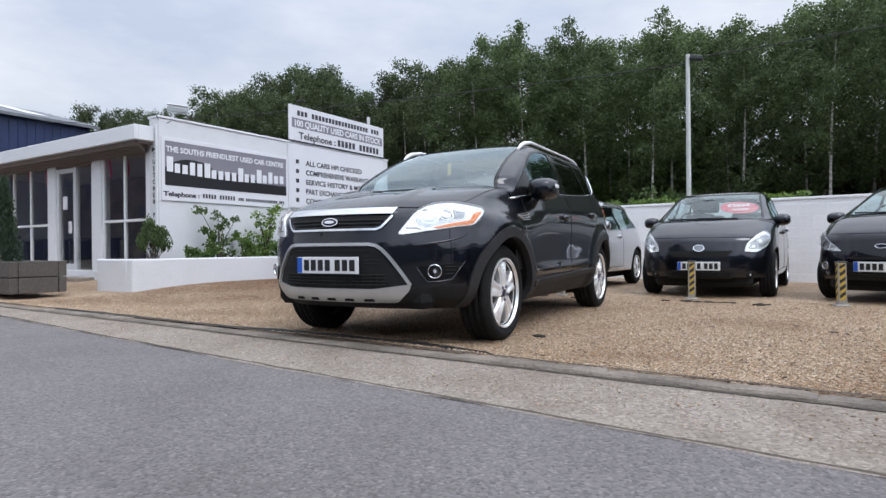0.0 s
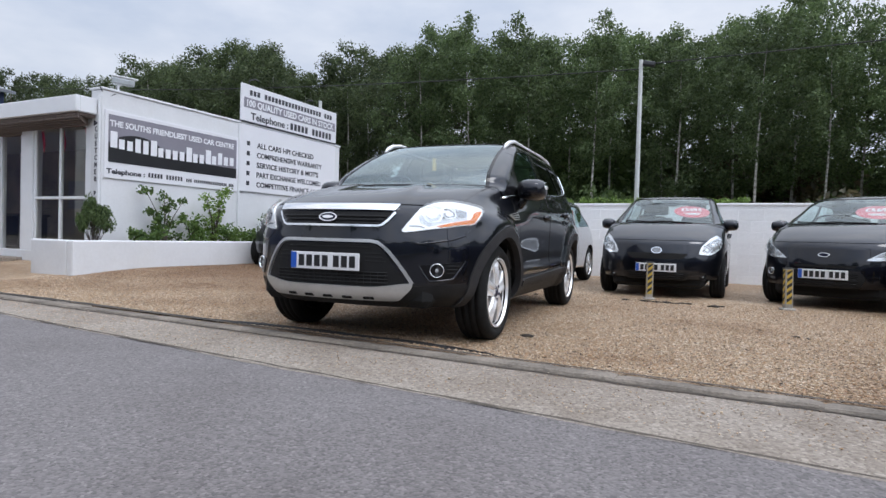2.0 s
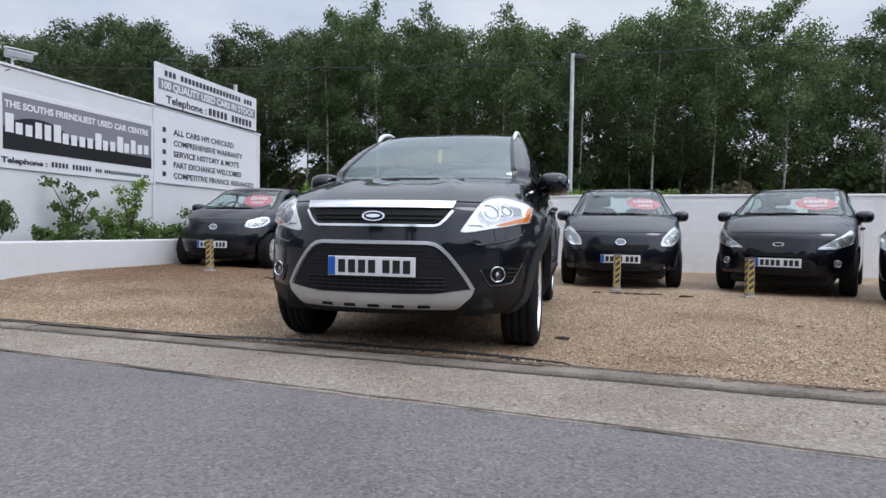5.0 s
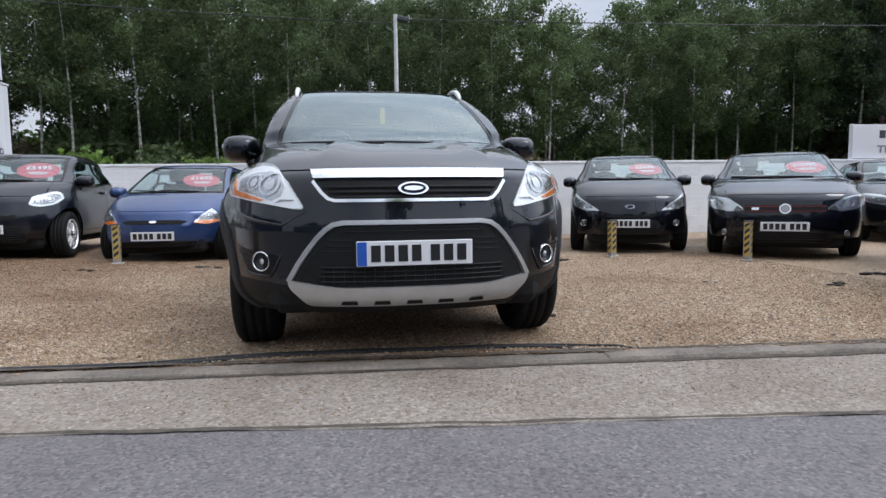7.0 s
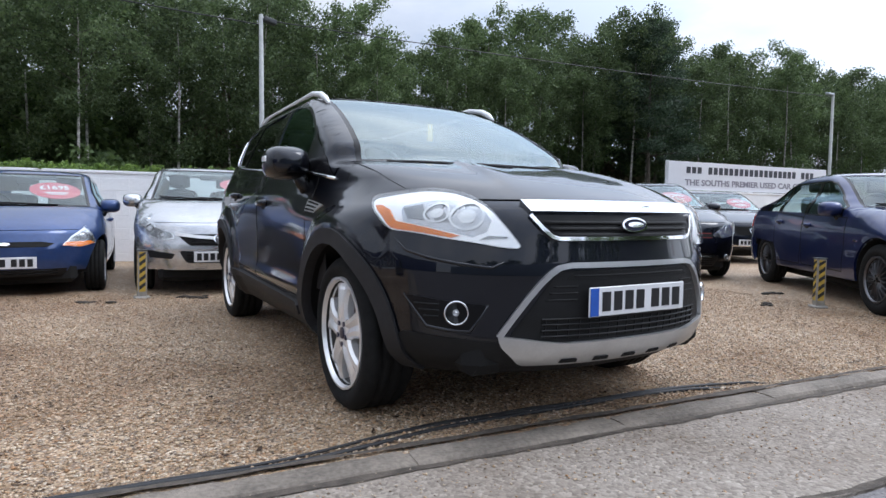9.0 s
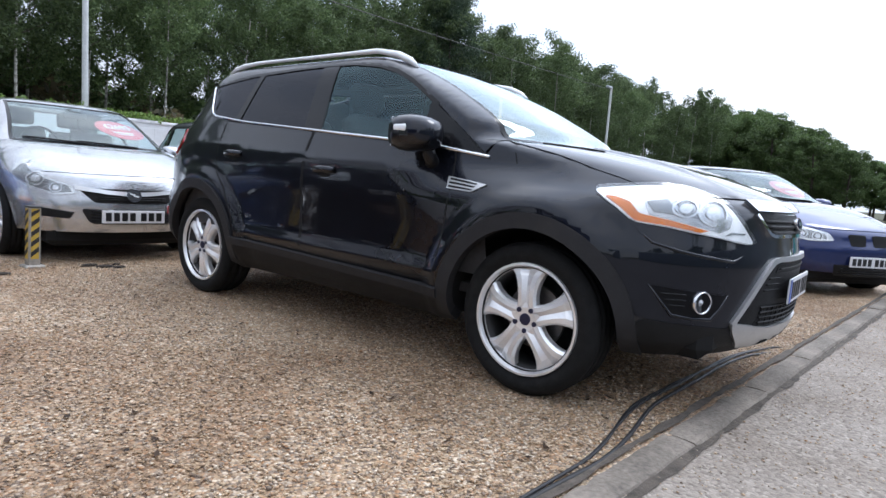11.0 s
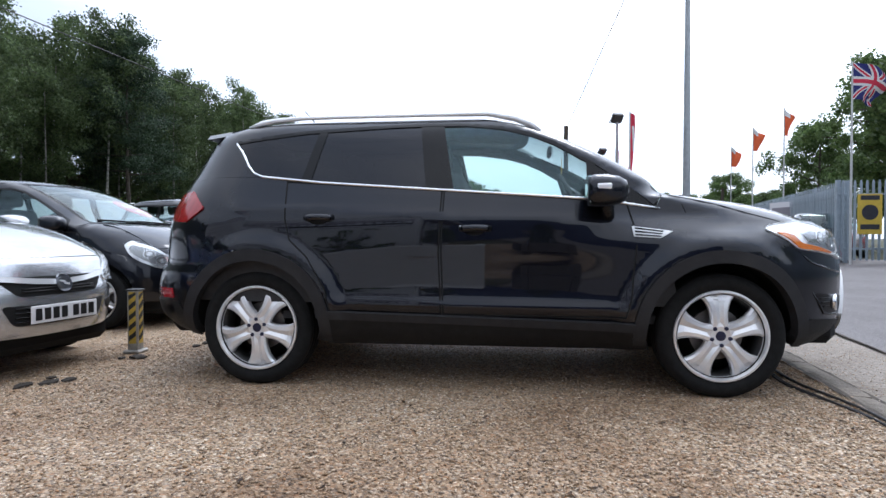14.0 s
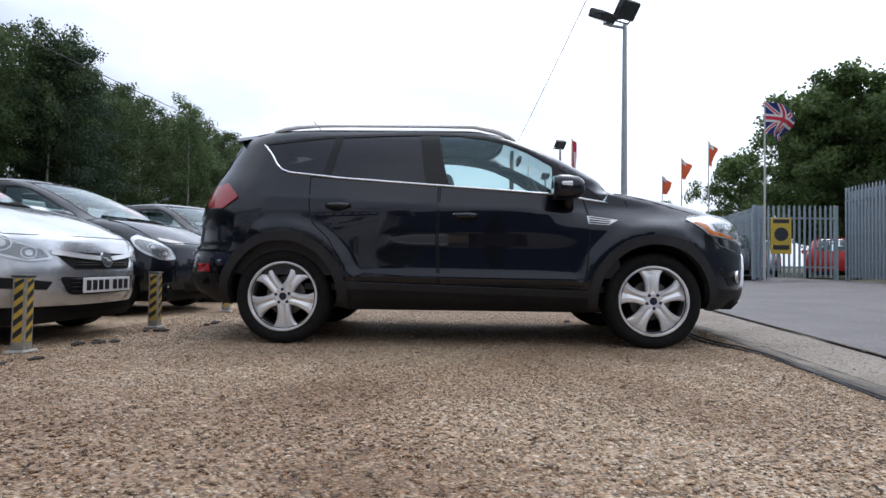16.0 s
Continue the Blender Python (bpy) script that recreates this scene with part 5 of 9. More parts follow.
def suv_extras():
    mid = tuple(KS.mid)
    both = dict(sides=(1, -1))
    wrap = KS.wrap_map
    # wheel arch cladding, sills and bumpers in dark plastic
    for y in (0, 2.69):
        ring = arc(y, 0.346, 0.478, 188, -6, 30) + arc(y, 0.346, 0.408, -8, 188, 30)
        patch("arch_cladding", ring, KS.side_map, M_CLADDING, suv, mid, 0.014, 0.05, 0.06, label="dark plastic wheel arch trim", **both)
    # blacker plastic than the strip: the sill's underside shade is put into its colour
    patch("sill", [(0.385, 0.27), (0.47, 0.41), (2.22, 0.425), (2.31, 0.29), (2.2, 0.262), (0.5, 0.262)], wrap, M_PLASTIC, suv, mid, 0.012, 0.05, 0.06, **both)
    patch("sill_strip", stroke([(0.47, 0.392), (1.3, 0.415), (2.235, 0.438)], 0.046), wrap, M_CLADDING, suv, mid, 0.024, 0.028, 0.08, **both)
    s0 = KS.split - KS.reach
    patch("front_valance", [(s0, 0.285), (-0.43, 0.275), (-0.40, 0.33), (-0.47, 0.44), KF(0.6, 0.42), (s0, 0.41)], wrap, M_PLASTIC, suv, mid, 0.004, 0.05, 0.06, sides=(1, -1), join=True)
    s1 = KS.rear_split + KS.reach
    patch("rear_valance", [KS.sd(3.12, 0.29), (s1, 0.30), (s1, 0.50), KS.sd(3.2, 0.50), KS.sd(3.16, 0.42)], wrap, M_PLASTIC, suv, mid, 0.006, 0.04, 0.08, sides=(1, -1), join=True)
    patch("rear_reflector", [(3.24, 0.52), (3.36, 0.52), (3.36, 0.58), (3.25, 0.58)], KS.side_map, M_RED_LENS, suv, mid, 0.01, 0.01, 0.1, **both)
    # chrome line along the windows
    line = [(2.905, 1.492), (2.84, 1.42), (2.782, 1.332), (2.74, 1.29), (2.68, 1.266), (2.29, 1.224), (1.58, 1.174), (0.68, 1.112), (0.315, 1.06)]
    for s in (1, -1):
        dense = [(y0 + (y1 - y0) * t, z0 + (z1 - z0) * t) for (y0, z0), (y1, z1) in zip(line, line[1:]) for t in np.linspace(0, 1, 5)[:-1]] + [line[-1]]
        part("window_chrome", tube([(s * (float(KS.X(y, z)) + 0.003), y, z) for y, z in dense], 0.0085, 8), M_CHROME, suv, "bright chrome window line", True)
    patch("fender_seam", stroke([(0.20, 1.12), (0.165, 1.03)], 0.005), KS.side_map, M_GAP, suv, mid, 0.001, 0.002, 0.06, **both)
    # side vent
    vent = [(0.485, 0.955), (0.26, 0.925), (0.33, 0.888), (0.475, 0.897)]
    for v in patch("side_vent", vent, wrap, M_SATIN, suv, mid, 0.006, 0.008, 0.06, **both):
        pass
    for dz in (0.0, 0.018, 0.036):
        patch("vent_slot", [(0.468, 0.911 + dz), (0.325 - dz * 0.4, 0.899 + dz * 0.75), (0.33 - dz * 0.4, 0.893 + dz * 0.75), (0.468, 0.902 + dz)], wrap, M_GAP, suv, mid, 0.0075, 0.002, 0.06, **both)
    # nose: slats, mesh, slots, fog recesses, badge
    for z in (0.815, 0.838, 0.861):
        w = 0.335 + (z - 0.8) * 0.95
        b = tube([(x, float(KS.front(x, z)) - 0.004, z) for x in np.linspace(-w, w, 25)], 0.0075, 8)
        part("grille_slat", b, M_PLASTIC, suv, smooth=True)
    patch("upper_slot", rounded([(-0.30, 0.678), (0.30, 0.678), (0.33, 0.648), (-0.33, 0.648)], 0.008), KS.front_map, M_GAP, suv, mid, 0.005, 0.004, 0.05)
    b = tube([(x, float(KS.front(x, 0.664)) - 0.004, 0.664) for x in np.linspace(-0.3, 0.3, 21)], 0.004, 6)
    part("grille_slat", b, M_PLASTIC, suv, smooth=True)
    for sgn in (1, -1):
        for z in (0.60, 0.575, 0.625):
            b = tube([(sgn * x, float(KS.front(x, z)) - 0.003, z) for x in np.linspace(0.28, 0.375 + (0.63 - z) * 0.6, 8)], 0.0035, 6)
            part("grille_rib", b, M_PLASTIC, suv, smooth=True)
    patch("grille_mouth", [(-0.40, 0.505), (-0.44, 0.425), (0.44, 0.425), (0.40, 0.505)], KS.front_map, M_GAP, suv, mid, 0.004, 0.004, 0.06)
    for z in (0.44, 0.462, 0.484, 0.505):
        b = tube([(x, float(KS.front(x, z)) - 0.008, z) for x in np.linspace(-0.42, 0.42, 15)], 0.004, 5)
        part("mesh_bar", b, M_PLASTIC, suv)
    for i in range(19):
        x = -0.405 + i * 0.045
        b = tube([(x, float(KS.front(x, z)) - 0.006, z) for z in (0.428, 0.505)], 0.003, 5)
        part("mesh_upright", b, M_PLASTIC, suv)
    for i in range(5):
        x = -0.29 + i * 0.145
        patch("skid_slot", rounded([(x - 0.038, 0.342), (x + 0.038, 0.342), (x + 0.033, 0.355), (x - 0.033, 0.355)], 0.005), KS.front_map, M_GAP, suv, mid, 0.018, 0.004, 0.06)
    for s in (1, -1):
        rec = rounded([KF(0.82, 0.585), KF(0.763, 0.466), KF(0.648, 0.458), KF(0.597, 0.557), KF(0.659, 0.561), KF(0.717, 0.568), KF(0.784, 0.578)], 0.015)
        patch("fog_recess", rec, wrap, M_PLASTIC_DARK, suv, mid, 0.003, 0.004, 0.05, (s,))
        edge = [KF(0.82, 0.588), KF(0.79, 0.52), KF(0.763, 0.468), KF(0.71, 0.458), KF(0.648, 0.456), KF(0.62, 0.505), KF(0.597, 0.558)]
        rp = wrap(np.array([q[0] for q in edge]), np.array([q[1] for q in edge]))
        part("recess_lip", tube([(s * float(q[0]), float(q[1]) - 0.003, float(q[2])) for q in rp], [0.002, 0.006, 0.008, 0.008, 0.008, 0.006, 0.002], 8), M_PAINT_BLACK, suv, "gloss black rim", True)
        for z in (0.553, 0.53, 0.507):
            part("recess_rib", tube([(s * x, float(KS.front(x, z)) - 0.006, z) for x in np.linspace(0.735, 0.80 - (0.56 - z) * 0.5, 6)], 0.0045, 6), M_PLASTIC, suv, smooth=True)
        # dark gloss facet under the headlight
        lip_top = [KF(0.478, 0.752), KF(0.541, 0.756), KF(0.632, 0.775), KF(0.718, 0.79), KF(0.783, 0.807), (-0.418, 0.818)]
        lip_low = [(-0.441, 0.798), KF(0.809, 0.751), KF(0.755, 0.725), KF(0.68, 0.707), KF(0.586, 0.694), KF(0.54, 0.718)]
        lp_ = wrap(np.array([q[0] for q in lip_low]), np.array([q[1] for q in lip_low]))
        part("lip_edge", tube([(s * float(q[0]), float(q[1]), float(q[2])) for q in lp_], [0.003, 0.006, 0.008, 0.008, 0.007, 0.003], 8), M_PAINT_BLACK, suv, smooth=True)
        patch("lamp_lip", lip_top + lip_low, wrap, M_PAINT_BLACK, suv, mid, 0.003, 0.004, 0.05, (s,))
    emblem = badge(suv, KS, 0, 0.848, 0.068, 0.028, M_BADGE_BLUE, 0.024)
    patch("swash", ellipse(0, 0.848, 0.042, 0.010), KS.front_map, M_CHROME, emblem, mid, 0.0285, 0.002, 0.03)
    # roof rails, spoiler, aerial, washers
    for s in (1, -1):
        pts = []
        for y, up in ((0.98, 0.0), (1.04, 0.020), (1.13, 0.031), (1.3, 0.035), (1.6, 0.035), (1.95, 0.035), (2.25, 0.035), (2.5, 0.033), (2.68, 0.027), (2.78, 0.018), (2.86, 0.0)):
            lo, hi, xr = 1.40, 1.68, 0.605 - 0.02 * max(0.0, y - 2.2)
            for _ in range(22):
                md = (lo + hi) / 2
                lo, hi = (md, hi) if float(KS.X(y, md)) > xr else (lo, md)
            pts.append((s * xr, y, lo + up))
        part("roof_rail", tube(pts, [0.009, 0.017, 0.017, 0.013, 0.010, 0.0095, 0.0095, 0.011, 0.015, 0.015, 0.009], 10, flat=1.2), M_RAIL, suv, "silver roof rail", True)
    spo = prism([(-0.55, 0), (0.55, 0), (0.5, 0.035), (-0.5, 0.035)], 0.2, None, None, 0.01)
    spo.transform(Matrix.Translation((0, 2.98, 1.575)) @ Matrix.Rotation(radians(-8), 4, 'X'))
    part("spoiler", spo, M_PAINT_BLACK, suv)
    part("aerial", tube([(0, 2.55, 1.655), (0, 2.62, 1.75), (0, 2.70, 1.84)], [0.008, 0.004, 0.003], 6), M_PLASTIC, suv)
    for x in (0.27, -0.27):
        z = 1.125
        box("washer_jet", (0.03, 0.02, 0.012), (x, float(KS.front(x, z)) + 0.0, z + 0.01), M_PLASTIC, suv, bevel=0.003)
    x, y, z = float(KS.X(1.44, 0.952)), 1.44, 0.952
    for s in (-1,):
        lock = lathe([(0.0, 0.0), (0.012, 0.0), (0.011, 0.006), (0.0, 0.008)], 14, "x")
        lock.transform(Matrix.Translation((s * (x + 0.004), y, z)) @ Matrix.Diagonal((s, 1, 1, 1)))
        part("door_lock", lock, M_CHROME, suv)
    # paper air freshener at the mirror
    box("paper_tag", (0.035, 0.003, 0.11), (0.0, float(KS.front(0, 1.45)) + 0.16, 1.40), M_SIGN_YELLOW, suv, bevel=0.001)


suv_extras()


# ---- ground, road, kerb ----
TURN_SITE = radians(-5.2)
SITE = Matrix.Rotation(TURN_SITE, 4, 'Z')


def ground_z(x, y):
    """The forecourt rises a little towards the office."""
    u, v = x * math.cos(TURN_SITE) + y * math.sin(TURN_SITE), -x * math.sin(TURN_SITE) + y * math.cos(TURN_SITE)
    return 0.13 * smooth01(1.6, 6.0, -np.asarray(u)) * smooth01(0.0, 2.6, v)


def site_xy(u, v):
    p = SITE @ Vector((u, v, 0))
    return p.x, p.y


def sheet(name, us, vs, mat, z_of, label, kind="structure"):
    """A ground sheet over a grid in the site's own axes."""
    verts, faces = [], []
    for v in vs:
        for u in us:
            x, y = site_xy(u, v)
            verts.append((x, y, z_of(u, v, x, y)))
    n = len(us)
    for j in range(len(vs) - 1):
        for i in range(n - 1):
            a = j * n + i
            faces.append((a, a + 1, a + n + 1, a + n))
    ob = mesh_object(name, verts, faces, mat, smooth=True)
    return tagged(ob, label, name.replace("_", " "), kind=kind)


M_EARTH = material("rough_grass_and_earth", (0.07, 0.085, 0.035), 0.95, second=(0.06, 0.045, 0.03), scale=1.5, bump=0.05, bump_scale=12)
far = [-900, -300, -120, -60, -30, -14, 0, 14, 30, 60, 120, 300, 900]
sheet("ground", far, far, M_EARTH, lambda u, v, x, y: -0.08, "rough grass and bare earth reaching the horizon")


def road_z(v):
    return 0.022 + 0.18 * float(smooth01(3.5, 8.5, -v))


edge_v = Curve([(-60, -1.1), (-4.6, -1.3), (-1.6, -1.48), (1.5, -1.63), (3, -1.70), (12, -1.95), (90, -2.3)])
road_us = [-60, -30, -16] + list(np.arange(-12, 14.01, 0.4)) + [18, 25, 40, 60, 90, 140]
road_fr = [0.0, 0.01, 0.03, 0.06, 0.1, 0.2, 0.3, 0.4, 0.5, 0.6, 0.7, 0.8, 0.9, 1.0]
rng = np.random.RandomState(4)
ragged = {round(u, 2): rng.uniform(-0.03, 0.03) for u in road_us}
road_verts, road_faces = [], []
for f in road_fr:
    for u in road_us:
        v0 = float(edge_v(u)) + ragged[round(u, 2)] * (1 - f)
        v = v0 + f * (-8.9 - v0)
        x, y = site_xy(u, v)
        road_verts.append((x, y, road_z(v) + 0.004))
for j in range(len(road_fr) - 1):
    for i in range(len(road_us) - 1):
        a = j * len(road_us) + i
        road_faces.append((a, a + len(road_us), a + len(road_us) + 1, a + 1))
tagged(mesh_object("road", road_verts, road_faces, M_ASPHALT, smooth=True), "pale grey worn asphalt road along the forecourt", "road", kind="structure")
sheet("pavement", [-60, -20, -8, -4, 0, 4, 8, 20, 60, 140], [-3.2, -1.2, -0.80], M_CONCRETE_STRIP, lambda u, v, x, y: 0.022 if v > -3 else -0.03, "worn stony concrete strip between road and kerb")
sheet("verge", [-60, -20, 0, 12, 14, 20, 60, 140], [-40, -12, -9.6, -8.8], M_EARTH, lambda u, v, x, y: road_z(v) - 0.01 - (0.03 if v < -20 else 0), "sandy grass verge across the road")
gus, gvs = list(np.arange(-16, 30.01, 0.5)), [-0.76, -0.5, -0.25] + list(np.arange(0, 9.3, 0.4))
wob = np.random.RandomState(7)


def gravel_z(u, v, x, y):
    return float(ground_z(x, y)) + 0.012 * (noise.noise((u * 0.9, v * 0.9, 3)) if v > 0.3 else 0) - 0.002 + 0.036 * float(smooth01(0.15, 0.75, -v))


gravel = sheet("gravel", gus, gvs, M_GRAVEL, gravel_z, "golden brown loose gravel forecourt")

# kerb: flat concrete edging stones, laid end to end
kerb = thing("kerb", Matrix.Identity(4), "worn flat concrete edging kerb along the gravel", "kerb", kind="structure")
kerb_mesh = []
for i in range(4):
    kb = bmesh.new()
    prof = [(-0.065, -0.06), (-0.065, 0.045), (-0.055, 0.057), (-0.02, 0.06), (0.02, 0.06), (0.055, 0.056), (0.065, 0.043), (0.065, -0.06)]
    cols = []
    for a in np.linspace(-0.4574, 0.4574, 22):
        end = 0.006 if abs(a) > 0.45 else 0.0
        ring = []
        for py, pz in prof:
            chip = 0.010 * max(0.0, noise.noise((a * 11, py * 20, i * 7.0))) if abs(py) > 0.04 and pz > 0.03 else 0.0
            ring.append(kb.verts.new((a, py + 0.006 * noise.noise((a * 4, py * 9, i * 3.0)) - math.copysign(chip + end * 0.5, py), pz + 0.004 * noise.noise((a * 6, py * 14, i * 5.0)) - chip - (end if pz > 0 else 0))))
        cols.append(ring)
    for a, b in zip(cols, cols[1:]):
        for k in range(len(prof) - 1):
            kb.faces.new((a[k], b[k], b[k + 1], a[k + 1]))
    kb.faces.new(cols[0])
    kb.faces.new(cols[-1])
    bmesh.ops.recalc_face_normals(kb, faces=kb.faces)
    me = bpy.data.meshes.new("kerb_stone")
    kb.to_mesh(me)
    kb.free()
    me.materials.append(M_KERB)
    kerb_mesh.append(me)
for i in range(48):
    u = -15 + i * 0.915
    ob = new("kerb_stone", kerb_mesh[i % 4])
    ob.parent = kerb
    ob.matrix_basis = SITE @ pose(u, -0.79 + wob.uniform(-0.004, 0.004), -0.018 + wob.uniform(-0.005, 0.005), wob.uniform(-0.6, 0.6), wob.uniform(-0.3, 0.3), wob.uniform(-0.5, 0.5) + (180 if i % 3 == 0 else 0))

# loose stones lying on the gravel where the camera comes close
def loose_stones(count, seed):
    r = np.random.RandomState(seed)
    base = np.array([(1, 0, 0), (0, 1, 0), (-1, 0, 0), (0, -1, 0), (0, 0, 0.75), (0, 0, -0.7)], float)
    tri = np.array([(0, 1, 4), (1, 2, 4), (2, 3, 4), (3, 0, 4), (1, 0, 5), (2, 1, 5), (3, 2, 5), (0, 3, 5)])
    u, v = r.uniform(-6.3, 4.5, count), -0.7 + 5.1 * r.uniform(0, 1, count) ** 1.25
    spill = r.uniform(0, 1, count) < 0.03
    v = np.where(spill, r.uniform(-1.5, -0.7, count), v)
    c, s = math.cos(TURN_SITE), math.sin(TURN_SITE)
    x, y = u * c - v * s, u * s + v * c
    z = ground_z(x, y) + np.array([0.012 * noise.noise((a * 0.9, b * 0.9, 3)) if b > 0.3 else 0 for a, b in zip(u, v)]) + 0.001
    z = np.where(spill, 0.024, z + 0.036 * smooth01(0.15, 0.75, -v))
    size = r.uniform(0.0037, 0.0078, count) * np.where(r.uniform(0, 1, count) < 0.05, 1.5, 1) * np.where(spill, 0.7, 1)
    a = r.uniform(0, 2 * math.pi, count)
    verts = base[None] * (1 + r.uniform(-0.3, 0.3, (count, 6, 3)))
    verts = verts * size[:, None, None] * np.stack([r.uniform(0.8, 1.6, count), np.ones(count), r.uniform(0.45, 0.8, count)], 1)[:, None]
    tip = r.uniform(-0.4, 0.4, count)
    vx, vz = verts[..., 0] * np.cos(tip)[:, None] - verts[..., 2] * np.sin(tip)[:, None], verts[..., 0] * np.sin(tip)[:, None] + verts[..., 2] * np.cos(tip)[:, None]
    px = vx * np.cos(a)[:, None] - verts[..., 1] * np.sin(a)[:, None] + x[:, None]
    py = vx * np.sin(a)[:, None] + verts[..., 1] * np.cos(a)[:, None] + y[:, None]
    pz = vz + (z + size * 0.25)[:, None]
    pts = np.stack([px, py, pz], -1).reshape(-1, 3)
    faces = (tri[None] + 6 * np.arange(count)[:, None, None]).reshape(-1, 3)
    me = bpy.data.meshes.new("gravel_stones")
    me.vertices.add(len(pts))
    me.vertices.foreach_set("co", pts.ravel())
    me.loops.add(len(faces) * 3)
    me.loops.foreach_set("vertex_index", faces.ravel().astype(np.int32))
    me.polygons.add(len(faces))
    me.polygons.foreach_set("loop_start", np.arange(0, len(faces) * 3, 3, dtype=np.int32))
    me.update(calc_edges=True)
    return me


M_STONE = bpy.data.materials.new("loose_stone")
M_STONE.use_nodes = True
_n, _l = M_STONE.node_tree.nodes, M_STONE.node_tree.links
_g, _r = _n.new("ShaderNodeNewGeometry"), _n.new("ShaderNodeValToRGB")
while len(_r.color_ramp.elements) < len(GRAVEL_COLORS):
    _r.color_ramp.elements.new(0.5)
for _i, _c in enumerate(GRAVEL_COLORS):
    _r.color_ramp.elements[_i].position, _r.color_ramp.elements[_i].color = _i / (len(GRAVEL_COLORS) - 1), (*_c, 1)
_l.new(_g.outputs["Random Per Island"], _r.inputs["Fac"])
_t = _n.new("ShaderNodeTexCoord")
_l.new(soiled(_n, _l, _t.outputs["Object"], _r.outputs["Color"], 0.45), _n["Principled BSDF"].inputs["Base Color"])
_n["Principled BSDF"].inputs["Roughness"].default_value = 0.65
stones_me = loose_stones(150000, 5)
stones_me.materials.append(M_STONE)
tagged(new("gravel_stones", stones_me), "loose angular golden gravel stones", "gravel", kind="stuff")


def seam(name, line, width, z_of, seed, label):
    """A ragged dark ribbon along a joint of the ground."""
    rr = np.random.RandomState(seed)
    verts, faces = [], []
    us = np.arange(-13, 14, 0.07)
    for i, u in enumerate(us):
        k = 0.35 + 0.9 * (0.5 + 0.5 * noise.noise((u * 1.7, seed, 1))) + rr.uniform(-0.3, 0.3)
        v = line(u) + 0.012 * noise.noise((u * 4, seed, 5))
        for side in (-1, 1):
            x, y = site_xy(u, v + side * width * max(0.1, k) / 2)
            verts.append((x, y, z_of(u, v)))
        if i:
            faces.append((2 * i - 2, 2 * i, 2 * i + 1, 2 * i - 1))
    tagged(mesh_object(name, verts, faces, M_SEAM), label, "dirt", kind="stuff")


M_SEAM = material("dark_seam", (0.085, 0.07, 0.056), 0.95, vary=0.5, scale=25, bump=0.006, bump_scale=90)
seam("edge_dirt", lambda u: float(edge_v(u)) + 0.01, 0.032, lambda u, v: 0.0315, 3, "dark dirt gathered along the broken asphalt edge")
seam("kerb_line", lambda u: -0.866, 0.05, lambda u, v: 0.0265, 8, "dark line in the joint along the kerb")
seam("gravel_dirt", lambda u: -0.712, 0.04, lambda u, v: 0.046, 12, "dark dirt between kerb and gravel")


def leaf_litter(count, seed):
    """Dead leaves and bark bits, curled, lying on the gravel."""
    rr = np.random.RandomState(seed)
    verts, faces = [], []
    for i in range(count):
        u, v = rr.uniform(-5.5, 6.0), -0.6 + 5.6 * rr.uniform(0, 1)
        x, y = site_xy(u, v)
        z = gravel_z(u, v, x, y) + 0.008
        a, ln, wd = rr.uniform(0, 6.28), rr.uniform(0.008, 0.028), rr.uniform(0.004, 0.011)
        c, q = math.cos(a), math.sin(a)
        k = len(verts)
        for px, py, pz in ((-ln, 0, 0.004), (-ln * 0.2, wd, 0.0), (-ln * 0.2, -wd, 0.002), (ln * 0.5, wd * 0.7, 0.004), (ln * 0.5, -wd * 0.7, 0.001), (ln, 0, 0.008)):
            verts.append((x + px * c - py * q, y + px * q + py * c, z + pz))
        faces += [(k, k + 2, k + 1), (k + 1, k + 2, k + 4, k + 3), (k + 3, k + 4, k + 5)]
    tagged(mesh_object("leaf_litter", verts, faces, M_LITTER), "dead brown leaves and bark bits scattered on the gravel", "leaves", kind="stuff")


M_LITTER = leaf_material("dead_leaves", (0.03, 0.02, 0.014), (0.12, 0.07, 0.04))
leaf_litter(900, 41)


# ---- boundary wall ----
def wall_piece(name, p0, p1, z0, z1, thick, mat, label):
    d = Vector((p1[0] - p0[0], p1[1] - p0[1], 0))
    m = Matrix.Translation((p0[0], p0[1], 0)) @ Matrix.Rotation(math.atan2(d.y, d.x), 4, 'Z')
    ob = part(name, box_bm((d.length, thick, z1 - z0), (d.length / 2, thick / 2, (z0 + z1) / 2), 0.004), mat)
    ob.matrix_basis = m
    return tagged(ob, label, "wall", kind="structure")


WALL_V, WALL_H = 8.86, 1.55
w0, w1 = site_xy(-7.6, WALL_V + 0.012), site_xy(26, WALL_V + 0.012)
wall_north = wall_piece("wall_north", w0, w1, -0.1, WALL_H - 0.045, 0.2, M_WHITE_WALL, "white painted concrete block boundary wall")
coping = part("coping", box_bm((33.6, 0.235, 0.05), (16.8, 0.1, WALL_H - 0.02), 0.008), M_WHITE_WALL, wall_north)
block_me = []
for i in range(3):
    bb = box_bm((0.438, 0.02, 0.208), (0, 0, 0), 0.004)
    for v in bb.verts:
        v.co.y += noise.noise(v.co * 6 + Vector((i * 9, 0, 0))) * 0.003
    me = bpy.data.meshes.new("block")
    bb.to_mesh(me)
    bb.free()
    me.materials.append(M_WHITE_WALL)
    block_me.append(me)
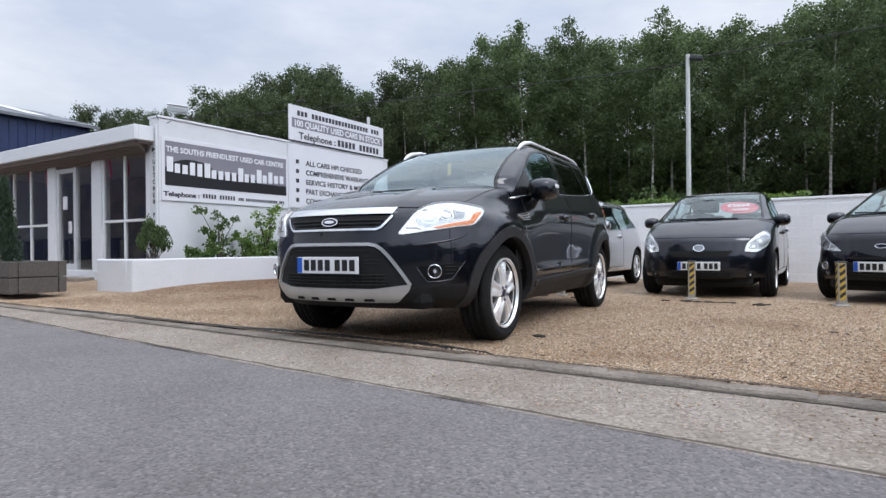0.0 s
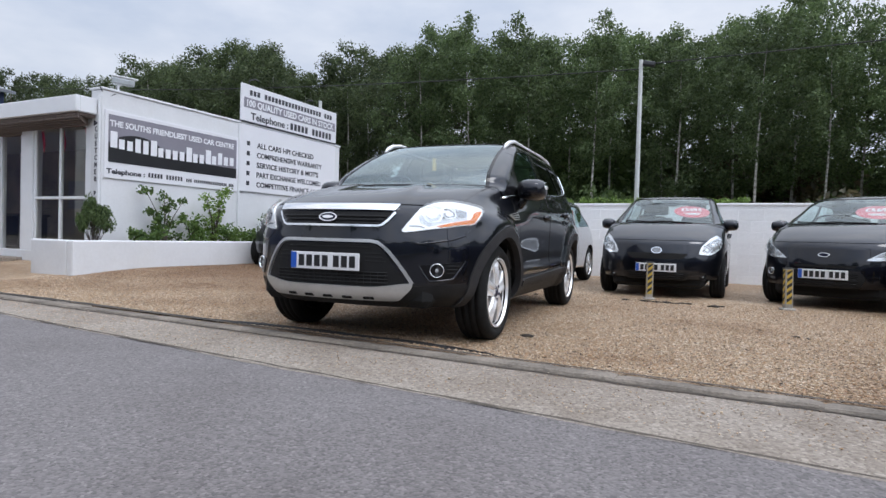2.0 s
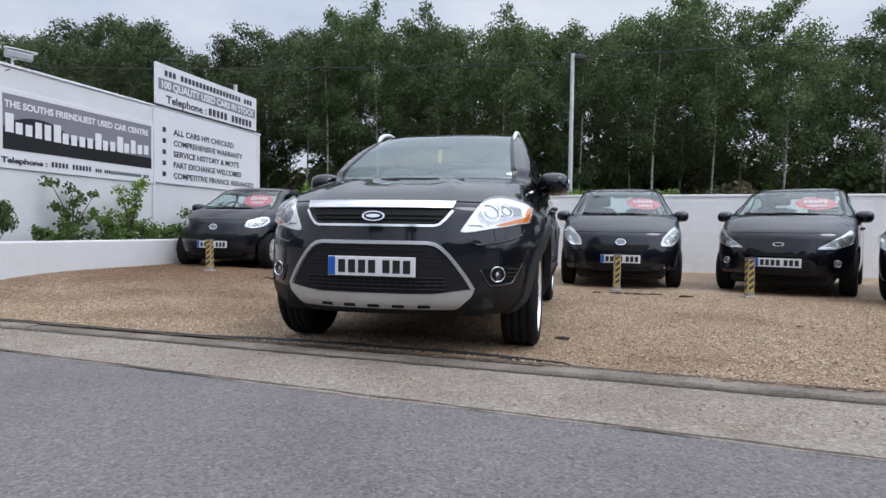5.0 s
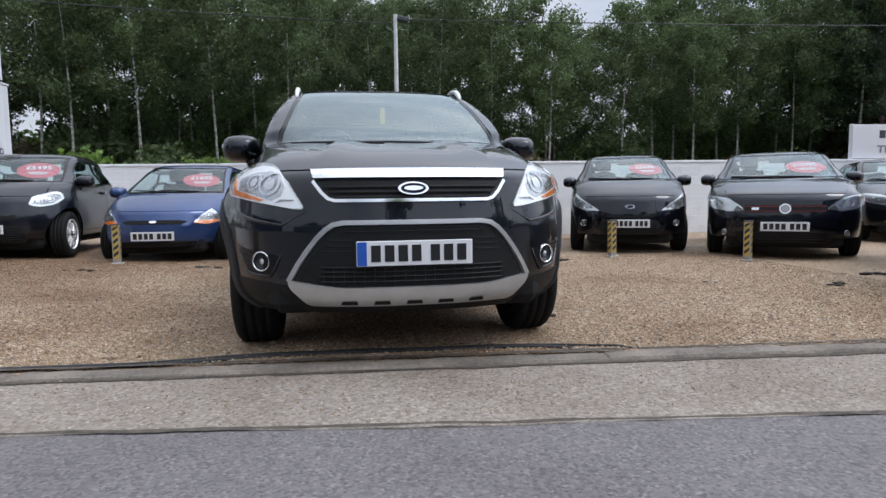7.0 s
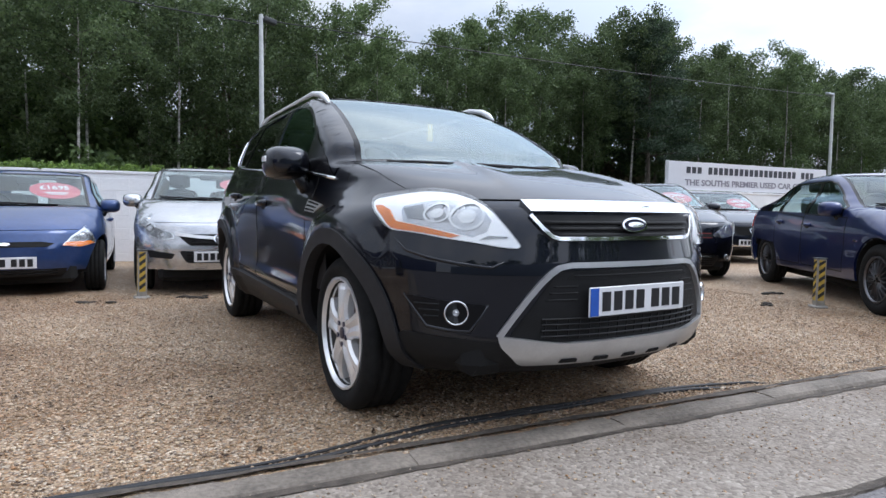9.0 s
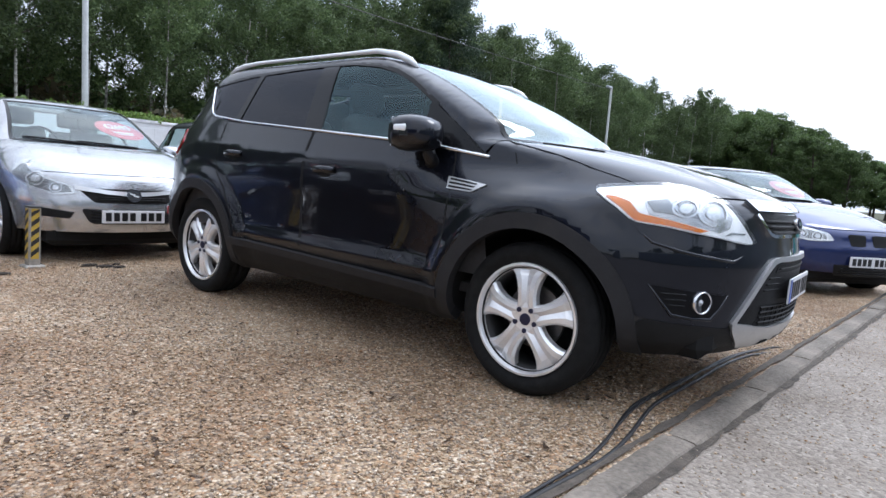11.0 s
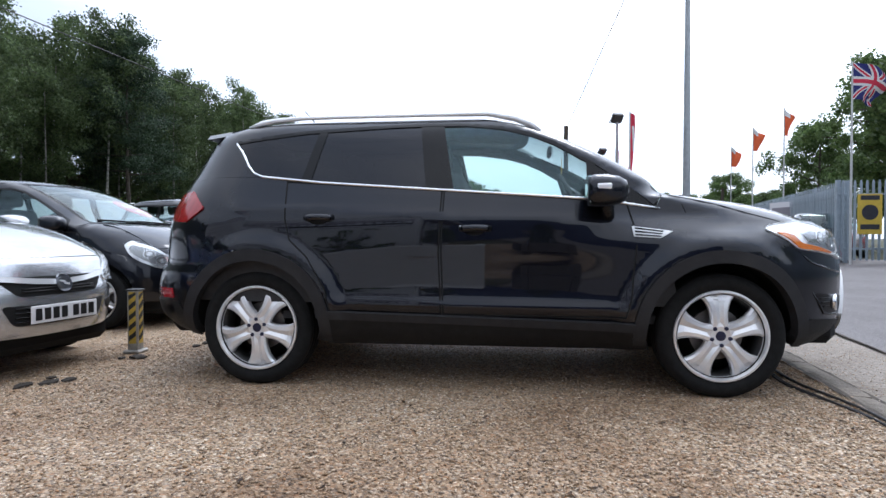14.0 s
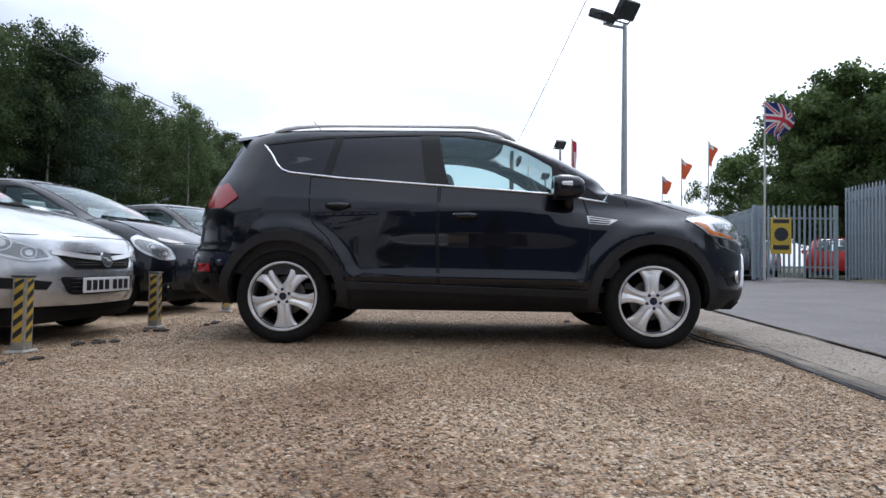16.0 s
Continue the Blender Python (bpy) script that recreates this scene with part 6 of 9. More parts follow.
for row in range(7):
    for i in range(41):
        ob = new("block", block_me[(i * 5 + row * 3) % 3])
        ob.parent = wall_north
        ob.matrix_basis = pose(1.2 + i * 0.4415 + (0.22 if row % 2 else 0), 0.0065 - wob.uniform(0, 0.002), 0.05 + row * 0.2125, 0, 0, 0)
rest = bmesh.new()
for row in range(7):
    for i in range(33):
        box_bm((0.438, 0.02, 0.208), (19.3 + i * 0.4415 + (0.22 if row % 2 else 0), 0.0055, 0.05 + row * 0.2125), 0, bm=rest)
tagged(part("far_blocks", rest, M_WHITE_WALL, wall_north), "white painted blocks", kind="stuff")


# ---- hazard bollards ----
def bollard():
    b = thing("bollard", Matrix.Identity(4), "steel parking bollard with worn yellow and black hazard stripes", "bollard", "bollards of the parking bays")
    part("post", box_bm((0.085, 0.085, 0.50), (0, 0, 0.23), 0.008, segments=2), M_BOLLARD, b)
    part("cap", box_bm((0.10, 0.10, 0.012), (0, 0, 0.486), 0.003), M_DARK_STEEL, b)
    part("foot", box_bm((0.15, 0.13, 0.03), (0, 0, 0.005), 0.01), M_BOLLARD, b)
    for k in range(4):
        m = Matrix.Rotation(math.pi / 2 * k, 4, 'Z') @ Matrix.Translation((0, -0.0432, 0))
        tape = part("tape", box_bm((0.056, 0.002, 0.40), (0, 0, 0.27), 0, m), M_YELLOW, b, "yellow tape")
        bars = bmesh.new()
        for i in range(5):
            z = 0.085 + i * 0.08
            lo, hi = [(-0.028, z), (0.028, z + 0.045), (0.028, z + 0.085), (-0.028, z + 0.04)], None
            q = [(x, min(max(zz, 0.07), 0.47)) for x, zz in lo]
            prism(q, 0.0015, m @ Matrix.Translation((0, -0.0022, 0)), bars)
        part("stripe", bars, M_BLACK_STRIPE, tape)
    return b


first = bollard()
spots = [(-3.02, 4.33, 6), (-1.48, 4.18, 3), (0.0, 4.085, 4), (1.69, 4.11, 8), (3.25, 3.84, 14), (4.57, 2.92, 38), (4.335, 0.68, 52), (-4.28, 3.95, 2)]
for i, (x, y, r) in enumerate(spots):
    m = pose(x, y, float(ground_z(x, y)), 0, wob.uniform(-1.2, 1.2), r)
    if i == 0:
        first.matrix_basis = m
    else:
        copy_thing(first, m)

# cables lying along the kerb
for k, (dv, seed) in enumerate(((0.0, 1), (0.016, 5), (0.03, 9))):
    pts = []
    for i in range(70):
        u = -4.4 + i * 0.085
        bulge = 0.17 * float(smooth01(-1.35, -0.45, u)) * (1 - float(smooth01(0.6, 1.5, u)))
        v = -0.69 + dv + bulge * (0.72, 1.0, 0.9)[k] + 0.012 * math.sin(u * 2.3 + seed) + 0.02 * noise.noise((u * 1.5, seed, 0))
        x, y = site_xy(u, v)
        pts.append((x, y, 0.006 + 0.036 * float(smooth01(0.15, 0.75, -v)) + 0.004 * noise.noise((u * 3, seed, 2)) - 0.04 * float(smooth01(0.7 + 0.2 * k, 1.4, u))))
    tagged(part("cable", tube(pts, (0.009, 0.0065, 0.006)[k], 8), M_CABLE, smooth=True), "black rubber cable lying on the gravel by the kerb", "cable", "cables on the ground")


# ---- the sales office with its signs ----
OFF = Matrix.Translation((-6.83, 2.62, 0)) @ Matrix.Rotation(radians(-3.4), 4, 'Z')
office = thing("sales_office", OFF, "low white flat-roofed sales office with large signs", "building")


def obox(name, x0, x1, y0, y1, z0, z1, mat, label="", bevel=0.006, parent=None):
    return part(name, box_bm((x1 - x0, y1 - y0, z1 - z0), ((x0 + x1) / 2, (y0 + y1) / 2, (z0 + z1) / 2), bevel), mat, parent or office, label)


obox("sign_wall", -0.28, 0, 0.08, 6.62, 0.0, 3.02, M_WHITE_RENDER, "white rendered end wall", 0.012)
obox("wall_cap", -0.31, 0.02, 0.07, 6.63, 3.021, 3.06, M_WHITE_PVC)
obox("back_wall", -9.5, -0.281, 6.3, 6.55, 0, 3.0, M_WHITE_RENDER)
obox("far_wall", -9.5, -9.25, 0.2, 6.29, 0, 3.0, M_WHITE_RENDER)
obox("roof", -9.5, -0.285, -0.02, 6.56, 2.68, 2.81, M_WHITE_RENDER)
obox("fascia", -9.6, -0.10, -0.29, -0.22, 2.60, 2.86, M_WHITE_PVC, "white fascia board", 0.01)
obox("fascia_end", -0.16, -0.10, -0.219, 0.075, 2.60, 2.86, M_WHITE_PVC, "", 0.01)
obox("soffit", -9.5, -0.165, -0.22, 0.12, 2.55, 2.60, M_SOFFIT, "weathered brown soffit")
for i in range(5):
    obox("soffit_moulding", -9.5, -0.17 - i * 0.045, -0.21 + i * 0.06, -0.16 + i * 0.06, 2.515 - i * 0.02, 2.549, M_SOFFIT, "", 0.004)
obox("plinth", -9.3, -0.281, 0.10, 0.30, 0.0, 0.30, M_WHITE_RENDER, "", 0.01)
obox("floor_slab", -9.24, -0.29, 0.31, 6.28, 0.0, 0.26, M_CONCRETE_STRIP)
obox("step", -4.2, -2.2, -0.25, 0.095, 0.0, 0.17, M_CONCRETE_STRIP, "", 0.012)
# posts and glazing of the front
for x0, x1 in ((-0.47, -0.281), (-2.32, -1.98), (-4.12, -3.78), (-6.9, -6.6), (-9.24, -9.0)):
    obox("front_post", x0, x1, 0.12, 0.30, 0.301, 2.545, M_WHITE_PVC, "white post", 0.01)


def shop_window(x0, x1, z0, z1, bars):
    fr = obox("window_frame", x0, x1, 0.15, 0.21, z0, z0 + 0.06, M_WHITE_PVC, "white window frame", 0.006)
    for a, b, c, d in ((x0, x1, z1 - 0.06, z1), (x0, x0 + 0.05, z0 + 0.061, z1 - 0.061), (x1 - 0.05, x1, z0 + 0.061, z1 - 0.061)):
        obox("frame_bar", a, b, 0.15, 0.21, c, d, M_WHITE_PVC, "", 0.006, fr)
    for t in bars:
        xm = x0 + (x1 - x0) * t
        obox("mullion", xm - 0.025, xm + 0.025, 0.15, 0.21, z0 + 0.061, z1 - 0.061, M_WHITE_PVC, "", 0.006, fr)
    zm = z0 + (z1 - z0) * 0.42
    obox("transom", x0 + 0.051, x1 - 0.051, 0.147, 0.2, zm - 0.025, zm + 0.025, M_WHITE_PVC, "", 0.006, fr)
    g = obox("pane", x0 + 0.05, x1 - 0.05, 0.175, 0.181, z0 + 0.06, z1 - 0.06, M_OFFICE_GLASS, "", 0, fr)
    g.visible_shadow = False


shop_window(-1.979, -0.471, 0.301, 2.54, (0.5,))
shop_window(-6.599, -4.121, 0.301, 2.54, (0.33, 0.66))
shop_window(-8.99, -6.91, 0.301, 2.54, (0.5,))
obox("door_head", -3.779, -2.321, 0.13, 0.28, 2.40, 2.545, M_SOFFIT)
dleaf = obox("door", -3.72, -2.38, 0.19, 0.195, 0.32, 2.38, M_OFFICE_GLASS, "glazed double door", 0)
dleaf.visible_shadow = False
for a, b, c, d in ((-3.779, -3.70, 0.301, 2.399), (-2.40, -2.321, 0.301, 2.399), (-3.10, -3.00, 0.301, 2.399)):
    obox("door_frame", a, b, 0.15, 0.24, c, d, M_ALU, "", 0.006, dleaf)
obox("door_rail", -3.699, -3.101, 0.16, 0.22, 2.30, 2.395, M_ALU, "", 0.006, dleaf)
obox("door_rail", -3.699, -3.101, 0.16, 0.22, 0.301, 0.42, M_ALU, "", 0.006, dleaf)
obox("notice", -3.58, -3.40, 0.178, 0.183, 1.55, 1.82, M_SIGN_WHITE, "white notice on the glass", 0, dleaf)
obox("notice", -3.36, -3.22, 0.178, 0.183, 1.05, 1.30, M_SIGN_WHITE, "white notice on the glass", 0, dleaf)
obox("partition", -9.2, -0.3, 3.2, 3.3, 0.27, 2.77, M_DARK_ROOM)
for x in (-1.4, -5.4, -7.9):
    d = obox("desk", x - 0.6, x + 0.6, 1.4, 2.1, 0.95, 1.0, M_OLD_WOOD, "wooden desk behind the glass", 0.006)
    for sx in (-0.55, 0.55):
        obox("desk_side", x + sx - 0.03, x + sx + 0.03, 1.45, 2.05, 0.27, 0.949, M_OLD_WOOD, "", 0.004, d)
obox("poster", -1.75, -1.2, 3.18, 3.195, 1.3, 1.9, M_SIGN_GREY, "framed poster", 0.003)
obox("poster", -5.9, -5.0, 3.18, 3.195, 1.2, 1.9, M_SIGN_GREY, "framed poster", 0.003)
for x in (-1.85, -1.25, -0.6, -4.4, -5.2, -6.0):
    rb = prism([(x - 0.10, 2.44), (x - 0.02, 2.46), (x + 0.03, 2.2), (x - 0.01, 2.05), (x - 0.05, 2.22)], 0.004, Matrix.Translation((0, 0.25, 0)))
    part("ribbon", rb, M_FLAG_RED, office, "red bunting ribbon")

# signs on the end wall; local y runs along the wall
LET = Matrix.Rotation(radians(90), 4, 'Z')


def wall_text(name, text, y, z, size, width, mat, parent, out, bold=0.004):
    return lettering(name, text, size, Matrix.Translation((out, y, z)) @ LET, mat, parent, width=width, bold=bold)


def bars(name, spans, z, h, mat, parent, x):
    for a, b in spans:
        part(name, box_bm((0.004, b - a, h), (x, (a + b) / 2, z + h / 2), 0.001), mat, parent)


sign_b = obox("name_sign", 0.001, 0.026, 0.12, 3.05, 1.57, 2.70, M_SIGN_WHITE, "white, grey and black company sign board", 0.003)
obox("grey_panel", 0.0262, 0.029, 0.18, 3.0, 1.84, 2.63, M_SIGN_GREY, "", 0, sign_b)
def hill(t):
    a, b = max(0.0, 1 - ((t - 0.19) / 0.22) ** 2), max(0.0, 1 - ((t - 0.56) / 0.17) ** 2)
    return 2.04 + 0.30 * a ** 0.7 + 0.14 * b ** 0.7


wave = [(0.18, 1.842)] + [(0.18 + 2.82 * t, hill(t)) for t in np.linspace(0, 1, 48)] + [(3.0, 1.842)]
part("black_hill", prism(wave, 0.003, Matrix.Translation((0.0322, 0, 0)) @ LET), M_SIGN_BLACK, sign_b, "black hill shape")
wall_text("slogan", "THE SOUTHS FRIENDLIEST USED CAR CENTRE", 0.2, 2.44, 0.14, 2.72, M_SIGN_PALE, sign_b, 0.032)
for i in range(18):
    tall = i in (0, 5, 10, 13)
    drop = 0.05 * math.sin(math.pi * i / 17)
    bars("name_bar", [(0.21 + i * 0.153, 0.21 + i * 0.153 + (0.125 if tall else 0.105))], 2.085 - drop, 0.27 if tall else 0.235 if i in (3, 4, 15) else 0.165, M_SIGN_PALE, sign_b, 0.036)
wall_text("contact", "Telephone :", 0.15, 1.65, 0.115, 0.72, M_SIGN_DARK, sign_b, 0.029)
bars("number_bar", [(0.94 + i * 0.062, 0.98 + i * 0.062) for i in range(12) if i != 5], 1.655, 0.08, M_SIGN_DARK, sign_b, 0.028)
bars("web_bar", [(1.75 + i * 0.046, 1.782 + i * 0.046) for i in range(26) if i not in (3, 22)], 1.655, 0.06, M_SIGN_DARK, sign_b, 0.028)

sign_c = obox("service_sign", 0.001, 0.036, 3.10, 6.38, 1.60, 3.01, M_SIGN_WHITE, "white sign board listing the services", 0.003)
for i, (words, wd) in enumerate((("ALL CARS HPI CHECKED", 1.92), ("COMPREHENSIVE WARRANTY", 2.25), ("SERVICE HISTORY & MOT'S", 2.12), ("PART EXCHANGE WELCOMED", 2.22), ("COMPETITIVE FINANCE ARRANGED", 2.7))):
    z = 2.56 - i * 0.212
    wall_text("service", words, 3.58, z, 0.16, wd, M_SIGN_DARK, sign_c, 0.039, 0.003)
    bars("bullet", [(3.28, 3.37)], z + 0.02, 0.09, M_SIGN_DARK, sign_c, 0.038)
obox("gutter_pipe", 0.001, 0.05, 3.055, 3.095, 0.5, 3.0, M_WHITE_PVC, "white downpipe", 0.012)

sign_a = obox("stock_sign", 0.001, 0.05, 3.10, 6.38, 3.08, 3.86, M_SIGN_WHITE, "white sign board above the wall line", 0.003)
for y in (3.5, 4.7, 5.9):
    obox("sign_leg", -0.06, -0.002, y - 0.03, y + 0.03, 3.065, 3.8, M_STEEL, "", 0.004, sign_a)
bars("web_bar", [(3.32 + i * 0.111, 3.4 + i * 0.111) for i in range(26) if i not in (3, 22)], 3.645, 0.11, M_SIGN_DARK, sign_a, 0.052)
obox("grey_band", 0.0502, 0.053, 3.16, 6.32, 3.37, 3.58, M_SIGN_GREY, "", 0, sign_a)
wall_text("stock", "100 QUALITY USED CARS IN STOCK", 3.24, 3.41, 0.19, 3.02, M_SIGN_PALE, sign_a, 0.056, 0.006)
wall_text("contact", "Telephone :", 3.36, 3.14, 0.21, 1.18, M_SIGN_DARK, sign_a, 0.053, 0.004)
bars("number_bar", [(4.62 + i * 0.132, 4.71 + i * 0.132) for i in range(12) if i != 5], 3.14, 0.15, M_SIGN_DARK, sign_a, 0.052)
part("sign_edge", box_bm((0.056, 3.29, 0.02), (0.027, 4.74, 3.075), 0), M_SIGN_DARK, sign_a)
part("sign_lamp", tube([(0.05, 3.3, 3.88), (0.06, 3.3, 3.95), (0.2, 3.32, 3.96), (0.28, 3.33, 3.92)], 0.016, 6), M_DARK_STEEL, sign_a)
part("sign_lamp", tube([(0.05, 5.2, 3.88), (0.06, 5.2, 3.93), (0.16, 5.22, 3.94), (0.2, 5.23, 3.91)], 0.016, 6), M_DARK_STEEL, sign_a)

# upright lettering on the narrow end of the wall
for i, ch in enumerate("CUSTOMER PARKING"):
    if ch != " ":
        lettering("parking_sign", ch, 0.115, Matrix.Translation((-0.17, 0.076, 2.33 - i * 0.118)), M_SIGN_DARK, office, bold=0.002)
part("arrow", prism([(-0.2, 2.52), (-0.09, 2.47), (-0.2, 2.42)], 0.003, Matrix.Translation((0, 0.076, 0))), M_SIGN_DARK, office)
obox("cable_duct", -0.07, -0.02, 0.05, 0.079, 0.6, 2.9, M_WHITE_PVC, "", 0.006)
# security camera on the parapet
cctv = thing("security_camera", OFF @ pose(-0.06, 0.40, 3.06), "white security camera on a bracket", "camera")
part("bracket", tube([(0, 0, 0), (0, 0, 0.09), (0.05, 0.02, 0.11)], 0.02, 8), M_WHITE_PVC, cctv)
part("housing", box_bm((0.34, 0.12, 0.11), (0, 0, 0), 0.02, Matrix.Translation((0.06, 0.05, 0.16)) @ Matrix.Rotation(radians(6), 4, 'Y') @ Matrix.Rotation(radians(60), 4, 'Z'), segments=2), M_STEEL, cctv)
part("hood", box_bm((0.40, 0.15, 0.02), (0.02, 0, 0.075), 0.006, Matrix.Translation((0.06, 0.05, 0.16)) @ Matrix.Rotation(radians(6), 4, 'Y') @ Matrix.Rotation(radians(60), 4, 'Z')), M_WHITE_PVC, cctv)
part("wire", tube([(0.03, 0.0, -0.02), (0.06, -0.1, -0.08), (0.05, -0.2, -0.14), (0.05, -0.3, -0.10), (0.05, -0.36, 0.0)], 0.008, 6), M_DARK_STEEL, cctv)

# white planter wall
planter = thing("planter_wall", OFF, "low white rendered planter wall with shrubs", "planter")
for a in ((0.86, 1.02, -1.0, 5.4), (0.0, 0.858, -1.0, -0.85), (0.0, 0.858, 5.25, 5.4)):
    part("wall", box_bm((a[1] - a[0], a[3] - a[2], 0.60), ((a[0] + a[1]) / 2, (a[2] + a[3]) / 2, 0.25), 0.025, segments=2), M_WHITE_RENDER, planter)
part("soil", box_bm((0.85, 6.09, 0.3), (0.432, 2.2, 0.33), 0.02), M_SOIL, planter)
# weathered wooden trough by the door
trough = thing("wooden_trough", pose(-7.75, 0.75, 0.07, 0, 0, -4), "weathered grey timber planting trough on the forecourt", "planter")
for z in (0.12, 0.355):
    for y in (-0.32, 0.32):
        part("sleeper", box_bm((2.1, 0.11, 0.225), (0, y, z), 0.012, segments=2), M_OLD_WOOD, trough)
    for x in (-0.995, 0.995):
        part("sleeper", box_bm((0.11, 0.52, 0.225), (x, 0, z), 0.012, segments=2), M_OLD_WOOD, trough)
part("soil", box_bm((1.88, 0.525, 0.36), (0, 0, 0.2), 0.01), M_SOIL, trough)

# navy shed far behind
shed = thing("metal_shed", pose(-34.4, 17.6, 0, 0, 0, 88), "navy blue metal-clad shed with grey sheet roof, behind the office", "building")
part("wall", box_bm((30, 14, 8.5), (-15, 7, 4.25), 0.02), M_NAVY_CLAD, shed)
for i in range(50):
    part("cladding_rib", box_bm((0.1, 0.06, 8.3), (-0.3 - i * 0.45, -0.02, 4.2), 0), M_NAVY_CLAD, shed)
roof = prism([(-0.4, 8.42), (7, 10.3), (14.4, 8.42), (14.4, 8.25), (7, 10.1), (-0.4, 8.25)], 30.8)
roof.transform(Matrix.Translation((0.4, 0, 0)) @ Matrix.Rotation(radians(90), 4, 'Z'))
part("roof", roof, M_SHEET_ROOF, shed)
for i in range(8):
    part("roof_light", box_bm((1.2, 5.0, 0.05), (0, 0, 0), 0.01, pose(-2.5 - i * 3.6, 3.4, 9.42, 14.3, 0, 0)), M_SIGN_WHITE, shed)


# ---- the other cars on the forecourt ----
def hatch_shell(L, W, H, oh, lip, cowl, ws_top, belt, tail_drop=0.25, nose_round=0.75, n=2.4, boot=None, lr=0.6):
    """Shell tables for a small car: front overhang oh, bonnet lip height, cowl (y, z), screen top (y, z)."""
    yr, h = L - oh, W / 2
    cy, cz = cowl
    wy, wz = ws_top
    d0, d1 = cz - lip, cy + oh - 0.08
    nose = [(0.14, -oh + 0.14), (0.24, -oh + 0.04), (0.36, -oh), (0.5, -oh), (lip - 0.12, -oh + 0.03), (lip - 0.04, -oh + 0.05), (lip, -oh + 0.08)]
    for t, s in ((0.25, 0.40), (0.5, 0.68), (0.75, 0.88)):
        nose.append((lip + d0 * s, -oh + 0.08 + d1 * t))
    nose += [(cz, cy), (cz + (wz - cz) * 0.5, cy + (wy - cy) * 0.46), (wz - 0.03, wy - 0.09), (wz, wy), (H - 0.03, wy + 0.17), (H - 0.012, wy + 0.4), (H, wy + 0.75)]
    nose = sorted(nose)
    if boot:
        by, bz = boot
        tail = [(0.14, yr - 0.2), (0.26, yr - 0.03), (0.45, yr), (0.7, yr - 0.03), (bz - 0.08, yr - 0.06), (bz, yr - 0.12), (bz + 0.025, by + 0.06), (bz + 0.06, by - 0.02), (wz - 0.04, by - 0.62), (wz, by - 0.78), (H - 0.03, by - 0.95), (H - 0.012, by - 1.15), (H, wy + 0.78)]
    else:
        tail = [(0.14, yr - 0.18), (0.26, yr - 0.03), (0.42, yr), (0.6, yr - 0.01), (belt, yr - 0.1), (wz - 0.04, yr - tail_drop - 0.06), (wz, yr - tail_drop - 0.14), (H - 0.03, yr - tail_drop - 0.35), (H - 0.012, yr - tail_drop - 0.7), (H, wy + 0.8)]
    half = [(0.14, h * 0.9), (0.28, h * 0.975), (0.5, h), (0.72, h * 0.998), (belt - 0.1, h * 0.975), (belt, h * 0.945), (belt + 0.12, h * 0.885), (wz - 0.22, h * 0.81), (wz - 0.06, h * 0.75), (wz, h * 0.71), (H - 0.03, h * 0.63), (H - 0.012, h * 0.5), (H, h * 0.22)]
    low = min(v for _, v in tail)
    plan = [(0.1, nose_round), (lip, nose_round), (cz, nose_round * 0.62), (cz + 0.14, 0.40), (H, 0.36)]
    return Shell(nose, tail, half, plan, lr, n, 3.0, split=-oh + 0.42, rear_split=min(yr - 0.2, [t for z, t in tail if abs(z - wz) < 1e-6][0] - 0.06) if not boot else boot[0] - 0.85)


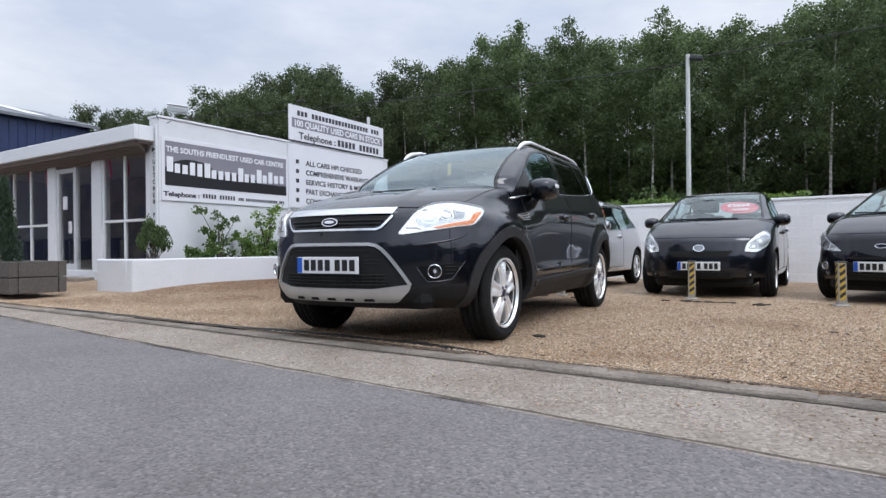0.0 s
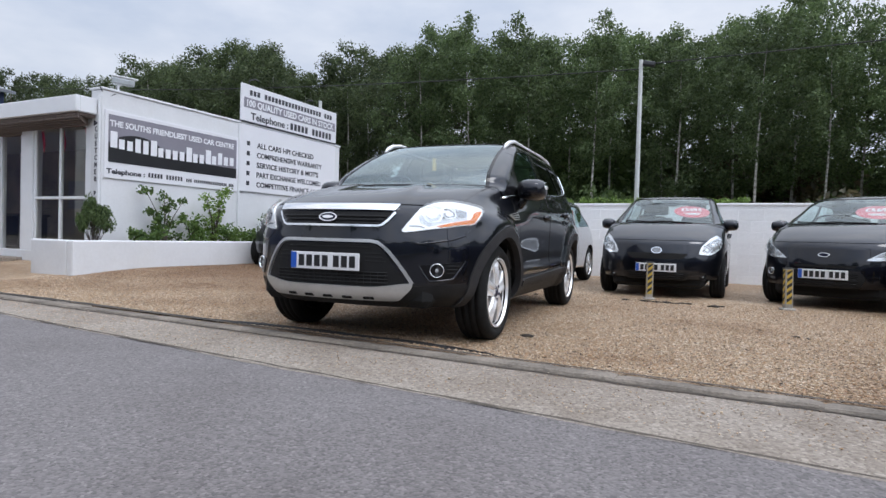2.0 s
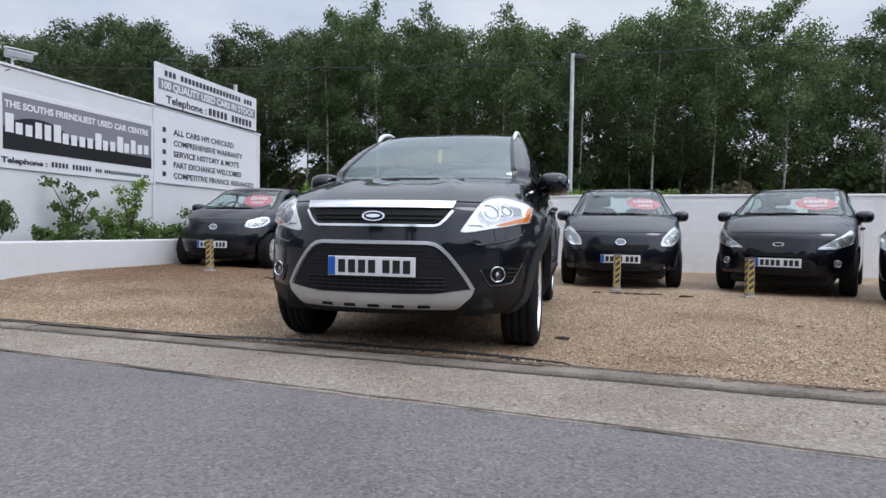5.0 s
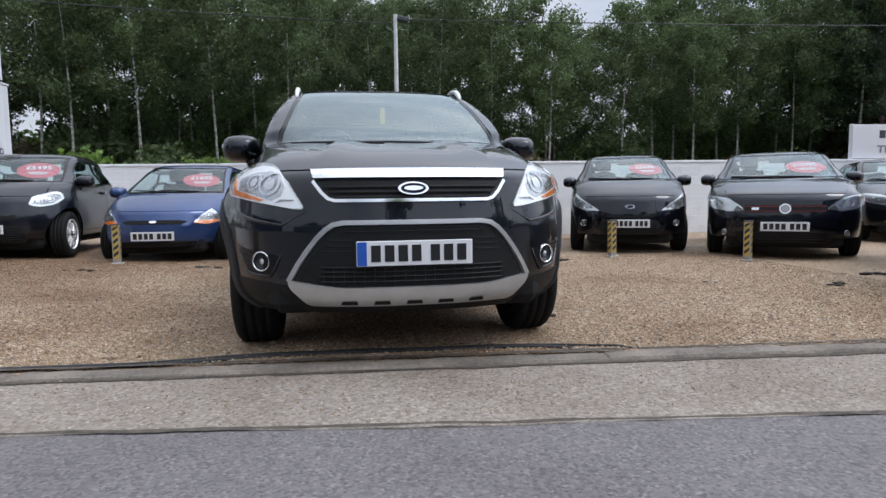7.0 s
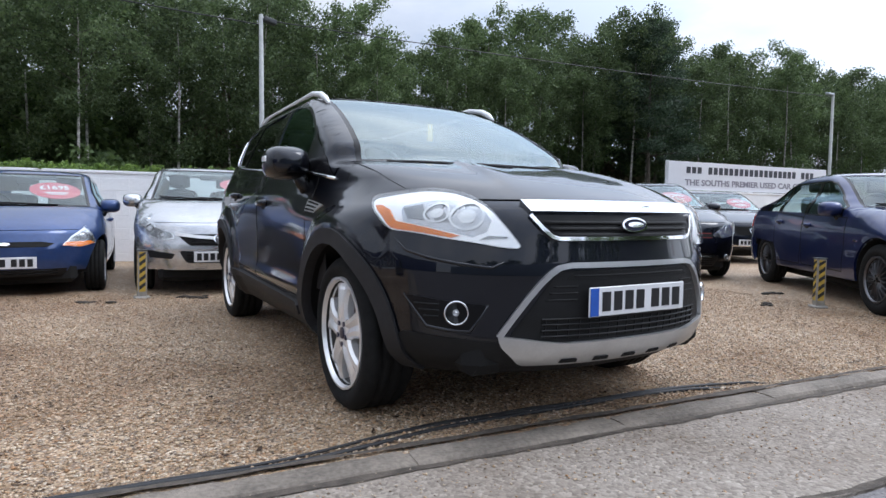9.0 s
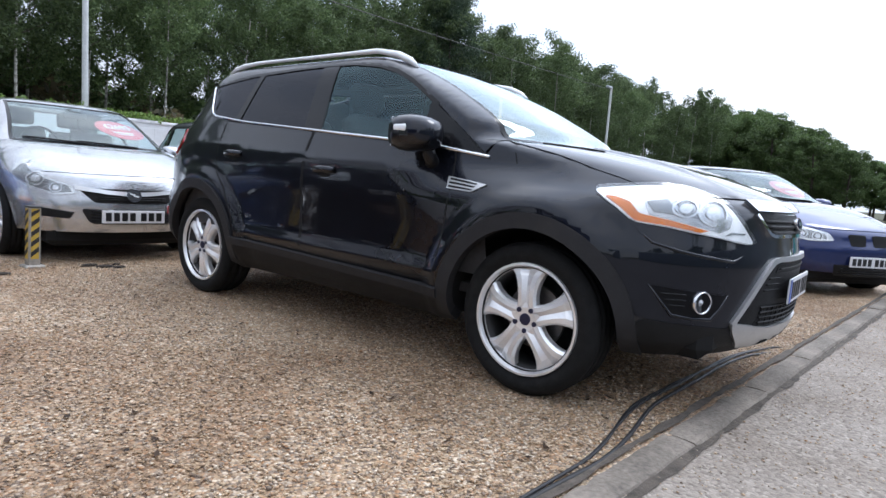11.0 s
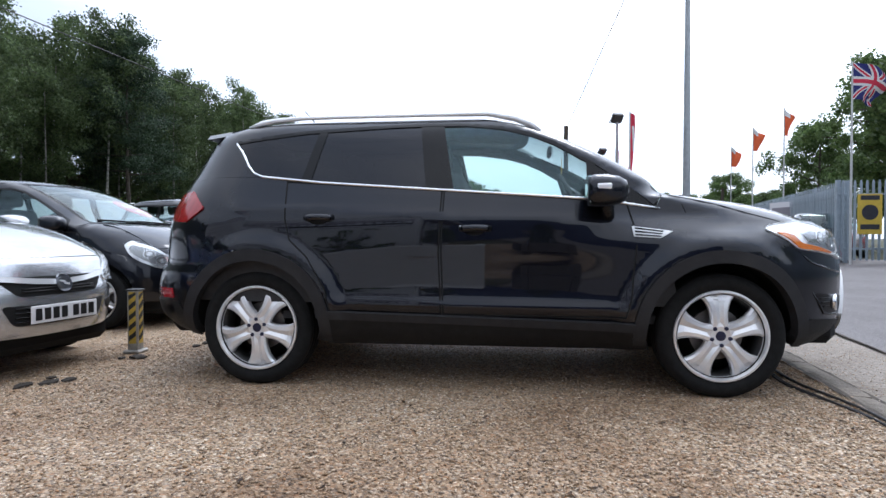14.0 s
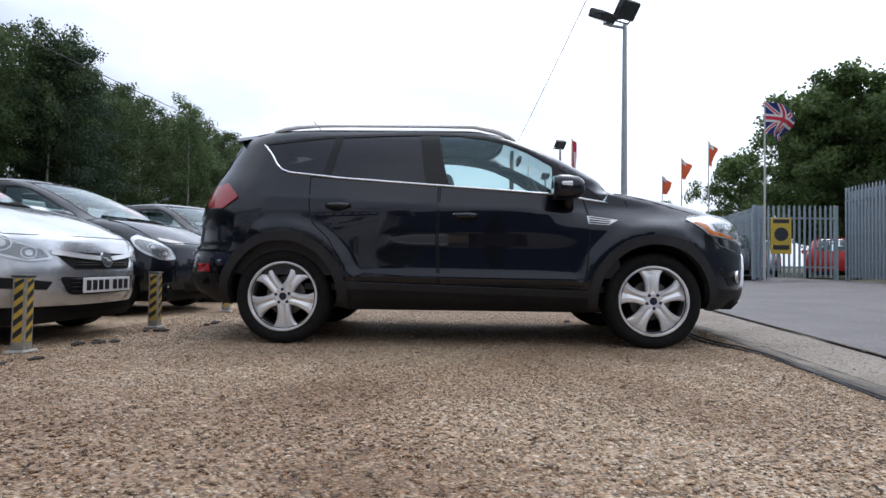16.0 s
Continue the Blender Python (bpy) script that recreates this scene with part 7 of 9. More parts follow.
def hatch_spec(sh, paint, W, H, L, oh, wb, R, lip, cowl, wz, belt, posts, yend, **more):
    """Side openings worked out from the shell: belt (front z, rear z), posts between the windows, rear end of the glass."""
    h = W / 2
    cy, cz = cowl
    ws0, ws1 = h * 0.80, float(sh.w(wz)) * 0.93
    ya = cy + 0.30

    def bz(y):
        return belt[0] + (belt[1] - belt[0]) * (y - ya) / (yend - ya)

    ztop = wz - 0.055

    def lead(z):
        return float(sh.front(ws0 + (ws1 - ws0) * (z - cz) / (wz - cz), z)) + 0.10

    zl = [bz(ya) + (ztop - bz(ya)) * t for t in (0.25, 0.5, 0.75, 0.93)]
    front = [(max(ya + 0.02, lead(z)), z) for z in zl]
    tip = max(ya, lead(max(cz, bz(ya))) - 0.1)
    top_front = (front[-1][0] + 0.16, ztop)
    slope = more.pop("slope", 0.16)
    dlo = [(yend, bz(yend)), (yend - slope * 0.35, bz(yend) + (ztop - bz(yend)) * 0.55), (yend - slope, ztop - 0.02), (yend - slope - 0.25, ztop + 0.004), top_front] + front[::-1] + [(tip, bz(tip) + 0.004)]
    marks = [tip + 0.06] + list(posts) + [yend - 0.02]
    wins, blacks = [], []

    def top_at(y):
        pts = sorted(dlo, key=lambda p: p[0])
        up = [p for p in pts if p[1] > bz(p[0]) + 0.05] + [(tip, bz(tip))]
        up.sort()
        return float(np.interp(y, [p[0] for p in up], [p[1] for p in up]))

    whole = [(y, z - 0.004) for y, z in dlo[1:-1]]
    ycuts = [tip] + list(posts) + [yend]
    for i in range(len(ycuts) - 1):
        a, b = ycuts[i] + 0.03, ycuts[i + 1] - 0.03
        topline = [(y, top_at(y) - 0.012) for y in np.linspace(a, b, 9)]
        poly = [(a, bz(a) + 0.004)] + [(float(y), max(float(z), bz(y) + 0.012)) for y, z in topline] + [(b, bz(b) + 0.004)]
        wins.append((poly, more.get("rear_tint", M_SIDE_GLASS) if i else M_SIDE_GLASS))
    for p in posts:
        blacks.append([(p - 0.045, bz(p)), (p - 0.035, top_at(p) - 0.002), (p + 0.045, top_at(p) - 0.002), (p + 0.04, bz(p))])
    ring = [(y, z) for y, z in dlo]
    blacks.append(stroke([(y, z - 0.006) for y, z in dlo[:-1]], 0.018))
    blacks.append([(tip, bz(tip)), (front[0][0], front[0][1]), (front[0][0] + 0.05, front[0][1] - 0.005), (tip + 0.14, bz(tip))])
    beltline = [(sh.rear_split + 0.06, bz(yend) + 0.0), (yend, bz(yend))] + [(float(y), bz(y)) for y in np.linspace(yend - 0.15, tip + 0.05, 8)] + [(tip, bz(tip) - 0.004)]
    d0 = cy + 0.17
    doors = []
    cuts = [d0] + more.pop("door_cuts")
    for a, b in zip(cuts, cuts[1:]):
        doors.append([(a + 0.02, min(bz(max(a, tip)), belt[0]) - 0.01), (a, 0.62), (a + 0.05, 0.34), (b - 0.02, 0.34), (b, 0.62), (b + 0.01, bz(b) - 0.008)])
    spec = dict(shell=sh, paint=paint, H=H, R=R, arch=R + 0.062, axles=(0, wb), bottom=more.pop("bottom", 0.27), belt=beltline, dlo_top=dlo, zcut=wz, hood_half=h * 0.74, lip=lip, cowl_z=cz, cowl_y=cy,
                ws=(ws0, ws1), wide=W / 1.84, rear_seat=min(yend - 0.75, wb - 0.35), floor_z=0.3, rear_glass=(belt[1] + 0.05, wz - 0.06, h * 0.62), windows=wins, blacks=blacks, doors=doors,
                handles=[(b - 0.14, bz(b) - 0.13) for b in cuts[1:]], rim=R * 0.66, track=h * 0.985, mirror=(h * 0.93, cy + 0.42, bz(cy + 0.42) + 0.075), step=0.08)
    spec.update(more)
    return spec


# black city car with a rounded nose, beside the office
sh = hatch_shell(2.99, 1.68, 1.44, 0.55, 0.80, (0.02, 1.00), (0.72, 1.36), 0.96, 0.16, 0.7)
city = hatch_spec(sh, M_PAINT_BLACK2, 1.68, 1.44, 2.99, 0.55, 2.0, 0.30, 0.80, (0.02, 1.00), 1.36, (0.93, 1.03), [1.42], 2.12, door_cuts=[1.42], style="fan", plate=(0, 0.40), price=("£5495", 0.32, 1.19),
                lamps=[dict(outline=[("f", 0.485, 0.695), ("f", 0.52, 0.79), ("f", 0.68, 0.855), ("s", -0.09, 0.855), ("s", -0.10, 0.79), ("f", 0.71, 0.69), ("f", 0.59, 0.665)], rounds=[(0.575, 0.74, 0.042), (0.67, 0.77, 0.04)])],
                nose=[(rounded([(-0.40, 0.565), (0.40, 0.565), (0.34, 0.515), (-0.34, 0.515)], 0.02), M_GAP, 0.003, "grille"), (rounded([(-0.52, 0.44), (0.52, 0.44), (0.45, 0.22), (-0.45, 0.22)], 0.05), M_PLASTIC, 0.003, "lower_grille")], tails=[[(2.2, 0.72), (2.3, 0.95), (2.42, 0.95), (2.42, 0.7)]])
city_car, s = build_car("car", pose(-4.62, 5.03, 0.09, 0, 0, 3), "small black city car parked on gravel by the planter", city)
badge(city_car, s, 0, 0.685, 0.07, 0.045, M_BEZEL_GREY)

# mid blue small hatchback
sh = hatch_shell(3.62, 1.64, 1.38, 0.67, 0.68, (0.08, 0.93), (0.92, 1.31), 0.88, 0.3, 0.85, 2.2)
blue_hatch = hatch_spec(sh, M_PAINT_BLUE, 1.64, 1.38, 3.62, 0.67, 2.45, 0.28, 0.68, (0.08, 0.93), 1.31, (0.86, 0.93), [1.55], 2.55, slope=0.3, door_cuts=[1.55], style="steel", plate=(0, 0.37), band=False, price=("£1695", 0.30, 1.14), mirror_mat=M_PAINT_BLUE,
                 lamps=[dict(outline=[("f", 0.46, 0.525), ("f", 0.53, 0.625), ("f", 0.63, 0.70), ("s", -0.30, 0.715), ("s", -0.25, 0.625), ("f", 0.74, 0.54), ("f", 0.6, 0.505)], rounds=[(0.62, 0.615, 0.055)],
                             amber=[[("f", 0.46, 0.525), ("f", 0.49, 0.56), ("f", 0.68, 0.565), ("f", 0.72, 0.535), ("f", 0.6, 0.508)]])],
                 nose=[(rounded([(-0.40, 0.55), (-0.3, 0.57), (0.3, 0.57), (0.40, 0.55), (0.34, 0.52), (-0.34, 0.52)], 0.02), M_GAP, 0.003, "grille"), (rounded([(-0.5, 0.30), (0.5, 0.30), (0.46, 0.23), (-0.46, 0.23)], 0.02), M_PLASTIC, 0.003, "lower_grille")], tails=[[(2.75, 0.6), (2.75, 0.85), (2.9, 0.85), (2.9, 0.6)]])
blue_car, s = build_car("car", pose(-2.60, 5.13, 0.0, 0, 0, -3), "mid blue older three-door hatchback parked on gravel", blue_hatch)
badge(blue_car, s, 0, 0.547, 0.045, 0.017, M_CHROME, ring=False)

# silver three-door hatchback
sh = hatch_shell(4.0, 1.71, 1.49, 0.83, 0.76, (0.10, 1.02), (1.02, 1.42), 0.97, 0.28, 0.85)
silver_hatch = hatch_spec(sh, M_PAINT_SILVER, 1.71, 1.49, 4.0, 0.83, 2.51, 0.31, 0.76, (0.10, 1.02), 1.42, (0.93, 1.02), [1.62], 2.62, slope=0.32, door_cuts=[1.66], style="steel", plate=(0, 0.41), band=False, price=("£2695", 0.36, 1.24), mirror_mat=M_PAINT_SILVER,
                   lamps=[dict(outline=[("f", 0.42, 0.595), ("f", 0.46, 0.665), ("f", 0.60, 0.71), ("f", 0.70, 0.80), ("s", -0.36, 0.86), ("s", -0.30, 0.83), ("s", -0.34, 0.72), ("f", 0.70, 0.62), ("f", 0.56, 0.575)], rounds=[(0.55, 0.637, 0.042), (0.665, 0.70, 0.055)], bezel=M_BEZEL_GREY, darks=[[("f", 0.45, 0.608), ("f", 0.48, 0.66), ("f", 0.60, 0.70), ("f", 0.70, 0.785), ("s", -0.36, 0.845), ("s", -0.335, 0.73), ("f", 0.69, 0.64), ("f", 0.57, 0.59)]])],
                   nose=[(rounded([(-0.42, 0.645), (0.42, 0.645), (0.30, 0.525), (-0.30, 0.525)], 0.03), M_GAP, 0.002, "grille"), (stroke([(-0.43, 0.645), (-0.2, 0.615), (0, 0.60), (0.2, 0.615), (0.43, 0.645)], 0.034), M_BRIGHT, 0.014, "grille_bar"),
                         (rounded([(-0.40, 0.475), (-0.30, 0.47), (0.30, 0.47), (0.40, 0.475), (0.33, 0.345), (-0.33, 0.345)], 0.04), M_PLASTIC, 0.003, "lower_grille"),
                         ([(0.44, 0.44), (0.70, 0.475), (0.68, 0.40), (0.47, 0.385)], M_PLASTIC, 0.003, "side_grille"), ([(-0.44, 0.44), (-0.70, 0.475), (-0.68, 0.40), (-0.47, 0.385)], M_PLASTIC, 0.003, "side_grille")], tails=[[(2.9, 0.7), (2.9, 0.95), (3.0, 0.95), (3.0, 0.7)]])
silver_car, s = build_car("car", pose(-0.66, 4.92, 0, 0, 0, -5), "silver three-door hatchback with chrome grille bar, parked on gravel", silver_hatch)
badge(silver_car, s, 0, 0.592, 0.062, 0.056, M_PAINT_GREY, 0.024)
patch("bolt_shape", stroke([(-0.035, 0.605), (0.0, 0.597), (0.0, 0.587), (0.035, 0.579)], 0.012), s.front_map, M_BRIGHT, silver_car, tuple(s.mid), 0.030, 0.004, 0.03)
for gz in (0.555, 0.572):
    part("grille_slat", tube([(x, float(s.front(x, gz)) - 0.006, gz) for x in np.linspace(-0.28, 0.28, 13)], 0.006, 6), M_PLASTIC, silver_car, smooth=True)

# black five-door hatchback with a tall screen
sh = hatch_shell(3.75, 1.70, 1.53, 0.74, 0.78, (0.02, 1.04), (0.98, 1.46), 1.0, 0.22, 0.78)
tall_hatch = hatch_spec(sh, M_PAINT_BLACK2, 1.70, 1.53, 3.75, 0.74, 2.46, 0.30, 0.78, (0.02, 1.04), 1.46, (0.95, 1.06), [1.35, 2.3], 2.62, door_cuts=[1.35, 2.25], style="steel", plate=(0, 0.415), price=("£5694", 0.34, 1.26), fogs=[(0.58, 0.30, 0.045)], fog_ring=M_PLASTIC,
                   lamps=[dict(outline=[("f", 0.515, 0.60), ("f", 0.545, 0.71), ("f", 0.63, 0.80), ("s", -0.27, 0.86), ("s", -0.24, 0.82), ("f", 0.74, 0.66), ("f", 0.65, 0.59)], rounds=[(0.61, 0.665, 0.045), (0.68, 0.73, 0.04)])],
                   nose=[(rounded([(-0.40, 0.61), (0.40, 0.61), (0.33, 0.53), (-0.33, 0.53)], 0.03), M_GAP, 0.003, "grille"), (rounded([(-0.44, 0.36), (0.44, 0.36), (0.38, 0.25), (-0.38, 0.25)], 0.03), M_PLASTIC, 0.003, "lower_grille")], tails=[[(2.75, 0.7), (2.75, 1.0), (2.9, 1.0), (2.9, 0.7)]])
tall_car, s = build_car("car", pose(1.80, 5.08, 0, 0, 0, -4), "black five-door hatchback with red price board, parked on gravel", tall_hatch)
badge(tall_car, s, 0, 0.645, 0.07, 0.046, M_BEZEL_GREY, 0.016)

# black small hatchback with slanted lamps
sh = hatch_shell(3.62, 1.66, 1.50, 0.72, 0.80, (0.04, 1.05), (0.92, 1.43), 1.0, 0.22, 0.8)
small_hatch = hatch_spec(sh, M_PAINT_BLACK, 1.66, 1.50, 3.62, 0.72, 2.30, 0.295, 0.80, (0.04, 1.05), 1.43, (0.95, 1.06), [1.5], 2.4, door_cuts=[1.5], style="fan", plate=(0, 0.425), price=("£5695", 0.30, 1.25), fogs=[(0.62, 0.43, 0.045)],
                 lamps=[dict(outline=[("f", 0.40, 0.60), ("f", 0.55, 0.705), ("f", 0.66, 0.78), ("s", -0.24, 0.85), ("s", -0.22, 0.80), ("f", 0.74, 0.665), ("f", 0.6, 0.605)], rounds=[(0.60, 0.665, 0.045), (0.685, 0.72, 0.04)])],
                 nose=[(rounded([(-0.34, 0.535), (0.34, 0.535), (0.30, 0.505), (-0.30, 0.505)], 0.012), M_GAP, 0.003, "grille"), (rounded([(-0.42, 0.40), (-0.36, 0.47), (0.36, 0.47), (0.42, 0.40), (0.36, 0.27), (-0.36, 0.27)], 0.04), M_PLASTIC, 0.003, "lower_grille")], tails=[[(2.55, 0.7), (2.55, 1.0), (2.7, 1.0), (2.7, 0.7)]])
small_car, s = build_car("car", pose(3.93, 4.76, 0, 0, 0, -24), "black small three-door hatchback with slanted headlights, parked on gravel", small_hatch)
badge(small_car, s, 0, 0.655, 0.062, 0.025, M_BADGE_BLUE, 0.012)

# black sporting hatchback with a red grille line
sh = hatch_shell(4.21, 1.79, 1.47, 0.87, 0.80, (0.22, 1.03), (1.12, 1.40), 0.98, 0.3, 0.8, 2.6)
sport_hatch = hatch_spec(sh, M_PAINT_BLACK, 1.79, 1.47, 4.21, 0.87, 2.58, 0.32, 0.80, (0.22, 1.03), 1.40, (0.95, 1.02), [1.55, 2.5], 2.85, door_cuts=[1.55, 2.45], style="steel", alloy=M_ALLOY_DARK, plate=(0, 0.41), band=False, price=("£12995", 0.34, 1.22),
                  lamps=[dict(outline=[("f", 0.44, 0.615), ("f", 0.48, 0.66), ("f", 0.62, 0.76), ("s", -0.34, 0.80), ("s", -0.28, 0.76), ("f", 0.76, 0.62), ("f", 0.6, 0.59)], rounds=[(0.58, 0.66, 0.048), (0.69, 0.69, 0.045)], darks=[[("f", 0.45, 0.618), ("f", 0.52, 0.665), ("f", 0.56, 0.60)]])],
                  nose=[(rounded([(-0.44, 0.67), (0.44, 0.67), (0.44, 0.585), (-0.44, 0.585)], 0.015), M_PLASTIC, 0.003, "grille"), (stroke([(-0.43, 0.655), (0.43, 0.655)], 0.007), M_RED_LINE, 0.008, "red_line"), (stroke([(-0.43, 0.597), (0.43, 0.597)], 0.006), M_RED_LINE, 0.008, "red_line"),
                        (rounded([(-0.55, 0.35), (0.55, 0.35), (0.48, 0.20), (-0.48, 0.20)], 0.03), M_PLASTIC, 0.003, "lower_grille"), (stroke([(-0.36, 0.627), (-0.28, 0.627)], 0.03), M_CHROME, 0.008, "small_emblem")],
                  fogs=[(0.66, 0.33, 0.035)], fog_ring=M_CHROME, tails=[[(3.0, 0.7), (3.0, 0.9), (3.15, 0.9), (3.15, 0.7)]])
sport_car, s = build_car("car", pose(5.54, 3.58, 0, 0, 0, -36), "black sporting hatchback with thin red grille lines, parked on gravel", sport_hatch)
badge(sport_car, s, 0, 0.625, 0.062, 0.062, M_BEZEL_GREY, 0.016)

# navy saloon, seen along its flank
sh = hatch_shell(4.53, 1.82, 1.42, 0.80, 0.72, (0.42, 1.0), (1.22, 1.36), 0.95, 0.3, 0.85, 2.5, boot=(3.32, 1.03), lr=0.55)
saloon = hatch_spec(sh, M_PAINT_NAVY, 1.82, 1.42, 4.53, 0.80, 2.76, 0.325, 0.72, (0.42, 1.0), 1.36, (0.90, 0.98), [1.62, 2.42], 2.86, slope=0.34, door_cuts=[1.62, 2.45], style="multi", alloy=M_ALLOY_DARK, plate=(0, 0.40), band=False, price=("£8995", 0.34, 1.18), mirror_mat=M_PAINT_NAVY,
                 lamps=[dict(outline=[("f", 0.40, 0.60), ("f", 0.44, 0.675), ("f", 0.62, 0.72), ("s", -0.30, 0.735), ("s", -0.26, 0.70), ("f", 0.78, 0.615), ("f", 0.6, 0.585)], rounds=[(0.55, 0.64, 0.045), (0.67, 0.655, 0.045)])],
                 nose=[(rounded([(-0.25, 0.68), (-0.04, 0.68), (-0.05, 0.56), (-0.23, 0.56)], 0.03), M_GAP, 0.004, "kidney_grille"), (rounded([(0.04, 0.68), (0.25, 0.68), (0.23, 0.56), (0.05, 0.56)], 0.03), M_GAP, 0.004, "kidney_grille"), (rounded([(-0.4, 0.36), (0.4, 0.36), (0.36, 0.24), (-0.36, 0.24)], 0.03), M_PLASTIC, 0.003, "lower_grille")],
                 side_bits=[(rounded([(0.33, 0.655), (0.40, 0.66), (0.40, 0.68), (0.33, 0.675)], 0.008), M_CHROME, 0.005, "side_repeater")], tails=[[(3.3, 0.75), (3.3, 0.92), (3.5, 0.92), (3.5, 0.75)]])
saloon_car, s = build_car("car", pose(5.02, -0.38, 0, 0, 0, -39.5), "navy blue four-door saloon with dark multi-spoke wheels, parked on gravel", saloon)

# dark estate behind, and a pale car at the far end
sh = hatch_shell(4.6, 1.80, 1.46, 0.82, 0.76, (0.38, 1.02), (1.2, 1.39), 0.97, 0.25, 0.82, 2.5)
estate = hatch_spec(sh, M_PAINT_BLACK2, 1.80, 1.46, 4.6, 0.82, 2.76, 0.32, 0.76, (0.38, 1.02), 1.39, (0.93, 1.0), [1.62, 2.45], 3.3, door_cuts=[1.62, 2.45], style="steel", plate=(0, 0.40), band=False, price=("£9995", 0.34, 1.2),
                  lamps=[dict(outline=[("f", 0.40, 0.60), ("f", 0.46, 0.69), ("f", 0.62, 0.77), ("s", -0.30, 0.80), ("s", -0.26, 0.76), ("f", 0.76, 0.64), ("f", 0.6, 0.60)], rounds=[(0.55, 0.67, 0.045), (0.67, 0.70, 0.045)])],
                  nose=[(rounded([(-0.33, 0.70), (0.33, 0.70), (0.28, 0.54), (-0.28, 0.54)], 0.03), M_GAP, 0.003, "grille"), (stroke([(-0.6, 0.345), (-0.3, 0.335), (0.3, 0.335), (0.6, 0.345)], 0.015), M_CHROME, 0.008, "bumper_chrome")])
estate_car, s = build_car("car", pose(9.25, 4.9, 0, 0, 0, -35), "black estate car parked behind the other cars", estate)
badge(estate_car, s, 0, 0.62, 0.06, 0.06, M_PAINT_BLACK2, 0.02)


# ---- trees, bushes and plants ----
def leaf_cloud(name, centres, per, leaf, spread, mat, seed, parent=None, squash=0.8, droop=0.0):
    """Many small leaves round clump centres, joined in one mesh."""
    r = np.random.RandomState(seed)
    n = len(centres)
    c = np.repeat(np.asarray(centres, float), per, 0)
    d = r.normal(0, 1, (n * per, 3))
    d /= np.maximum(np.linalg.norm(d, axis=1, keepdims=True), 1e-6)
    sp = np.repeat(np.asarray(spread, float) * np.ones(n), per)[:, None]
    p = c + d * sp * r.uniform(0.25, 1.0, (n * per, 1)) * np.array([1, 1, squash])
    p[:, 2] -= droop * r.uniform(0, 1, n * per) ** 2
    a = r.normal(0, 1, (n * per, 3))
    a /= np.linalg.norm(a, axis=1, keepdims=True)
    b = np.cross(a, r.normal(0, 1, (n * per, 3)))
    b /= np.maximum(np.linalg.norm(b, axis=1, keepdims=True), 1e-6)
    s = leaf * r.uniform(0.6, 1.3, (n * per, 1))
    quad = np.stack([p - a * s * 0.55, p + b * s * 0.38, p + a * s * 0.55, p - b * s * 0.38], 1).reshape(-1, 3)
    k = n * per
    me = bpy.data.meshes.new(name)
    me.vertices.add(k * 4)
    me.vertices.foreach_set("co", quad.ravel())
    me.loops.add(k * 4)
    me.loops.foreach_set("vertex_index", np.arange(k * 4, dtype=np.int32))
    me.polygons.add(k)
    me.polygons.foreach_set("loop_start", np.arange(0, k * 4, 4, dtype=np.int32))
    me.update(calc_edges=True)
    me.materials.append(mat)
    ob = new(name, me)
    ob.parent = parent
    return ob


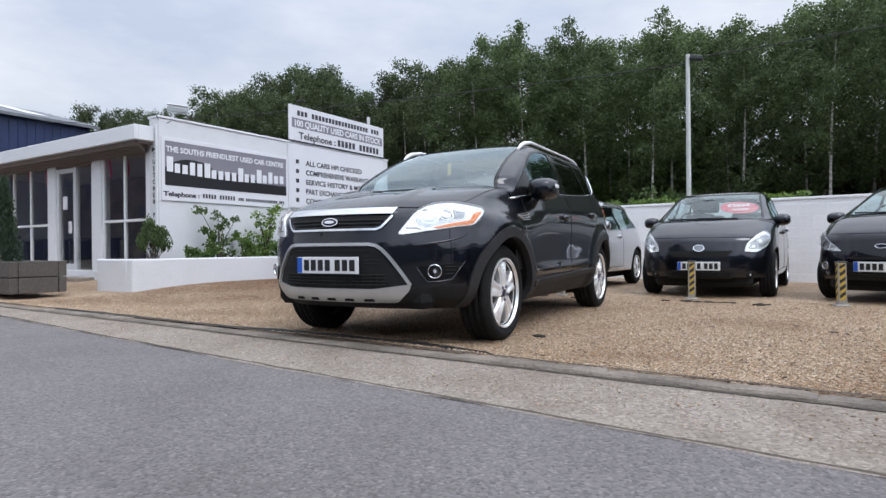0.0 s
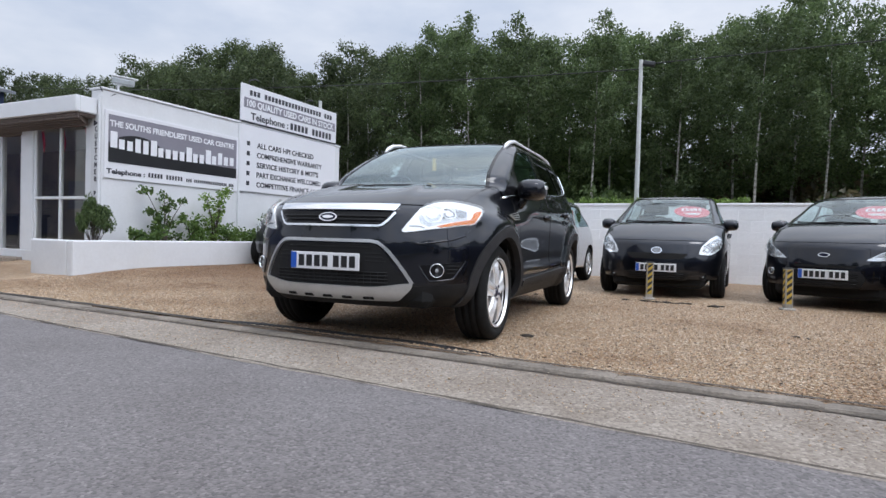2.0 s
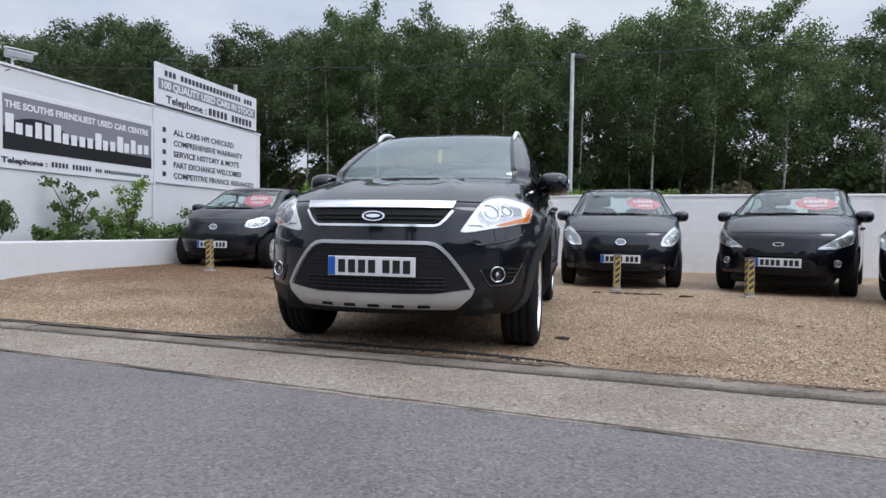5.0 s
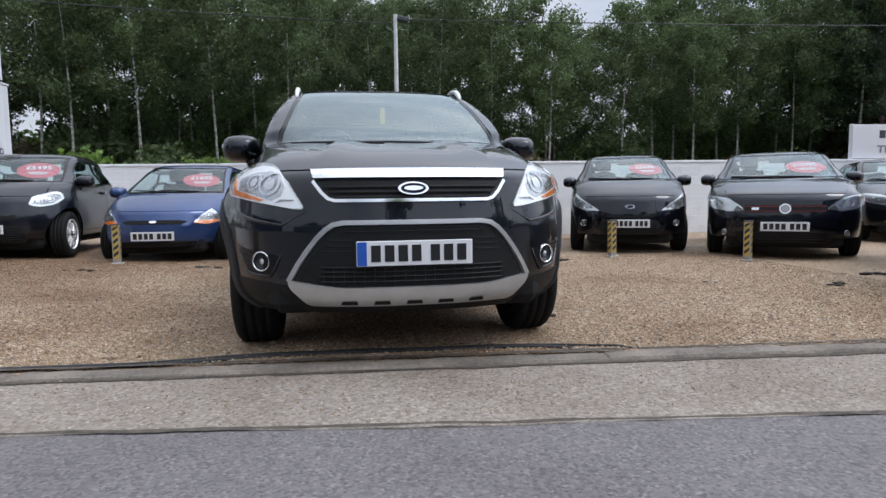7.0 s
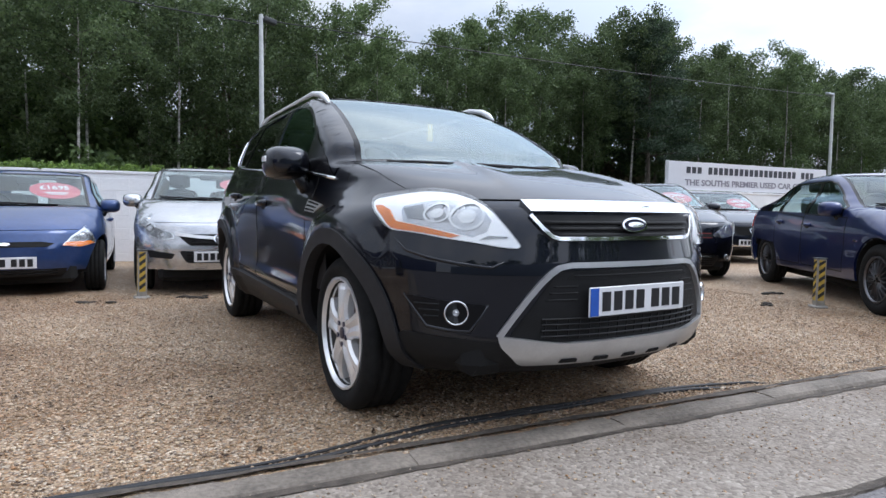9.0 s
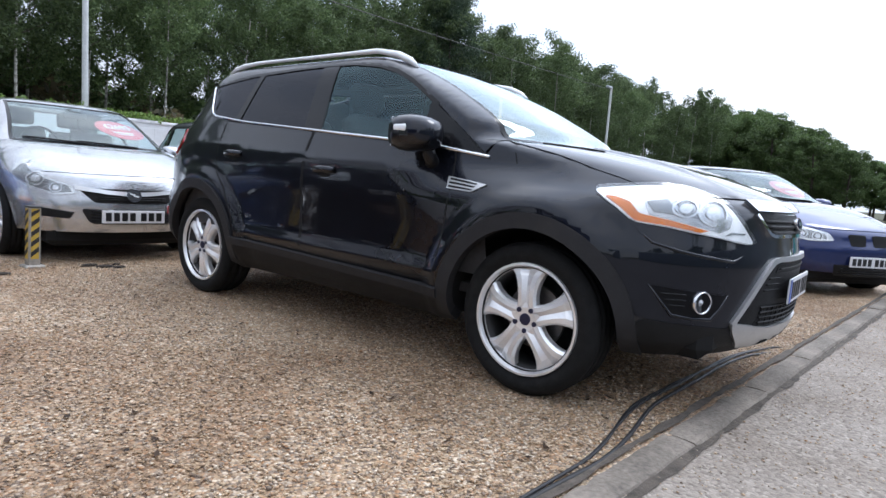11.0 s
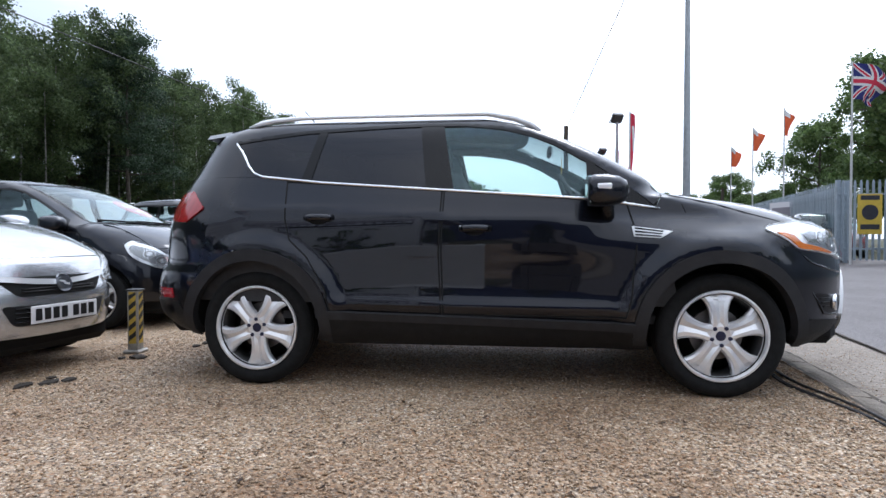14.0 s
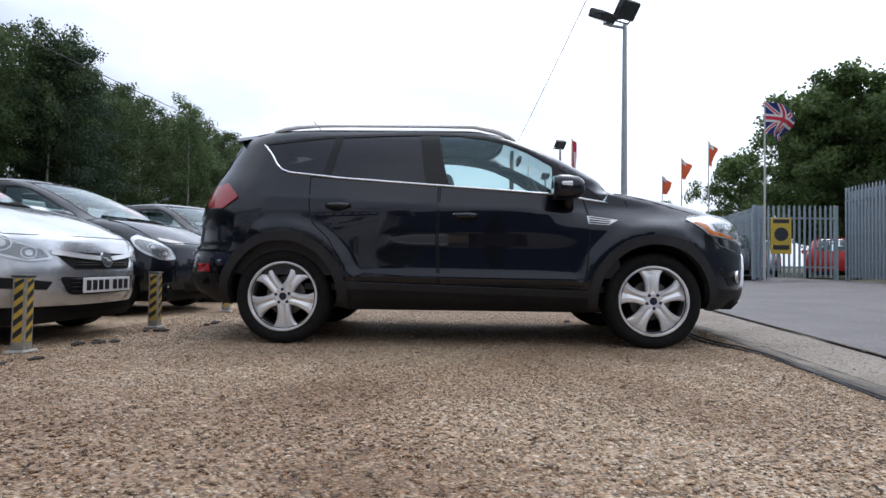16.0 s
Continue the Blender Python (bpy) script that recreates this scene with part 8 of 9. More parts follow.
def tree(kind, height, seed, label, leaf=None):
    r = np.random.RandomState(seed)
    t = thing("tree", pose(0, 0, -400), label, "tree", "trees of the wood")
    lean = r.uniform(-0.04, 0.04, 2)
    bark = M_BIRCH if kind == "birch" else M_BARK
    pts, rad = [], []
    r0 = {"birch": 0.10, "oak": 0.22, "pine": 0.2}[kind]
    for i in range(9):
        f = i / 8
        pts.append((lean[0] * height * f + 0.12 * math.sin(f * 5 + seed), lean[1] * height * f + 0.12 * math.cos(f * 4 + seed), height * 0.95 * f))
        rad.append(r0 * (1 - f * 0.88) * (1.35 if i == 0 else 1))
    bm = tube(pts, rad, 7)
    limb = bmesh.new()
    centres, spread = [], []
    base = {"birch": 0.27 + 0.16 * (seed % 2), "oak": 0.2, "pine": 0.36}[kind]
    limbs = {"birch": 26, "oak": 30, "pine": 34}[kind]
    for k in range(limbs):
        f = base + (0.97 - base) * ((k + r.uniform(0, 0.8)) / limbs)
        a = k * 2.4 + r.uniform(-0.5, 0.5)
        g = (f - base) / (1 - base)
        wide = {"birch": 0.16 * (1 - 0.75 * g) * (0.55 + 1.2 * min(1, g * 3)), "oak": 0.36 * math.sin(math.pi * (0.16 + 0.78 * g)), "pine": 0.23 * (1 - 0.72 * g)}[kind]
        ln = height * wide * r.uniform(0.65, 1.15) + 0.3
        j = min(7, int(f * 8))
        w = f * 8 - j
        p0 = Vector(pts[j]).lerp(Vector(pts[j + 1]), w)
        rise = {"birch": 0.55, "oak": 0.35, "pine": 0.05}[kind]
        p1 = p0 + Vector((math.cos(a) * ln * 0.6, math.sin(a) * ln * 0.6, ln * rise * 0.7))
        p2 = p1 + Vector((math.cos(a + 0.3) * ln * 0.4, math.sin(a + 0.3) * ln * 0.4, ln * rise * 0.1))
        tube([p0, p1, p2], [r0 * 0.32 * (1 - f * 0.7), r0 * 0.18 * (1 - f * 0.6), 0.012], 4, limb)
        for q, sc in ((p1, 1.0), (p2, 0.9), (p1.lerp(p2, 0.5) + Vector(r.uniform(-0.5, 0.5, 3)), 0.8)) + (((p0.lerp(p1, 0.6), 0.7),) if kind != "pine" else ()):
            centres.append(tuple(q))
            spread.append({"birch": 0.75, "oak": 1.15, "pine": 1.25}[kind] * sc * r.uniform(0.7, 1.2) * height / 14)
    centres.append(pts[-1])
    spread.append(0.5)
    part("trunk", bm, bark, t)
    part("limb", limb, M_BARK, t)
    mat = leaf or {"birch": M_LEAF, "oak": M_LEAF_OAK, "pine": M_LEAF_PINE}[kind]
    per = {"birch": 120, "oak": 200, "pine": 330}[kind]
    leaf_cloud("crown", centres, per, {"birch": 0.15, "oak": 0.165, "pine": 0.13}[kind], spread, mat, seed + 50, t, 0.42 if kind == "pine" else 0.85, 0.5 if kind == "birch" else 0.0)
    return t


def plant_row(protos, spots, seed, low=0.85, high=1.15):
    """Sets copies of the first trees at the spots; the first ones themselves take the first places."""
    r = np.random.RandomState(seed)
    free = {p: True for p in protos}
    for i, (x, y, z, s) in enumerate(spots):
        p = protos[i % len(protos)]
        k = s * r.uniform(low, high)
        m = pose(x, y, z, 0, 0, r.uniform(0, 360)) @ Matrix.Diagonal((k * r.uniform(0.9, 1.1), k, k, 1))
        if free[p]:
            p.matrix_basis = m
            free[p] = False
        else:
            q = copy_thing(p, Matrix.Identity(4))
            q.matrix_basis = m


birches = [tree("birch", 14.5, 11 + 7 * i, "tall birch with pale trunk and fine green leaves") for i in range(6)]
r = np.random.RandomState(21)
spots = []
for row, (v0, step, size) in enumerate(((27, 3.3, 0.86), (31.5, 2.8, 0.96), (37, 2.8, 1.05))):
    u = -66.0 + row
    while u < 90:
        x, y = site_xy(u + r.uniform(-1, 1), v0 + r.uniform(-1.6, 1.6))
        fall = 1.0 - 0.09 * float(smooth01(3, 9, u)) * (1 - float(smooth01(16, 26, u))) + 0.10 * float(smooth01(8, 40, -u))
        spots.append((x, y, -0.22, size * fall))
        u += step * (1.0 if abs(u) < 45 else 1.5)
r.shuffle(spots)
behind_office = [q for q in spots if q[0] < -13]
plant_row(birches, [q for q in spots if q[0] >= -13], 3, 0.86, 1.14)
# birches behind the office get the leaf colour with shade painted in
plant_row([tree("birch", 14.5, 61 + 7 * i, "tall birch with leaves coloured darker as if shaded", leaf=M_LEAF_SHADED) for i in range(2)], behind_office, 4, 0.86, 1.14)
pine = tree("pine", 16.5, 91, "dark Scots pine standing above the birches")
plant_row([pine], [(28.0, 23.4, -0.1, 0.82), (30.6, 25.4, -0.1, 0.7)], 5, 1, 1)
far_top = Curve([(-24, 3.9), (-16, 4.1), (-14, 4.1), (-12, 4.1), (-8, 4.4), (-4, 3.6), (-1.5, 3.3), (1, 4.0), (4, 5.2), (8, 6.6), (11, 7.8), (15, 8.6)])
far_wood = []
for k in range(52):
    az = -24 + k * 0.75 + 0.3 * math.sin(k * 2.3)
    dist = 88 + 9 * math.sin(k * 1.7) + (12 if k % 2 else 0)
    far_wood.append((-4 + dist * math.cos(radians(az)), dist * math.sin(radians(az)), -0.14, (dist * math.tan(radians(float(far_top(az)))) + 0.9) / 9.7))
oaks = [tree("oak", 9.5, 131 + 5 * i, "broad-crowned green oak across the road") for i in range(3)]
# oaks from x = 15 down to -25 are unseen, added to darken paint reflections
plant_row(oaks, [(27, -18, 0.1, 1.0), (32.5, -21.5, 0.1, 1.05), (25, -24, 0.1, 1.1), (22.5, -20.5, 0.1, 1.02), (28.5, -20.5, 0.1, 1.0), (24.6, -18.8, 0.1, 1.12), (39, -19.5, 0.1, 0.95), (21, -27, 0.1, 1.0), (46, -24, 0.1, 0.9), (15, -26, 0.1, 1.0), (8, -25, 0.1, 0.95), (0, -26, 0.1, 1.05), (-8, -25, 0.1, 1.0), (-16, -26, 0.1, 0.95), (-25, -24, 0.1, 1.0),
                (60, -21, 0.1, 0.75)] + far_wood, 8, 0.9, 1.1)


def bush(name, seed, size, mat, label, category="bush", group="", per=70, clumps=16, leaf=0.11, stems=True):
    r = np.random.RandomState(seed)
    b = thing(name, pose(0, 0, -400), label, category, group)
    cs, sp = [], []
    bm = bmesh.new()
    for k in range(clumps):
        a, f = k * 2.4, math.sqrt((k + 0.5) / clumps)
        z = size * (0.25 + 0.7 * (1 - f * f * 0.7) * r.uniform(0.55, 1.1))
        p = (size * 0.55 * f * math.cos(a), size * 0.55 * f * math.sin(a), z)
        cs.append(p)
        sp.append(size * r.uniform(0.16, 0.27))
        tube([(p[0] * 0.1, p[1] * 0.1, 0), (p[0] * 0.6, p[1] * 0.6, z * 0.55), p], [0.014 * size, 0.010 * size, 0.005 * size], 4, bm)
    part("stem", bm, M_BARK, b)
    leaf_cloud("leaves", cs, per, leaf, sp, mat, seed + 9, b)
    return b


under = [bush("bush", 300 + i, 2.6, (M_LEAF_SHRUB, M_LEAF_OAK, M_LEAF, M_LEAF_DRY)[i], ("bright green hazel bush", "dark green bush", "fine-leaved green sapling", "brown and green bramble")[i] + " at the wood's edge behind the wall", "bush", "undergrowth behind the wall", 90, 20, 0.17) for i in range(4)]
spots = []
for row, (v0, step, size) in enumerate(((15, 2.0, 0.75), (19, 2.3, 0.95), (25, 3.0, 1.15), (30, 2.3, 1.6), (34.5, 2.3, 2.1), (40, 2.1, 2.7))):
    u = -42.0
    while u < 62:
        x, y = site_xy(u + r.uniform(-0.8, 0.8), v0 + r.uniform(-1.5, 1.5))
        if row < 3 or not ((-7 < u < 3 or 7 < u < 17) and r.uniform(0, 1) < 0.6):
            spots.append((x, y, -0.2, size * r.uniform(0.6, 1.15)))
        u += step * (1.0 if abs(u) < 25 else 1.7)
r.shuffle(spots)
plant_row(under, [tuple(s) for s in spots], 13, 0.8, 1.2)
fresh = bush("sapling", 340, 2.0, M_LEAF_FRESH, "fresh yellow-green sapling behind the wall", "bush", "saplings behind the wall", 80, 14, 0.15)
plant_row([fresh], [(-3.4, 13.5, 0, 1.1), (7.6, 14.0, 0, 1.15), (-7.5, 15, 0, 1.2), (10.2, 13.2, 0, 0.9), (0.4, 12.4, 0, 0.8), (14, 14.5, 0, 1.1), (3.2, 12.6, 0, 0.75), (19, 13.8, 0, 1.0)], 17, 0.85, 1.15)

scrub = bush("bush", 350, 1.0, M_LEAF_SHRUB, "low green scrub along the far verge of the road", "bush", "scrub along the road", 90, 16, 0.11)
rs = np.random.RandomState(61)
plant_row([scrub], [(40 + i * 2.4, -9.6 - 0.091 * (40 + i * 2.4) + rs.uniform(-0.4, 0.4), 0.05, rs.uniform(0.6, 1.0)) for i in range(14)], 19)
# ivy and weeds hanging over the wall top
cs = []
for i in range(150):
    u = r.uniform(-4.2, 2.4)
    k = 0.5 + 0.5 * noise.noise((u * 0.8, 4, 0))
    x, y = site_xy(u, WALL_V + 0.12 + r.uniform(-0.1, 0.3))
    cs.append((x, y, WALL_H + 0.02 + r.uniform(0, 0.14) * k))
ivy = leaf_cloud("ivy", cs, 26, 0.055, 0.10, M_LEAF_FRESH, 77)
tagged(ivy, "yellow-green ivy growing over the top of the wall", "ivy", kind="stuff")

# shrubs in the white planter and the trough
def climber(x, y, z, h, w, seed, mat=M_LEAF_SHRUB):
    rr = np.random.RandomState(seed)
    c = thing("shrub", OFF @ pose(x, y, z), "leafy climbing shrub against the white wall", "shrub", "shrubs in the planter")
    cs, sp, bm = [], [], bmesh.new()
    for k in range(14):
        f = (k + 0.6) / 14
        px, py, pz = rr.uniform(-0.08, 0.12), w * rr.uniform(-0.5, 0.5) * (0.45 + 0.8 * f), h * f
        tube([(0, 0, 0), (px * 0.5, py * 0.4, pz * 0.6), (px, py, pz)], [0.014, 0.009, 0.004], 5, bm)
        cs.append((px, py, pz))
        sp.append(rr.uniform(0.09, 0.2))
    part("stem", bm, M_BARK, c)
    leaf_cloud("leaves", cs, 60, 0.06, sp, mat, seed + 3, c)
    return c


climber(0.25, 1.12, 0.45, 0.98, 0.8, 401)
climber(0.22, 1.75, 0.45, 0.55, 0.5, 402)
climber(0.25, 2.25, 0.45, 1.1, 0.65, 403, M_LEAF_FRESH)
climber(0.3, 2.6, 0.45, 0.35, 0.5, 404)
climber(0.35, 3.1, 0.45, 0.3, 0.6, 407)
climber(0.4, 0.6, 0.45, 0.25, 0.5, 409)
climber(0.3, 3.9, 0.45, 0.6, 0.7, 405)
climber(0.45, 4.6, 0.45, 0.75, 0.8, 406)
corner = bush("shrub", 420, 0.72, M_LEAF_OAK, "round dark evergreen shrub at the planter's corner", "shrub", "shrubs in the planter", 170, 26, 0.05)
corner.matrix_basis = OFF @ pose(0.42, -0.3, 0.42) @ Matrix.Diagonal((0.55, 0.55, 1.1, 1))
con = thing("conifer", pose(0, 0, 0), "narrow conifer in the timber trough", "conifer")
part("stem", tube([(0, 0, 0), (0.01, 0, 0.5), (0, 0.01, 0.98)], [0.05, 0.035, 0.01], 7), M_BARK, con)
rs = np.random.RandomState(431)
con_at = [(0.36 * (1 - f) ** 0.8 * math.cos(k * 2.4), 0.36 * (1 - f) ** 0.8 * math.sin(k * 2.4), 0.12 + 0.86 * f) for k, f in enumerate(np.linspace(0, 0.97, 30))] + [(0, 0, z) for z in np.linspace(0.15, 1.0, 10)]
leaf_cloud("needles", con_at, 130, 0.05, [0.13 + 0.1 * (1 - p[2]) for p in con_at], M_LEAF_PINE, 432, con, 1.2)
con.matrix_basis = pose(-7.75, 0.72, 0.3) @ Matrix.Diagonal((0.5, 0.5, 1.4, 1))
# dead leaves and mud lumps on the gravel
M_LUMP = material("damp_earth_lump", (0.035, 0.028, 0.022), 0.9, vary=0.4, scale=30, bump=0.004, bump_scale=60)
for i, (x, y, n) in enumerate(((2.0, 3.72, 9), (1.55, 3.78, 6), (2.5, 3.6, 3), (-1.9, 3.95, 5), (-1.05, 3.98, 5), (0.35, 3.75, 5), (-0.35, 3.95, 4), (4.9, 1.45, 5), (4.1, 1.0, 3), (2.9, 1.4, 2), (1.1, 0.3, 1), (-3.2, 3.6, 3))):
    lb = bmesh.new()
    for k in range(n):
        s = r.uniform(0.018, 0.05)
        q = bmesh.ops.create_icosphere(lb, subdivisions=1, radius=s)
        off = Vector((x + r.uniform(-0.2, 0.2), y + r.uniform(-0.08, 0.08), float(ground_z(x, y)) + s * 0.15))
        for v in q["verts"]:
            v.co = Vector((v.co.x * r.uniform(0.9, 1.9), v.co.y * r.uniform(0.8, 1.2), v.co.z * 0.35)) + off
    tagged(part("earth_clods", lb, M_LUMP), "dark damp earth clods lying on the gravel", "earth", "clods on the gravel", "stuff")


# ---- lamp columns, flags, boards and the far side of the road ----
def column(x, y, z0, h, r0, r1, mat, name, label, group=""):
    c = thing(name, pose(x, y, z0), label, name.replace("_", " "), group)
    part("column", lathe([(r0 * 1.5, 0), (r0 * 1.5, 0.25), (r0, 0.3), (r1, h)], 14), mat, c, smooth=False)
    return c


def floodlight(parent, m, k=1.0):
    b = box_bm((0.42 * k, 0.16 * k, 0.34 * k), (0, 0, 0), 0.03 * k, m, segments=2)
    f = part("floodlight", b, M_DARK_STEEL, parent, "black floodlight head")
    part("glass", box_bm((0.37 * k, 0.01, 0.29 * k), (0, -0.084 * k, 0), 0, m), M_OFFICE_GLASS, f)
    part("stirrup", tube([m @ Vector(p) for p in ((-0.22 * k, 0, 0), (-0.22 * k, 0.05, -0.24 * k), (0.22 * k, 0.05, -0.24 * k), (0.22 * k, 0, 0))], 0.018 * k, 5), M_DARK_STEEL, f)


lp = column(5.65, -1.6, 0, 5.0, 0.066, 0.038, M_STEEL, "lamp_post", "grey galvanised lamp post with two black floodlights")
floodlight(lp, pose(0.05, -0.05, 5.30, 38, 0, -60))
floodlight(lp, pose(-0.05, 0.42, 5.14, 62, 0, 130))
part("arm", tube([(0, 0, 4.94), (0, 0.25, 4.98), (-0.05, 0.4, 5.0)], 0.025, 6), M_STEEL, lp)
for i, (x, y, h) in enumerate(((16.4, -2.28, 4.8), (23.9, -2.85, 4.75), (33, -3.7, 4.7), (43, -4.6, 4.7))):
    c = column(x, y, 0, h, 0.06, 0.04, M_STEEL, "lamp_post", "slim grey lamp post with one black floodlight", "lamp posts along the road")
    floodlight(c, pose(0, 0, h + 0.15, 40, 0, -70 + 10 * i), 0.9)
wood_pole = column(25.0, -1.3, 0, 6.3, 0.13, 0.10, M_BARK, "telegraph_pole", "dark wooden telegraph pole")
part("fitting", box_bm((0.12, 0.2, 0.4), (0.16, 0, 5.8), 0.02), M_DARK_STEEL, wood_pole)
column(52, -4.5, 0, 5.6, 0.1, 0.08, M_BARK, "telegraph_pole", "far dark wooden pole")
column(38.3, -12.9, 0, 4.3, 0.11, 0.09, M_BARK, "telegraph_pole", "dark wooden pole on the far verge")

pole = column(1.015, 9.76, 0, 4.80, 0.054, 0.042, M_POLE, "lamp_post", "pale lamp column behind the white wall", "columns behind the wall")
part("lantern", box_bm((0.26, 0.16, 0.11), (0, 0, 0), 0.03, pose(0.17, 0, 4.70, 0, 12, 0), segments=2), M_DARK_STEEL, pole, "small dark lantern")
part("arm", tube([(0, 0, 4.74), (0.07, 0, 4.75), (0.12, 0, 4.73)], 0.022, 7), M_POLE, pole)
pole2 = column(21.0, 9.25, 0, 5.3, 0.06, 0.045, M_POLE, "lamp_post", "pale lamp column behind the white wall", "columns behind the wall")
part("lantern", box_bm((0.4, 0.14, 0.08), (-0.22, 0, 5.28), 0.025, segments=2), M_STEEL, pole2, "small flat lantern")
column(-7.4, 9.7, 0, 4.4, 0.06, 0.045, M_POLE, "lamp_post", "pale lamp column behind the white wall", "columns behind the wall")


def flag(x, y, z0, h, kind, mat, w, fh, turn, label, seed, wave=0.12):
    f = thing("flag", pose(x, y, z0), label, "flag", "flags along the road")
    part("pole", tube([(0, 0, 0), (0, 0, h * 0.5), (0, 0, h)], [0.035, 0.03, 0.02], 7), M_POLE, f)
    rows, cols = 9, 9

    def place(a, b):
        sag = -0.10 * a * a * w
        if kind == "flag":
            q = Vector((w * a * (0.95 - 0.4 * b), wave * math.sin(a * 5 + b * 3 + seed) * a, -fh * b * (1 - 0.3 * a) - 0.55 * w * a))
            q.rotate(Euler((0, 0, radians(turn))))
            return q + Vector((0, 0, h - 0.03))
        q = Vector((w * a * (0.92 if kind == "flag" else (0.55 + 0.45 * math.sin(math.pi * min(1, 0.15 + b)))), wave * math.sin(a * 5 + b * 2 + seed) * a, -fh * b + sag + 0.05 * math.sin(a * 4 + seed) * a))
        q.rotate(Euler((0, 0, radians(turn))))
        return q + Vector((0, 0, h - 0.03))

    def cloth(name, a0, a1, b0, b1, m, off):
        vs, fs = [], []
        for j in range(rows + 1):
            for i in range(cols + 1):
                p = place(a0 + (a1 - a0) * i / cols, b0 + (b1 - b0) * j / rows)
                n = Vector((math.sin(radians(turn)), -math.cos(radians(turn)), 0))
                vs.append(p + n * off)
        for j in range(rows):
            for i in range(cols):
                k = j * (cols + 1) + i
                fs.append((k, k + 1, k + cols + 2, k + cols + 1))
        return mesh_object(name, vs, fs, m, f, smooth=True)

    if kind == "union":
        cl = cloth("cloth", 0, 1, 0, 1, M_FLAG_BLUE, 0)
        for nm, m, wd, off in (("white_band", M_FLAG_WHITE, 0.20, 0.004), ("red_band", M_FLAG_RED, 0.09, 0.008)):
            for s in (1, -1):
                vs, fs = [], []
                for o in (1, -1):
                    for i in range(13):
                        t = i / 12
                        b = t if s > 0 else 1 - t
                        p = place(t, min(1, max(0, b + o * wd * 0.45)))
                        vs.append(p + Vector((math.sin(radians(turn)), -math.cos(radians(turn)), 0)) * off * 1.0)
                for i in range(12):
                    fs.append((i, i + 1, 14 + i, 13 + i))
                mesh_object("diagonal_band", vs, fs, m, f)
                mesh_object("diagonal_band", [Vector(v) - 2 * off * Vector((math.sin(radians(turn)), -math.cos(radians(turn)), 0)) for v in vs], fs, m, f)
            for o in (off + 0.008, -off - 0.008):
                cloth(nm, 0, 1, 0.5 - wd / 1.6, 0.5 + wd / 1.6, m, o)
                cloth(nm, 0.5 - wd / 2.4, 0.5 + wd / 2.4, 0, 1, m, o)
    elif kind == "flag":
        cl = cloth("cloth", 0, 1, 0, 1, mat, 0)
        for o in (0.006, -0.006):
            cloth("white_top", 0, 0.55, 0, 0.22, M_FLAG_WHITE, o)
    else:
        cl = cloth("cloth", 0, 1, 0, 1, mat, 0)
        for o in (0.006, -0.006):
            cloth("print_bar", 0.4, 0.58, 0.2, 0.62, M_FLAG_WHITE, o)
    return f


flag(15.6, -2.55, 0, 5.0, "feather", M_FLAG_RED, 0.5, 2.0, -25, "red feather flag on a slim pole", 1)
flag(23.2, -3.35, 0, 4.9, "feather", M_FLAG_RED, 0.5, 2.0, -25, "red feather flag on a slim pole", 2)
flag(33.0, -4.5, 0, 5.0, "feather", M_FLAG_RED, 0.62, 2.1, -25, "red feather flag on a slim pole", 3)
flag(40.0, -5.2, 0, 4.8, "feather", M_FLAG_RED, 0.62, 2.1, -25, "red feather flag on a slim pole", 4)
flag(32.6, -11.5, 0.1, 6.2, "flag", M_FLAG_ORANGE, 0.7, 1.15, -70, "orange and white flag on a tall pole", 5)
flag(24.7, -9.75, 0.1, 5.9, "flag", M_FLAG_ORANGE, 0.6, 1.05, -70, "orange and white flag on a tall pole", 6)
flag(21.5, -9.75, 0.1, 6.1, "flag", M_FLAG_ORANGE, 0.6, 1.1, -60, "orange and white flag on a tall pole", 7)
flag(12.45, -7.6, 0.2, 5.3, "union", None, 1.2, 0.95, -75, "red, white and blue union flag on a pole", 8, 0.16)

# board on the wall
vb = thing("roadside_board", SITE @ pose(10.15, 8.95, 0), "long white company board on posts behind the wall", "sign", kind="")
part("board", box_bm((6.35, 0.04, 0.74), (3.175, 0, 1.945), 0.004), M_SIGN_WHITE, vb)
for x in (0.03, 1.6, 3.2, 4.8, 6.3):
    part("post", box_bm((0.07, 0.07, 2.34), (x, 0.06, 1.16), 0.006), M_WHITE_PVC, vb)
for i in range(26):
    if i not in (3, 22):
        part("web_bar", box_bm((0.145, 0.006, 0.17 if i < 3 else 0.19), (0.70 + i * 0.199, -0.023, 2.10), 0.001), M_SIGN_DARK, vb)
lettering("slogan", "THE SOUTHS PREMIER USED CAR CENTRE", 0.22, Matrix.Translation((0.58, -0.024, 1.70)), M_SIGN_GREY, vb, width=5.3, bold=0.006)

